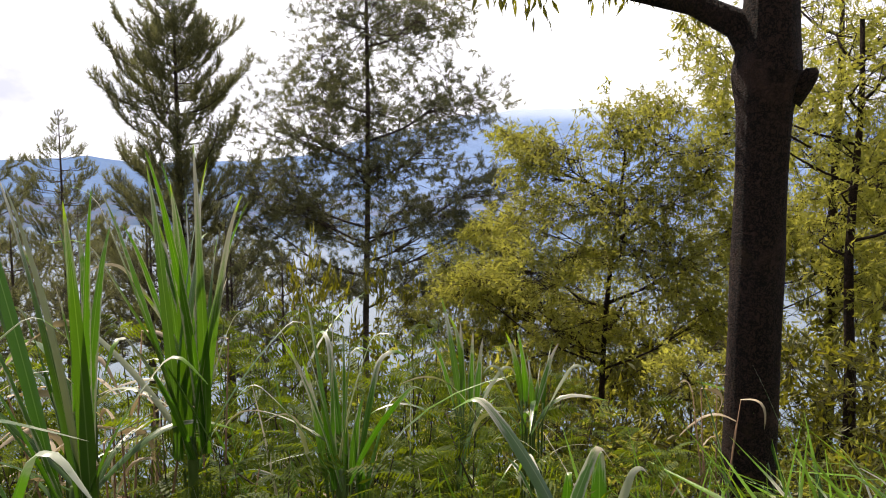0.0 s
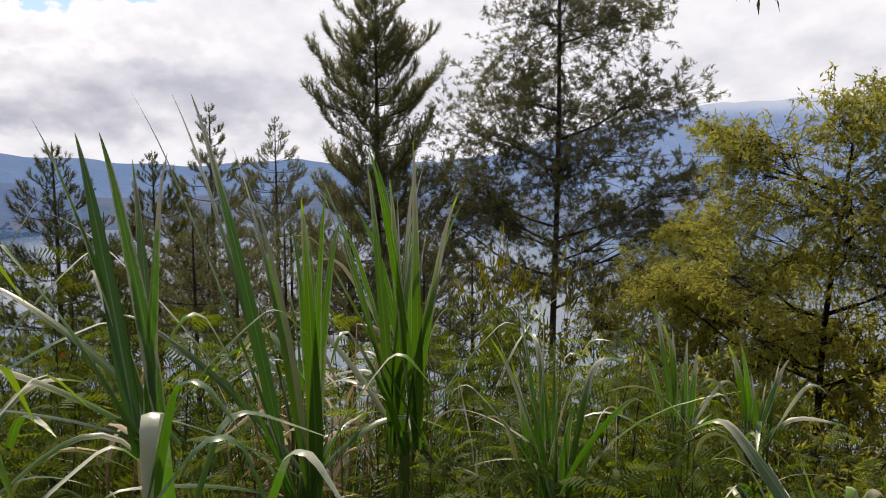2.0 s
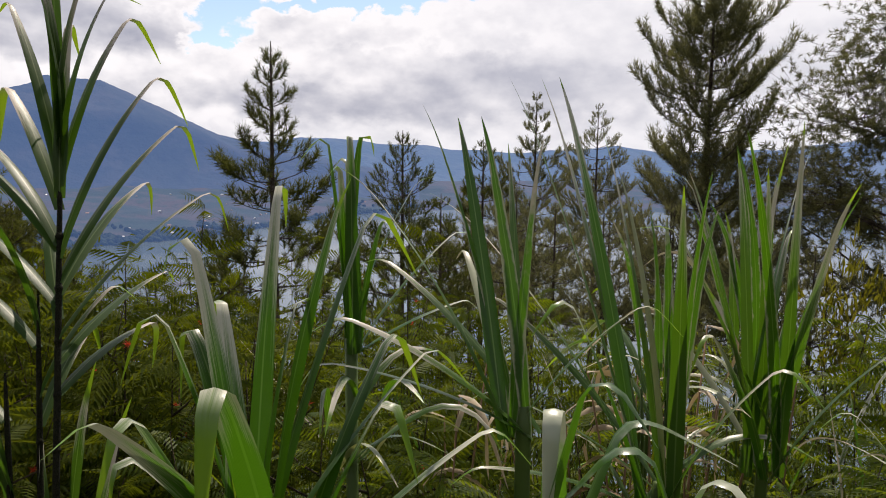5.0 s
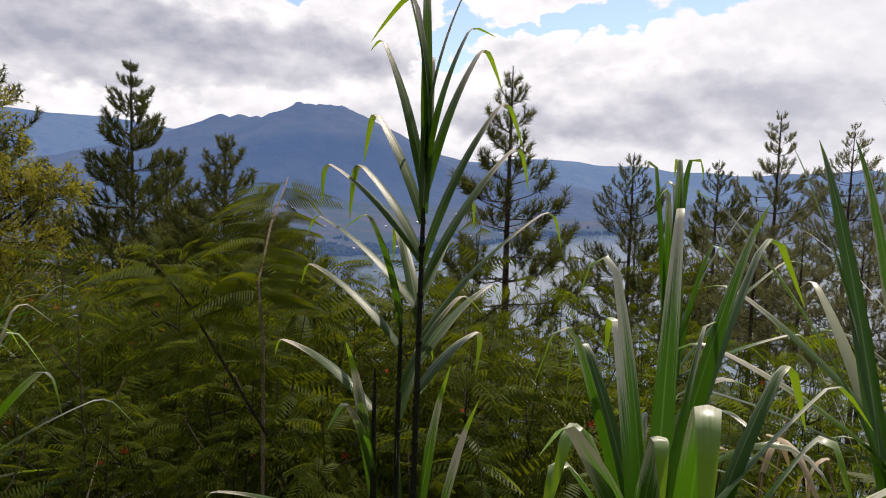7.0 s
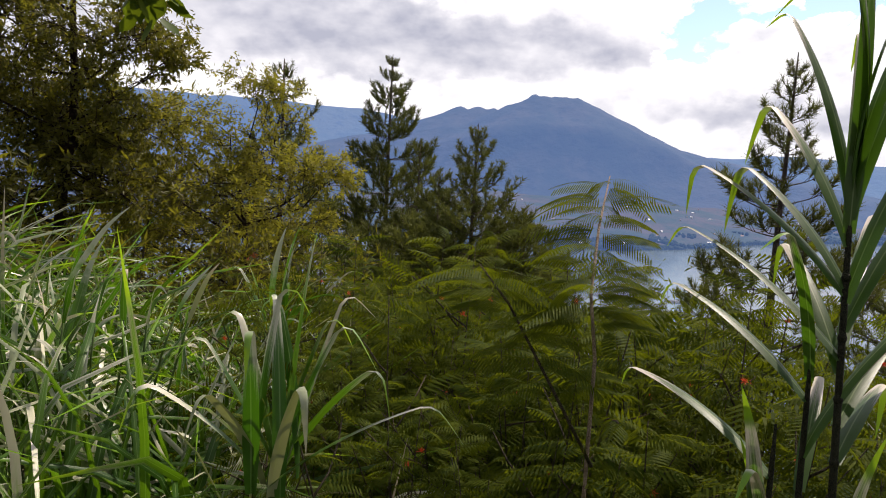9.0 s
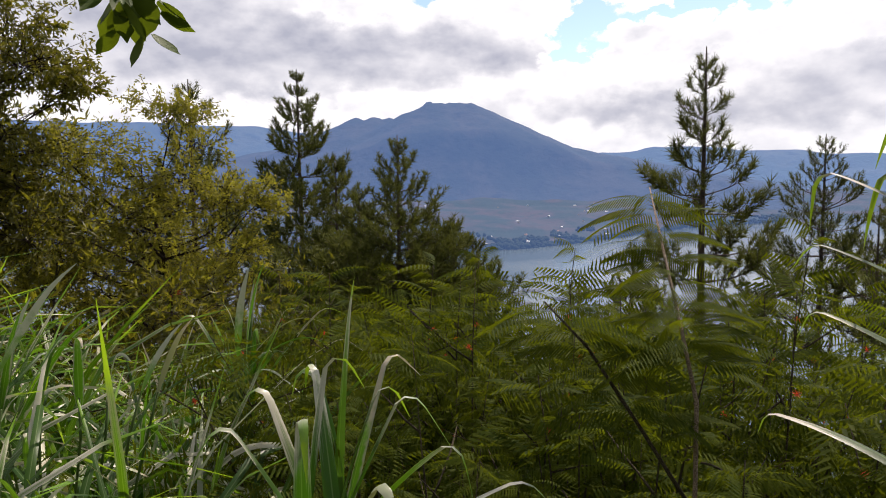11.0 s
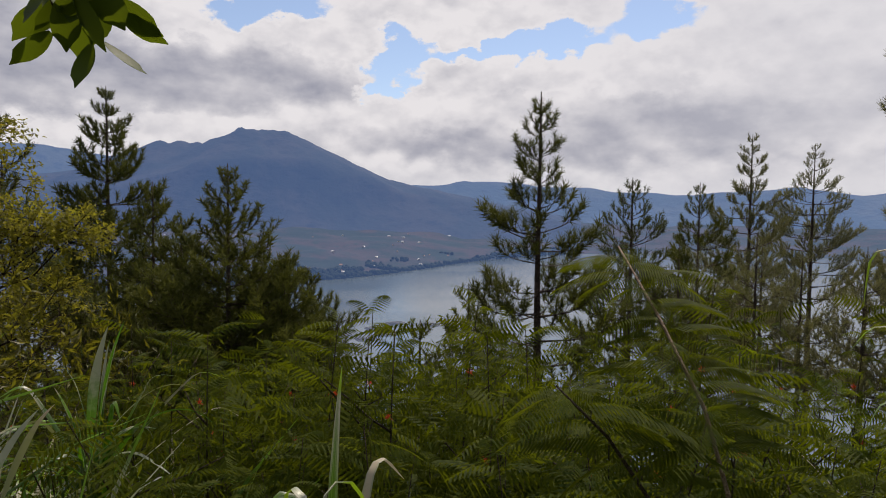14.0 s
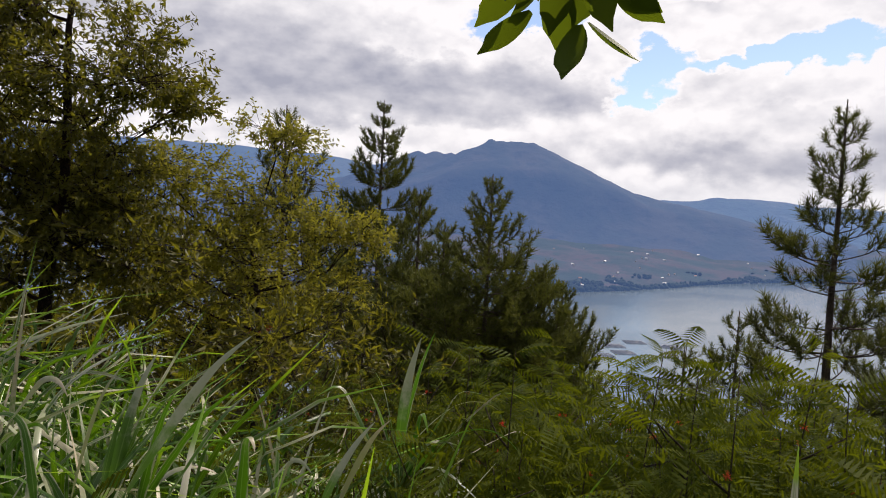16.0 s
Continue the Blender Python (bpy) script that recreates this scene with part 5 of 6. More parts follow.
grass_leaf(ob, -2.49, 1.90, 1.18, 112, -3, 13, 0.64, 0.031, 10, 0.85, -32)
grass_leaf(ob, -2.53, 1.91, 1.17, 151, -2, 23, 0.65, 0.034, 6, 0.85, 68)
grass_leaf(ob, -2.46, 1.91, 1.16, 58, 16, 16, 0.34, 0.022, 96, 0.80, 35)
grass_leaf(ob, -2.53, 1.89, 1.15, -131, 11, 21, 0.37, 0.026, 8, 0.85, 65)
side_leaves(ob, 8, 0.78, 1.18, 105)
ob = grass_thing("grass_clump", -2.27, 1.13, "two stiff green grass blades beside dry stalks")
grass_leaf(ob, -2.25, 1.12, 1.39, 163, 3, 10, 0.37, 0.029, 9, 0.85, -32)
grass_leaf(ob, -2.24, 1.14, 1.39, 142, 9, 7, 0.36, 0.025, 13, 0.85, 35)
grass_leaf(ob, -2.26, 1.08, 1.35, -129, 4, 9, 0.39, 0.018, 15, 0.85, 67)
grass_leaf(ob, -2.25, 1.15, 1.33, -35, -5, 11, 0.32, 0.023, 8, 0.85, -84)
grass_leaf(ob, -2.28, 1.07, 1.37, -177, 15, 8, 0.27, 0.018, 115, 0.86, -64)
grass_leaf(ob, -2.28, 1.13, 1.33, 166, -2, 24, 0.29, 0.026, 3, 0.85, -77)
side_leaves(ob, 8, 0.96, 1.36, 106)
ob = grass_thing("grass_clump", -1.68, 0.36, "low wide grass blades drooping from the fold")
for dx, dy, z, turn, lean, length, width, tip, drop in ((-0.05, -0.01, 1.635, -48, 8, 0.30, 0.027, 0.14, 155), (0.01, -0.03, 1.675, 18, 12, 0.34, 0.026, 0.07, 125), (0.05, 0.0, 1.622, -128, 16, 0.30, 0.025, 0.13, 120), (0.09, 0.03, 1.605, 8, 20, 0.28, 0.025, 0.08, 118), (-0.02, 0.05, 1.61, 60, 18, 0.28, 0.026, 0.12, 95)):
    d = Vector((math.cos(radians(turn)) * math.sin(radians(lean)), math.sin(radians(turn)) * math.sin(radians(lean)), math.cos(radians(lean))))
    folded_leaf(ob, Vector((-1.69 + dx, 0.345 + dy, z)) - d * length, turn, lean, length, width, tip, drop, 0, 3, DROOPING, 0.16)
g = Geo()
g.tube([(0, 0, 0), (0, -0.01, 0.6), (-0.005, -0.01, 1.36 - ob.matrix_basis.translation.z)], [0.012, 0.014, 0.020], 8)
part("sheath", g.mesh("sheath", STALK), ob)
ob = grass_thing("grass_clump", -1.82, 1.59, "bright green grass clump with pale bent leaves")
grass_leaf(ob, -1.82, 1.54, 1.02, -165, 11, 15, 0.46, 0.026, 10, 0.85, -60)
grass_leaf(ob, -1.84, 1.62, 0.98, 137, 15, 0, 0.56, 0.024, 141, 0.86, 30)
grass_leaf(ob, -1.84, 1.54, 1.02, 112, 2, 12, 0.48, 0.023, 7, 0.85, 69)
grass_leaf(ob, -1.78, 1.56, 1.03, 32, 7, 8, 0.47, 0.026, 149, 0.86, -41)
grass_leaf(ob, -1.79, 1.55, 1.05, 85, 6, 20, 0.23, 0.027, 15, 0.85, -57)
grass_leaf(ob, -1.89, 1.56, 1.16, -171, 56, 45, 0.32, 0.017, 62, 0.80, -33)
grass_leaf(ob, -1.78, 1.59, 0.97, -70, 8, 0, 0.19, 0.025, 143, 0.86, -11)
grass_leaf(ob, -1.89, 1.61, 0.98, 173, 7, 7, 0.38, 0.024, 6, 0.85, 61)
grass_leaf(ob, -1.77, 1.60, 1.00, 64, 15, 16, 0.35, 0.022, 108, 0.80, 40)
grass_leaf(ob, -1.83, 1.60, 0.98, 117, -3, 20, 0.45, 0.023, 2, 0.85, 54)
grass_leaf(ob, -1.88, 1.52, 1.01, -142, 7, 16, 0.32, 0.021, 96, 0.80, -42)
grass_leaf(ob, -1.70, 1.59, 1.00, 30, 21, 45, 0.19, 0.020, 55, 0.80, 39)
side_leaves(ob, 8, 0.60, 1.00, 108)
ob = grass_thing("grass_clump", -1.21, 1.71, "grass clump with broad pale blades bent to the ground")
grass_leaf(ob, -1.26, 1.70, 0.93, 170, 24, 16, 0.45, 0.041, 123, 0.80, -41)
grass_leaf(ob, -1.15, 1.72, 0.90, -95, 7, 0, 0.33, 0.046, 162, 0.86, 7)
grass_leaf(ob, -1.23, 1.64, 0.96, -78, 14, 0, 0.22, 0.029, 165, 0.86, -9)
grass_leaf(ob, -1.30, 1.70, 0.92, -147, 14, 22, 0.24, 0.031, 14, 0.85, 34)
grass_leaf(ob, -1.11, 1.78, 0.91, 40, 15, 16, 0.22, 0.028, 109, 0.80, -42)
side_leaves(ob, 8, 0.53, 0.93, 109)
ob = grass_thing("grass_clump", -1.67, 2.32, "upright green grass clump")
grass_leaf(ob, -1.69, 2.31, 1.03, 140, 12, 9, 0.41, 0.023, 9, 0.85, 46)
grass_leaf(ob, -1.70, 2.40, 0.99, 112, 12, 10, 0.33, 0.026, 8, 0.85, 30)
grass_leaf(ob, -1.67, 2.39, 1.00, 98, 14, 6, 0.29, 0.026, 8, 0.85, -34)
grass_leaf(ob, -1.71, 2.39, 1.00, -165, -7, 23, 0.36, 0.026, 15, 0.85, -75)
grass_leaf(ob, -1.65, 2.41, 1.00, 91, 9, 26, 0.26, 0.026, 2, 0.85, -30)
grass_leaf(ob, -1.71, 2.31, 1.02, -174, 14, 6, 0.27, 0.021, 11, 0.85, 67)
grass_leaf(ob, -1.62, 2.33, 1.02, 29, 25, 16, 0.24, 0.019, 114, 0.80, -37)
side_leaves(ob, 8, 0.62, 1.02, 110)
ob = grass_thing("grass_clump", -1.43, 2.38, "upright green grass clump")
grass_leaf(ob, -1.46, 2.30, 1.05, -134, 3, 21, 0.29, 0.026, 7, 0.85, -49)
grass_leaf(ob, -1.46, 2.39, 1.02, -124, 0, 18, 0.30, 0.027, 3, 0.85, -83)
grass_leaf(ob, -1.43, 2.44, 1.01, 67, 4, 13, 0.17, 0.028, 6, 0.85, 50)
grass_leaf(ob, -1.42, 2.39, 1.02, 37, 14, 9, 0.25, 0.025, 11, 0.85, -39)
grass_leaf(ob, -1.40, 2.42, 1.01, 61, 2, 17, 0.26, 0.025, 10, 0.85, 41)
grass_leaf(ob, -1.44, 2.42, 1.01, 123, 4, 25, 0.21, 0.027, 8, 0.85, -48)
grass_leaf(ob, -1.37, 2.36, 1.04, 8, 22, 16, 0.24, 0.020, 101, 0.80, -40)
grass_leaf(ob, -1.48, 2.33, 1.04, -162, 21, 16, 0.23, 0.018, 113, 0.80, 43)
side_leaves(ob, 8, 0.64, 1.04, 111)
fan(-3.08, -0.93, 1.12, "grass clump with wide pale drooping blades beside the meadow", (
    (95, 6, 0.46, 0.034, 0.08, 140, 3), (-95, 8, 0.42, 0.036, 0.06, 150, 3), (-80, 28, 0.38, 0.034, 0.12, 115, 1), (80, 24, 0.42, 0.032, 0.12, 120, 3), (150, 8, 0.54, 0.028, 0.04, 10, 0), (-150, 10, 0.44, 0.034, 0.06, 150, 3), (60, 40, 0.40, 0.030, 0.12, 110, 1),
    (-60, 44, 0.36, 0.030, 0.12, 100, 1), (10, 12, 0.40, 0.036, 0.10, 140, 3), (100, 16, 0.40, 0.034, 0.08, 130, 1), (-110, 18, 0.40, 0.030, 0.08, 120, 0), (30, 30, 0.36, 0.030, 0.12, 120, 2), (130, 20, 0.44, 0.028, 0.10, 110, 0), (-20, 36, 0.34, 0.028, 0.10, 100, 2), (85, 56, 0.44, 0.022, 0.10, 70, 1)), 406, 0.03)
fan(-4.70, -1.33, 0.92, "two upright grass blades with pale tips among arching leaves", (
    (100, 4, 0.54, 0.042, 0.03, 8, 3), (80, 6, 0.52, 0.040, 0.03, 8, 3), (120, 2, 0.46, 0.036, 0.03, 8, 0), (60, 28, 0.52, 0.020, 0.08, 60, 1), (75, 36, 0.56, 0.020, 0.10, 60, 1), (85, 50, 0.50, 0.020, 0.10, 60, 2), (-80, 24, 0.46, 0.030, 0.08, 90, 1), (-110, 12, 0.44, 0.030, 0.05, 30, 0), (20, 20, 0.42, 0.032, 0.08, 110, 3)), 407, 0.03)
ob = grass_thing("grass_clump", -4.45, -2.19, "broad-bladed grass clump in the meadow")
grass_leaf(ob, -4.52, -2.23, 0.80, 141, 7, 13, 0.67, 0.049, 13, 0.85, -80)
grass_leaf(ob, -4.37, -2.12, 0.91, 92, 24, 14, 0.60, 0.033, 14, 0.85, 59)
grass_leaf(ob, -4.42, -2.20, 0.89, -116, 13, 9, 0.47, 0.033, 11, 0.85, -45)
grass_leaf(ob, -4.42, -2.19, 0.84, 147, -2, 23, 0.51, 0.038, 6, 0.85, 81)
grass_leaf(ob, -4.37, -2.18, 0.86, -112, 28, 16, 0.45, 0.028, 123, 0.80, 59)
grass_leaf(ob, -4.42, -2.14, 0.84, 105, 9, 45, 0.47, 0.024, 70, 0.80, -45)
grass_leaf(ob, -4.53, -2.23, 0.75, -125, 10, 6, 0.56, 0.037, 6, 0.85, -34)
side_leaves(ob, 8, 0.38, 0.78, 115)
ob = grass_thing("grass_clump", -3.93, -1.85, "long arching grass blades by the path")
grass_leaf(ob, -3.88, -1.93, 1.23, 94, 27, 10, 0.51, 0.031, 14, 0.85, -72)
grass_leaf(ob, -3.97, -1.85, 1.23, 96, 27, 10, 0.33, 0.023, 15, 0.85, -30)
grass_leaf(ob, -3.93, -1.46, 1.24, 78, 17, 15, 0.27, 0.022, 14, 0.85, 49)
grass_leaf(ob, -3.88, -1.49, 1.26, 115, 18, 25, 0.24, 0.019, 4, 0.85, -72)
grass_leaf(ob, -3.87, -1.65, 1.25, 36, 6, 0, 0.25, 0.029, 152, 0.86, -1)
grass_leaf(ob, -3.91, -2.17, 1.40, 86, 28, 16, 0.23, 0.024, 108, 0.80, -56)
grass_leaf(ob, -3.92, -2.20, 1.29, 122, 23, 16, 0.20, 0.027, 114, 0.80, 54)
grass_leaf(ob, -3.93, -1.89, 1.21, 83, 10, 6, 0.31, 0.025, 11, 0.85, 71)
grass_leaf(ob, -3.98, -2.06, 1.18, 103, 6, 15, 0.39, 0.026, 16, 0.85, -35)
grass_leaf(ob, -3.93, -1.78, 1.21, 112, 6, 16, 0.26, 0.020, 111, 0.80, 39)
grass_leaf(ob, -3.90, -2.09, 1.22, -97, 2, 16, 0.31, 0.024, 96, 0.80, 43)
grass_leaf(ob, -3.91, -1.59, 1.23, 64, 9, 16, 0.22, 0.020, 106, 0.80, -52)
side_leaves(ob, 8, 0.81, 1.21, 116)
ob = grass_thing("grass_clump", -4.56, -1.34, "grass clump with arched blades at the edge of the shrubs")
grass_leaf(ob, -4.52, -1.33, 1.14, 106, -3, 19, 0.41, 0.038, 3, 0.85, -67)
grass_leaf(ob, -4.63, -1.32, 1.10, 76, -1, 22, 0.46, 0.025, 2, 0.85, -57)
grass_leaf(ob, -4.61, -1.34, 1.11, 99, 27, 45, 0.43, 0.018, 54, 0.80, 31)
grass_leaf(ob, -4.54, -1.35, 1.11, 87, 41, 45, 0.46, 0.016, 60, 0.80, 39)
grass_leaf(ob, -4.54, -1.36, 1.11, -12, 3, 14, 0.21, 0.028, 16, 0.85, 72)
grass_leaf(ob, -4.63, -1.38, 1.08, -93, 25, 16, 0.26, 0.022, 103, 0.80, -55)
grass_leaf(ob, -4.60, -1.30, 1.07, 70, 29, 16, 0.25, 0.025, 112, 0.80, 48)
grass_leaf(ob, -4.48, -1.34, 1.12, -115, 9, 22, 0.27, 0.024, 3, 0.85, -68)
side_leaves(ob, 8, 0.70, 1.10, 117)

clump(-2.05, 1.80, 1.28, 9, 31, 16, 0.016, 0.5, 0.09, "bright green grass clump among feathery shrubs", 0.6)
clump(-1.62, 2.05, 1.18, 9, 32, 16, 0.016, 0.5, 0.09, "bright green grass clump among feathery shrubs", 0.6)
clump(-2.25, 2.30, 1.25, 9, 33, 14, 0.016, 0.5, 0.10, "bright green grass clump among feathery shrubs", 0.6)
clump(-1.25, 2.05, 1.02, 9, 34, 18, 0.015, 0.5, 0.10, "low arching grass clump", 0.6)
clump(-1.75, 1.35, 1.12, 7, 35, 18, 0.018, 0.6, 0.08, "low arching grass clump", 0.6)
clump(-2.75, 1.75, 1.40, 9, 36, 14, 0.017, 0.4, 0.09, "grass clump behind taller blades", 0.6)
clump(-2.95, 1.35, 1.50, 9, 13, 14, 0.018, 0.4, 0.08, "grass clump behind taller blades")
clump(-2.60, 2.35, 1.45, 9, 21, 14, 0.018, 0.4, 0.10, "grass clump among feathery shrubs")
clump(-0.95, 2.35, 1.10, 12, 14, 22, 0.014, 0.5, 0.10, "thin-bladed grass clump beside the trunk")
clump(-0.30, 2.65, 1.25, 14, 15, 24, 0.014, 0.5, 0.12, "thin-bladed arching grass beside the trunk")
clump(-0.05, 2.30, 1.15, 12, 22, 24, 0.014, 0.5, 0.12, "thin-bladed arching grass beside the trunk")
clump(-4.6, -2.6, 1.70, 10, 18, 18, 0.017, 0.5, 0.09, "broad-bladed grass clump in the meadow")
clump(-3.75, -1.75, 1.30, 8, 20, 25, 0.016, 0.5, 0.10, "arching grass clump by the path")

clump(-4.94, -1.83, 1.25, 7, 60, 20, 0.026, 0.6, 0.08, "broad-bladed grass clump with arching pale leaves", 0.7)
clump(-5.33, -1.75, 1.16, 7, 61, 20, 0.026, 0.6, 0.08, "broad-bladed grass clump with arching pale leaves", 0.7)
clump(-4.63, -1.47, 1.25, 7, 62, 20, 0.026, 0.6, 0.08, "broad-bladed grass clump with arching pale leaves", 0.7)
clump(-5.32, -1.38, 1.15, 7, 63, 20, 0.026, 0.6, 0.08, "broad-bladed grass clump with arching pale leaves", 0.7)
clump(-4.96, -1.16, 1.22, 7, 64, 20, 0.026, 0.6, 0.08, "broad-bladed grass clump with arching pale leaves", 0.7)
clump(-4.35, -1.21, 1.25, 7, 65, 20, 0.026, 0.6, 0.08, "broad-bladed grass clump with arching pale leaves", 0.7)
clump(-4.25, -1.58, 1.29, 7, 66, 20, 0.026, 0.6, 0.08, "broad-bladed grass clump with arching pale leaves", 0.7)


def dead_stalks(x, y, top, seed):
    """A few brown withered stems with shrivelled hanging leaves."""
    rng = np.random.default_rng(seed)
    gz = ground_z(x, y) - 0.03
    ob = thing("dead_stalks", (x, y, gz), "withered brown grass stalks with shrivelled leaves", "dry grass", "dead stalks")
    for k in range(6):
        h = (top - gz) * rng.uniform(0.75, 1.0)
        lean = rng.normal(size=2) * 0.10
        pts = [Vector((lean[0] * u * u + 0.01 * math.sin(7 * u + k), lean[1] * u * u, h * u)) + Vector((rng.normal() * 0.004, rng.normal() * 0.004, 0)) for u in (0, 0.25, 0.5, 0.75, 1)]
        g = Geo()
        g.tube(pts, [0.006, 0.0055, 0.005, 0.004, 0.002], 5)
        part("stalk", g.mesh("dead_stalk", DEAD), ob)
        for q in range(4):
            p = pts[1 + q % 4]
            g = Geo()
            g.blade(rng.uniform(0.16, 0.34), rng.uniform(0.010, 0.020), rng.uniform(30, 90), rng.uniform(40, 100), rng.uniform(0.3, 0.6), 0.5, rng.uniform(-200, 200), 0.5, 9, (0, 0, 0), 0.0, rng.uniform(10, 40))
            leaf = part("blade", g.mesh("dead_blade", STRAW if q % 2 else DEAD), ob)
            leaf.matrix_basis = Matrix.Translation(p) @ Matrix.Rotation(rng.uniform(0, 6.28), 4, "Z")


for k, (x, y, z) in enumerate(((-2.32, 1.29, 1.51), (-2.38, 1.12, 1.57), (-2.38, 1.35, 1.48), (-2.61, 1.67, 1.33), (-2.35, 1.74, 1.36), (-2.54, 1.39, 1.41), (-2.81, 0.94, 1.41), (-0.72, 3.01, 1.09))):
    dead_stalks(x, y, z, 300 + k)


def meadow(name, count, box, seed, hgt, wd, label, lean=26, mat=None):
    rng = np.random.default_rng(seed)
    g = Geo()
    made = 0
    while made < count:
        x, y = rng.uniform(box[0], box[1]), rng.uniform(box[2], box[3])
        if not box[4](x, y) or noise.noise(Vector((x * 0.9, y * 0.9, seed))) < rng.uniform(-0.7, 0.2):
            continue
        made += 1
        tx, ty, turn = x, y, rng.uniform(0, 6.28)
        for q in range(3):
            ln = rng.uniform(*hgt)
            g.blade(ln, wd * rng.uniform(0.6, 1.2), abs(rng.normal()) * 9, rng.uniform(20, 120), rng.uniform(0.5, 0.8), 0.5, rng.uniform(-70, 70), 0.25, 6, (tx + rng.normal() * 0.04, ty + rng.normal() * 0.04, ground_z(tx, ty) - 0.03), turn + q * 2.1 + rng.normal() * 0.5, abs(rng.normal()) * lean)
    structure(name, g.mesh(name, mat or MEADOW), label, "grass", "stuff")


def away_from_path(lo, hi, az0, az1, cx=-1.9, cy=-0.8):
    def inside(x, y):
        d = math.hypot(x - cx, y - cy)
        az = math.degrees(math.atan2(-(x - cx), y - cy))
        return lo < d < hi and az0 < az < az1
    return inside


meadow("grass", 560, (-7.5, -2, -5.5, 0.0, away_from_path(1.55, 5.5, 96, 150)), 1, (0.9, 1.5), 0.029, "rank meadow of long arching grass with pale glossy leaves")
# pale-coloured leaves add the glare on the meadow's arching blades
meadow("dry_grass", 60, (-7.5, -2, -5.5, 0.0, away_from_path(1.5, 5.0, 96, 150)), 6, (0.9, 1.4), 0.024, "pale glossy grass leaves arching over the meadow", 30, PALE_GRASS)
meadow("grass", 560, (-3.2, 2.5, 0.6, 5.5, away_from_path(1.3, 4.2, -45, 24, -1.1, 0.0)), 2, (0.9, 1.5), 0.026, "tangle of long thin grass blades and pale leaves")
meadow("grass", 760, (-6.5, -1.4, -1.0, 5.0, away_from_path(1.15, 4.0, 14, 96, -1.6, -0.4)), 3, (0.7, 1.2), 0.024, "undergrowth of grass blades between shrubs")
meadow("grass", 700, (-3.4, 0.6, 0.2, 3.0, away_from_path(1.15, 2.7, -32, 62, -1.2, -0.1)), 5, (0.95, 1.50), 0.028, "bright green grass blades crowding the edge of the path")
meadow("grass", 230, (-3.2, 1.0, 0.2, 3.0, away_from_path(1.2, 2.8, -32, 62, -1.2, -0.1)), 8, (0.95, 1.45), 0.027, "broad grass leaves with pale ends, their shine painted in", 34, BRIGHT_LEAVES)
meadow("grass", 95, (-7.5, -2, -5.5, 0.0, away_from_path(1.55, 4.5, 96, 150)), 9, (0.9, 1.4), 0.030, "broad meadow leaves with pale ends, their shine painted in", 34, BRIGHT_LEAVES)
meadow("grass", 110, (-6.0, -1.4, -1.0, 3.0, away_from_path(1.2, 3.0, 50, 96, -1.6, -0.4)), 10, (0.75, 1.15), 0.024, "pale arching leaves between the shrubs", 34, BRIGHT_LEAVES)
meadow("dry_grass", 260, (-6.0, 0.5, -2.0, 5.0, away_from_path(1.2, 4.0, -30, 110, -1.6, -0.4)), 4, (0.5, 1.1), 0.016, "dead pale straw leaves in the undergrowth", 30, STRAW)

# ---- feather-leaved shrubs ----


def frond_template(pairs, cuts, sag=0.42, half=0.017):
    """A feathered leaf, 1 long along +z: a drooping rachis and paired narrow ribs that hang like a roof, with gaps between them. cuts: 0 for plain tapering ribs."""
    v, f = [], []

    def tri(*p):
        f.append((len(v), len(v) + 1, len(v) + 2))
        v.extend(p)

    for i in range(4):
        z0, z1 = i / 4, (i + 1) / 4
        y0, y1 = -sag * z0 * z0, -sag * z1 * z1
        tri((-0.006, y0, z0), (0.006, y0, z0), (0.0, y1, z1))
    for i in range(pairs):
        s = 0.12 + 0.86 * i / (pairs - 1)
        ln = 0.34 * math.sin(math.pi * (0.26 + 0.60 * s)) ** 0.7
        yb = -sag * s * s
        for sg in (-1, 1):
            tx, tz = 0.90, 0.36

            def at(a, b):
                return (sg * (tx * ln * a - tz * b), yb - (0.30 * a + 0.45 * a * a) * ln - abs(b) * 0.3, s + tz * ln * a + tx * b)

            if cuts == 0:
                tri(at(0.04, half), at(0.04, -half), at(1.05, 0))
                continue
            tri(at(0.0, 0), at(0.35, half), at(0.35, -half))
            tri(at(0.35, half), at(0.8, half * 0.85), at(0.35, -half))
            tri(at(0.8, half * 0.85), at(0.8, -half * 0.85), at(0.35, -half))
            tri(at(0.8, half * 0.85), at(1.0, 0), at(0.8, -half * 0.85))
    return np.array(v), np.array(f)


FINE_FROND, PLAIN_FROND = frond_template(10, 1, 0.5, 0.027), frond_template(9, 0, 0.5, 0.034)


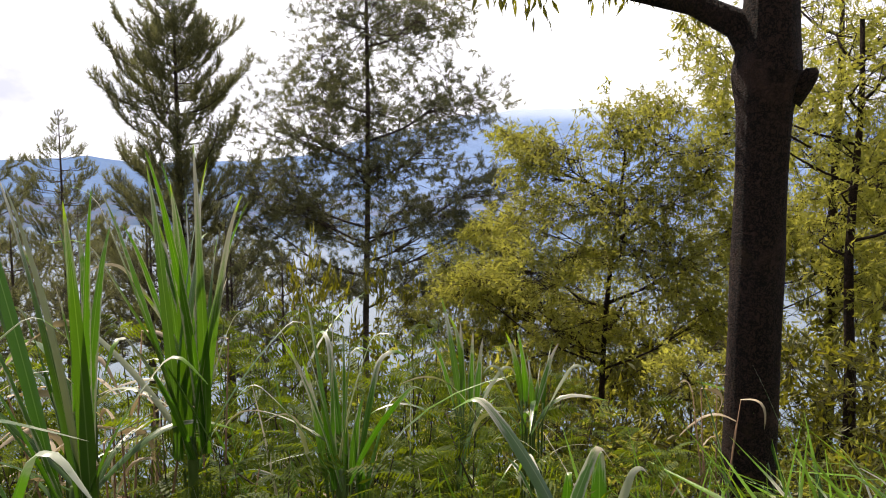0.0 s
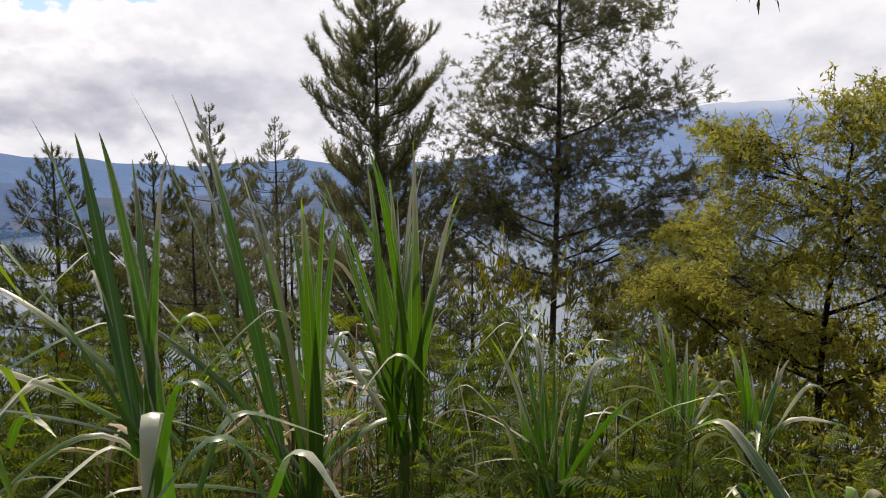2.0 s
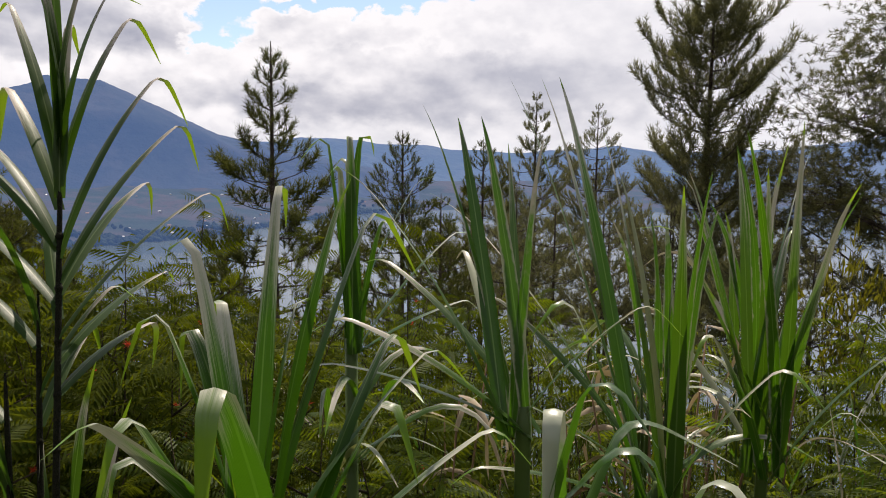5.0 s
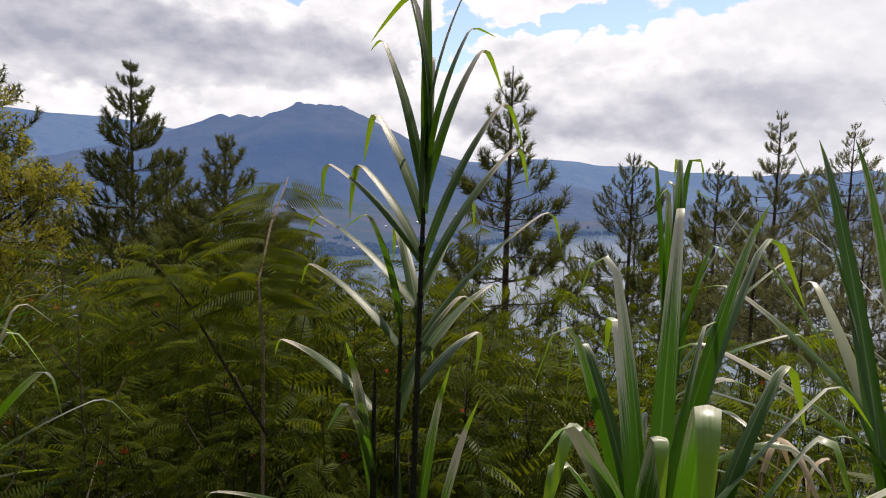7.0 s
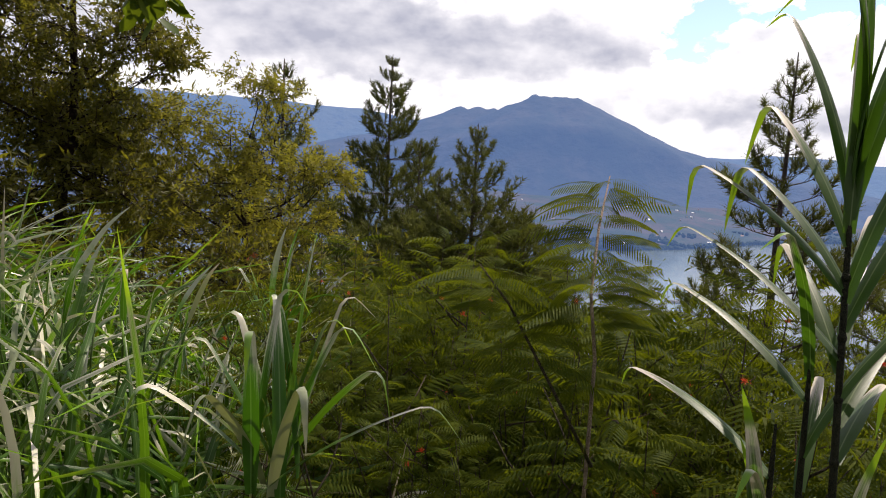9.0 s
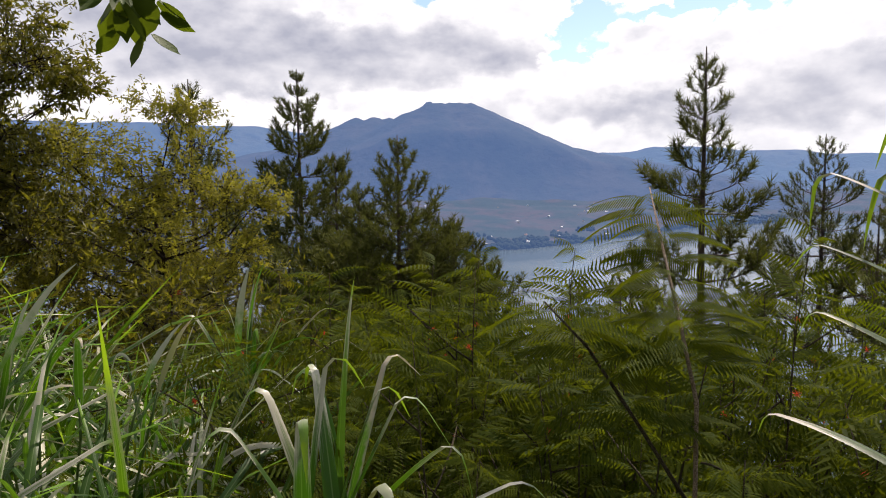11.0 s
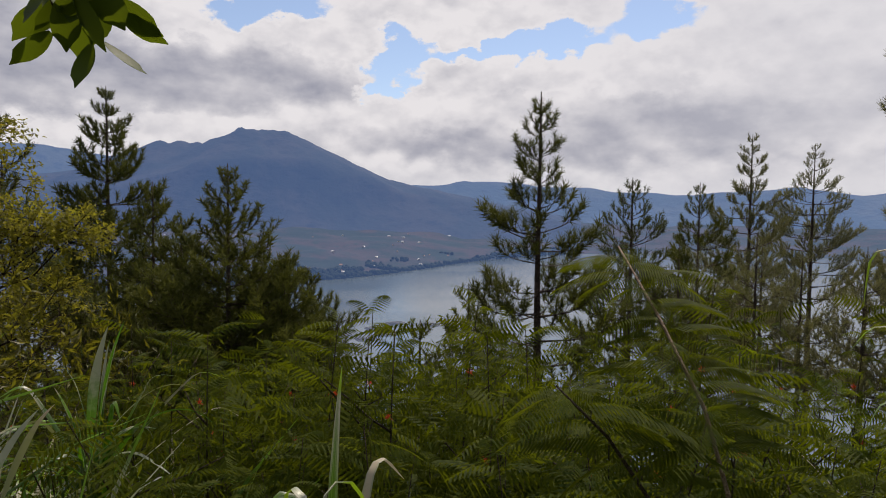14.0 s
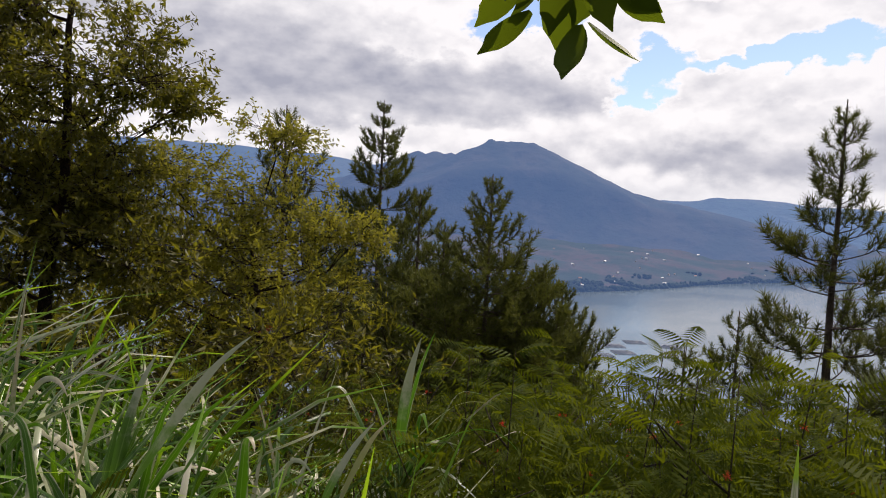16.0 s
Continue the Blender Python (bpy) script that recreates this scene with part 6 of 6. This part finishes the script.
def feather_shrub(seed, template, stems=6, per=17, height=1.7, frond=0.26, flowers=2, mat=None):
    """A shrub about 1.7 m high, at the origin."""
    rng = np.random.default_rng(seed)
    ob = thing("feather_leaf_shrub", (0, 0, 0), "olive bronze-tinted shrub with drooping feathery leaves, toned darker for shade" if mat else "fresh green shrub with drooping feathery leaves", "shrub", "feather-leaved shrubs")
    lp, ld, ls = [], [], []
    for k in range(stems):
        az = 2 * math.pi * (k + rng.random() * 0.7) / stems
        out = rng.uniform(0.08, 0.55)
        h = height * rng.uniform(0.70, 1.0) if k else height
        if k == 0:
            out = 0.06
        stem = curve((math.cos(az) * 0.05, math.sin(az) * 0.05, 0), (math.cos(az) * out, math.sin(az) * out, 1), h * 1.04, 0.12, 7, 0.05, rng)
        g = Geo()
        g.tube(stem, [0.009 * (1 - 0.85 * i / 7) for i in range(8)], 5)
        for q in range(per):
            u = 0.22 + 0.78 * (q + rng.random() * 0.6) / per
            a = min(6.99, u * 7)
            j = int(a)
            p = stem[j].lerp(stem[j + 1], a - j)
            t = q * 2.4 + rng.uniform(-0.4, 0.4)
            d = Vector((math.cos(t), math.sin(t), rng.uniform(0.15, 0.75)))
            if q % 3 == 1 and u < 0.9:
                tw = curve(p, d, rng.uniform(0.12, 0.30), 0.3, 3, 0.1, rng)
                g.tube(tw, [0.004, 0.003, 0.003, 0.002], 4)
                for m in range(4):
                    tt = t + rng.uniform(-1.5, 1.5)
                    lp.append(tuple(tw[min(3, m)])), ld.append((math.cos(tt), math.sin(tt), rng.uniform(-0.1, 0.6))), ls.append(frond * rng.uniform(0.6, 1.0))
            else:
                lp.append(tuple(p)), ld.append(tuple(d)), ls.append(frond * rng.uniform(0.7, 1.1) * (1.1 - 0.35 * u))
        for m in range(6):
            t = m * 1.05 + rng.uniform(-0.3, 0.3)
            lp.append(tuple(stem[-1].lerp(stem[-2], rng.uniform(0, 0.6)))), ld.append((math.cos(t), math.sin(t), rng.uniform(0.1, 0.9))), ls.append(frond * rng.uniform(0.8, 1.15))
        shoot = part("stem", g.mesh("stem", TWIG), ob)
        if k < flowers:
            fv, ff = [], []
            c = stem[-2]
            for _ in range(46):
                e = unit(rng.normal(size=3) + np.array([0, 0, 0.8])) * rng.uniform(0.009, 0.019)
                b = unit(rng.normal(size=3)) * 0.0013
                ff.append((len(fv), len(fv) + 1, len(fv) + 2))
                q0 = np.array(c) + np.array([0.02, 0.01, 0.02])
                fv += [tuple(q0 - b), tuple(q0 + b), tuple(q0 + e)]
            part("flower", make_mesh("flower", fv, ff, PETAL), shoot, "small red brush-like flower")
    tv, tf = template
    v, f = scatter(tv, tf, lp, ld, ls, rng, (0, 0, -1), 0.35)
    part("foliage", pile("foliage", v, f, mat or FROND), ob)
    return ob


FINE_AT = [(-2.71, 0.55, 1.39), (-2.66, 0.86, 1.35), (-2.00, 1.44, 1.31), (-2.20, 1.36, 1.32), (-1.62, 1.52, 1.28), (-1.49, 1.75, 1.15), (-1.02, 1.98, 1.07), (-3.07, -0.27, 1.33), (-2.77, 0.34, 1.28), (-3.44, -0.70, 1.34), (-3.35, -0.40, 1.36), (-3.77, -0.70, 1.38), (-3.69, -0.13, 1.53), (-3.64, 0.15, 1.48), (-3.46, 0.16, 1.48), (-3.25, -0.50, 1.60), (-3.52, -0.20, 1.62)]
PLAIN_NEAR = [(-3.1, 2.58, 1.22), (-2.77, 2.96, 1.18), (-2.36, 3.13, 1.2), (-3.64, 2.41, 1.16), (-2.61, 2.23, 1.24), (-2.31, 2.57, 1.22), (-2.09, 3.24, 1.07), (-1.51, 3.19, 0.96), (-3.61, 1.68, 1.19), (-1.94, 1.33, 1.31), (-3.28, -0.61, 1.36), (-3.12, -0.77, 1.27), (-3.83, -0.38, 1.44), (-3.37, 0.39, 1.43), (-3.43, 1.64, 1.28), (-2.98, 0.74, 1.3), (-3.66, 0.39, 1.22), (-4.11, -0.48, 1.64), (-4.27, 0.08, 1.4), (-3.85, 0.3, 1.48), (-4.15, -0.54, 1.3), (-2.47, 2.74, 1.34), (-2.06, 2.65, 1.3), (-3.1, 2.35, 1.32), (-3.2, 1.91, 1.3), (-4.48, -0.8, 1.64), (-3.93, -0.98, 1.28), (-4.38, 0.66, 1.52)]
PLAIN_FAR = [(-4.59, -0.14, 1.22), (-3.04, 3, 1.34), (-1.63, 2.95, 1.02), (-1.01, 3.32, 0.8), (-2.14, 3.84, 0.88), (-3.66, 2.05, 1.32), (-3.62, 1.2, 1.2), (-2.66, 3.14, 1.26), (-3.8, 2.09, 1.28), (-4.63, -0.94, 1.58), (-5.1, -1.25, 1.52), (-3.9, 0.73, 1.15), (-4.16, 1.25, 1.12), (-4.32, 2.13, 1.18), (-4.74, -0.98, 1.35), (-4.98, -0.15, 1.25), (-4.83, -0.3, 1.42), (-5.32, -0.87, 1.25), (-5.8, -0.83, 1.16), (-4.18, 0.44, 1.74), (-5.55, -0.75, 1.3), (-6.37, -1.85, 1.02), (-5.34, 0.04, 1.2), (-4.57, 1.38, 1.36), (-5.2, 0.9, 1.2), (-5.6, 2, 0.9), (-6.2, 1, 0.7), (-4.8, 3.2, 0.8)]
LAKESIDE = [(-4.64, -0.25, 1.65), (-4.83, -0.42, 1.59), (-5.28, 0.28, 1.4), (-4.26, 0.23, 1.54), (-5.63, 0.06, 1.32), (-4.99, 0.22, 1.38), (-6, -0.64, 1.2), (-6.5, -0.89, 1.2), (-6.8, -0.35, 1.05), (-5.3, 0.55, 1.25), (-3.62, 0.22, 1.62), (-5.9, 0.5, 1.15), (-4.45, -0.05, 1.58), (-5.1, -0.45, 1.42), (-4.50, 1.64, 1.19), (-3.98, 1.29, 1.27), (-5.08, 1.91, 0.97), (-5.07, 2.46, 0.73), (-4.69, 1.17, 1.08), (-4.55, 2.10, 1.20)]
PLAIN_AT = PLAIN_NEAR + PLAIN_FAR + LAKESIDE


def sapling():
    """A tall sapling with a bare pale stem and a few large feather leaves."""
    x, y = -3.05, -0.25
    gz = ground_z(x, y)
    ob = thing("feather_leaf_sapling", (x, y, gz), "sapling with a bare pale stem and large feathery leaves", "sapling")
    h = 1.84 - gz
    g = Geo()
    pts = [(0, 0, 0), (0.02, 0, h * 0.40), (0.01, 0, h - 0.38), (-0.04, -0.01, h - 0.25), (-0.22, 0.03, h - 0.12), (-0.44, 0.09, h)]
    g.tube(pts, [0.006, 0.005, 0.004, 0.0035, 0.003, 0.0015], 8)
    pale_stem = part("stem", g.mesh("stem", PALE_TWIG), ob)
    g = Geo()
    arm = [(0.02, 0.01, 1.23 - gz), (-0.02, -0.09, 1.40 - gz), (-0.07, -0.18, 1.55 - gz), (-0.12, -0.25, 1.63 - gz)]
    g.tube(arm, [0.0042, 0.0036, 0.003, 0.0016], 8)
    dark_stem = part("stem", g.mesh("stem", TWIG), ob, "dark slanting stem")
    rng = np.random.default_rng(12)
    for i in range(54):
        first = i % 3 != 2
        u = i / 53
        line = pts if first else arm
        a = (0.50 + 0.495 * u if first else 0.25 + 0.75 * u) * (len(line) - 1)
        k = min(len(line) - 2, int(a))
        p = Vector(line[k]).lerp(Vector(line[k + 1]), a - k)
        sg = -1 if i % 2 else 1
        d = np.array([rng.normal() * 0.5, sg * 1.0, 0.45 + rng.normal() * 0.15])
        if u > 0.93:
            d = np.array([rng.normal() * 0.3, sg * 0.9, 0.15])
        v, f = scatter(HERO_FROND[0], HERO_FROND[1], [tuple(p)], [d], [rng.uniform(0.10, 0.155) * (0.8 if u > 0.9 else 1.0)], rng, (0.2, 0.0, -1.0), 0.25)
        part("leaf", pile("feather_leaf", v, f, OLIVE_SHADE_FROND), pale_stem if first else dark_stem)


HERO_FROND = frond_template(21, 1, 0.62, 0.0135)
sapling()
fresh_fine = [feather_shrub(s, FINE_FROND, 8, 20, 1.7, 0.115, 0) for s in (51, 52, 53)]
fresh_plain = [feather_shrub(s, PLAIN_FROND, 8, 17, 1.7, 0.118, 0) for s in (61, 62, 63)]
olive_fine = [feather_shrub(s, FINE_FROND, 8, 20, 1.7, 0.115, 0, OLIVE_SHADE_FROND) for s in (54, 55, 56)]
olive_plain = [feather_shrub(s, PLAIN_FROND, 8, 17, 1.7, 0.118, 2, OLIVE_SHADE_FROND) for s in (64, 65, 66)]
rng = np.random.default_rng(77)


def plant(protos, places):
    """Copies of the shrubs, their height fitted to the tops given; the first of each kind is moved to its place at the end."""
    last = {}
    for i, (x, y, z) in enumerate(places):
        src = protos[i % len(protos)]
        gz = ground_z(x, y) - 0.03
        k = (z - 0.14 - gz) / 1.7
        m = pose(x, y, gz, 0, 0, float(rng.uniform(0, 360))) @ Matrix.Diagonal((min(k, 1.05), min(k, 1.05), k, 1))
        if i < len(protos):
            last[src] = m
        else:
            copy_thing(src, m)
    for src, m in last.items():
        src.matrix_basis = m


# split by place: brighter leaves on the sunlit part, darker olive elsewhere
plant(fresh_fine, [p for p in FINE_AT if p[1] > 0.3])
plant(fresh_plain, [p for p in PLAIN_AT if p[1] > 1.15])
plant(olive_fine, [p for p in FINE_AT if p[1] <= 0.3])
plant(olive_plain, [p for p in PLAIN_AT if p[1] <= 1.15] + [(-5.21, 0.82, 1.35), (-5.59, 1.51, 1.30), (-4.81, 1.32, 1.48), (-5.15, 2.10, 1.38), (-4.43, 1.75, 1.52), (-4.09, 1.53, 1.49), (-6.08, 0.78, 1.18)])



def undergrowth(count, seed, tops, mat, label):
    """Low feathery leaves that fill the shade under the shrubs."""
    rng = np.random.default_rng(seed)
    lp, ld, ls = [], [], []
    while len(lp) < count:
        x, y, z = tops[rng.integers(len(tops))]
        x, y = x + rng.normal() * 0.45, y + rng.normal() * 0.45
        if math.hypot(x + 1.6, y + 0.4) < 1.7 or math.hypot(x + 2.4, y + 1.3) < 1.5:
            continue
        gz = ground_z(x, y)
        lp.append((x, y, gz + (z - 0.22 - gz) * rng.uniform(0.08, 1.0) ** 0.7))
        t = rng.uniform(0, 6.28)
        ld.append((math.cos(t), math.sin(t), rng.uniform(-0.3, 0.6)))
        ls.append(rng.uniform(0.11, 0.19))
    v, f = scatter(*PLAIN_FROND, lp, ld, ls, rng, (0, 0, -1), 0.7)
    tv, tf = np.array([(0, 0, 0), (-0.011, 0.006, 0.05), (0.011, 0.006, 0.05), (0, 0, 0.12)]), np.array([(0, 1, 2), (1, 3, 2)])
    lp, ld = [], []
    while len(lp) < count * 14:
        x, y, z = tops[rng.integers(len(tops))]
        x, y = x + rng.normal() * 0.40, y + rng.normal() * 0.40
        if math.hypot(x + 1.6, y + 0.4) < 1.8 or math.hypot(x + 2.4, y + 1.3) < 1.6:
            continue
        gz = ground_z(x, y)
        lp.append((x, y, gz + (z - 0.20 - gz) * rng.uniform(0.1, 1.0) ** 0.6))
        ld.append(rng.normal(size=3))
    v2, f2 = scatter(tv, tf, lp, ld, rng.uniform(0.22, 0.42, len(lp)), rng)
    v, f = np.concatenate([v, v2]), np.concatenate([f, f2 + len(v)])
    structure("undergrowth", pile("undergrowth", v, f, mat), label, "undergrowth", "stuff")


undergrowth(1700, 90, [p for p in FINE_AT + PLAIN_AT if p[1] > 1.0], FROND, "green undergrowth of feathery leaves and sprigs")
undergrowth(2500, 91, [p for p in FINE_AT + PLAIN_AT if p[1] <= 1.0], OLIVE_SHADE_FROND, "dense dark undergrowth of olive feathery leaves")

# ---- the far shore: houses, greenhouses and fish rafts ----
# all four carry painted haze as a weak bluish glow
WALL = plain_material("house_wall", (0.34, 0.32, 0.30), 0.7, HAZE_GLOW, 0.12)
ROOF = plain_material("house_roof", (0.34, 0.20, 0.15), 0.8, HAZE_GLOW, 0.15)
TIN = plain_material("pale_roof", (0.80, 0.80, 0.79), 0.5, HAZE_GLOW, 0.12)
RAFT = plain_material("raft_wood", (0.22, 0.21, 0.20), 0.8, HAZE_GLOW, 0.12)


def house(long, wide, tall, roof_mat, label, category="house"):
    ob = thing("house", (0, 0, 0), label, category, "village on the far shore")
    a, b = long / 2, wide / 2
    v = [(-a, -b, -3), (a, -b, -3), (a, b, -3), (-a, b, -3), (-a, -b, tall), (a, -b, tall), (a, b, tall), (-a, b, tall), (-a, 0, tall + b * 0.6), (a, 0, tall + b * 0.6)]
    part("wall", make_mesh("house_wall", v, [(0, 1, 5, 4), (1, 2, 6, 9, 5), (2, 3, 7, 6), (3, 0, 4, 8, 7), (4, 5, 6, 7)], WALL), ob)
    e, t = 1.12, tall + 0.25
    r = [(-a * e, -b * e, t - 0.4), (a * e, -b * e, t - 0.4), (a * e, 0, t + b * 0.62), (-a * e, 0, t + b * 0.62), (a * e, b * e, t - 0.4), (-a * e, b * e, t - 0.4)]
    lower = [(x, y, z - 0.3) for x, y, z in r]
    part("roof", make_mesh("house_roof", r + lower, [(0, 1, 2, 3), (3, 2, 4, 5), (7, 6, 9, 8), (8, 9, 11, 10), (0, 6, 7, 1), (5, 4, 10, 11), (1, 7, 8, 2), (2, 8, 10, 4), (0, 3, 9, 6), (3, 5, 11, 9)], roof_mat), ob)
    return ob


def shore_spot(az, inland):
    p = compass(az) * (shore_radius(az) + inland)
    return p.x, p.y, shore_height(p.x, p.y, inland, az)


def shore_woods(count, seed):
    """Round crowns of the far trees, in groves along the shore and on the lower slopes."""
    rng = np.random.default_rng(seed)
    v, f = [], []
    made = 0
    while made < count:
        az = float(rng.uniform(58, 96)) if made % 3 else float(rng.uniform(2, 30))
        inland = float(abs(rng.normal()) * 90 + 3)
        x, y, z = shore_spot(az, inland)
        if inland > 25 and noise.noise(Vector((x * 0.012, y * 0.012, 3))) < rng.uniform(0.05, 0.35):
            continue
        made += 1
        wide, tall = rng.uniform(3.5, 8.0), rng.uniform(5.0, 11.0)
        k = len(v)
        v.append((x, y, z + tall))
        for ring, (w0, h0) in enumerate(((0.75, 0.72), (1.0, 0.35), (0.6, -0.1))):
            for q in range(6):
                t = q * 1.047 + ring * 0.5
                j = rng.uniform(0.75, 1.2)
                v.append((x + math.cos(t) * wide * w0 * j, y + math.sin(t) * wide * w0 * j, z + tall * h0))
        for q in range(6):
            n = (q + 1) % 6
            f.append((k, k + 1 + q, k + 1 + n))
            for ring in (0, 6):
                f.append((k + 1 + ring + q, k + 7 + ring + q, k + 7 + ring + n, k + 1 + ring + n))
    structure("far_trees", make_mesh("far_trees", v, f, SHORE_WOOD, True), "dark groves of trees on the far lake shore", "trees", "stuff")


shore_woods(1900, 15)
kinds = [house(11, 8, 4, ROOF, "small pale house with a brown roof on the far shore"), house(16, 9, 4, TIN, "long low building with a pale tin roof", "building"), house(9, 7, 6, TIN, "two-storey white house by the lake")]
spots = []
for i in range(40):
    az = float(rng.choice((rng.normal(77, 2.6), rng.normal(70, 3.5), rng.normal(13, 4.0))))
    inland = float(abs(rng.normal()) * 110 + 12)
    spots.append((az, inland))
for i in range(26):
    spots.append((float(rng.uniform(62, 92)), float(rng.uniform(250, 1000))))
for i in range(30):
    spots.append((float(rng.uniform(10.2, 17.5)), float(rng.uniform(4, 40))))
for i, (az, inland) in enumerate(spots):
    x, y, z = shore_spot(az, inland)
    k = float(rng.uniform(0.4, 0.75))
    m = pose(x, y, z, 0, 0, float(rng.uniform(0, 180))) @ Matrix.Diagonal((k, k, k, 1))
    if i < len(spots) - len(kinds):
        copy_thing(kinds[i % 3], m)
    else:
        kinds[i % 3].matrix_basis = m


def fish_raft():
    ob = thing("fish_raft", (0, 0, 0), "floating grid of fish pens on the lake", "raft", "fish rafts")
    for i in range(6):
        g = Geo()
        g.tube([(-12.5 + i * 5, -10, 0.3), (-12.5 + i * 5, 10, 0.3)], [0.45, 0.45], 6)
        part("float", g.mesh("raft_float", RAFT), ob)
    for j in range(5):
        g = Geo()
        g.tube([(-12.5, -10 + j * 5, 0.6), (12.5, -10 + j * 5, 0.6)], [0.4, 0.4], 6)
        part("walkway", g.mesh("raft_walkway", RAFT), ob)
    return ob


raft = fish_raft()
for az, r in ((79.5, 985), (78.2, 930), (76.8, 960), (74.4, 900), (73.6, 860), (75.2, 830), (77.4, 860), (80.6, 900), (72.8, 940), (66.5, 900), (64.0, 860)):
    p = compass(az) * r
    copy_thing(raft, pose(p.x, p.y, LAKE, 0, 0, az + 20))
p = compass(70) * 930
raft.matrix_basis = pose(p.x, p.y, LAKE, 0, 0, 60)
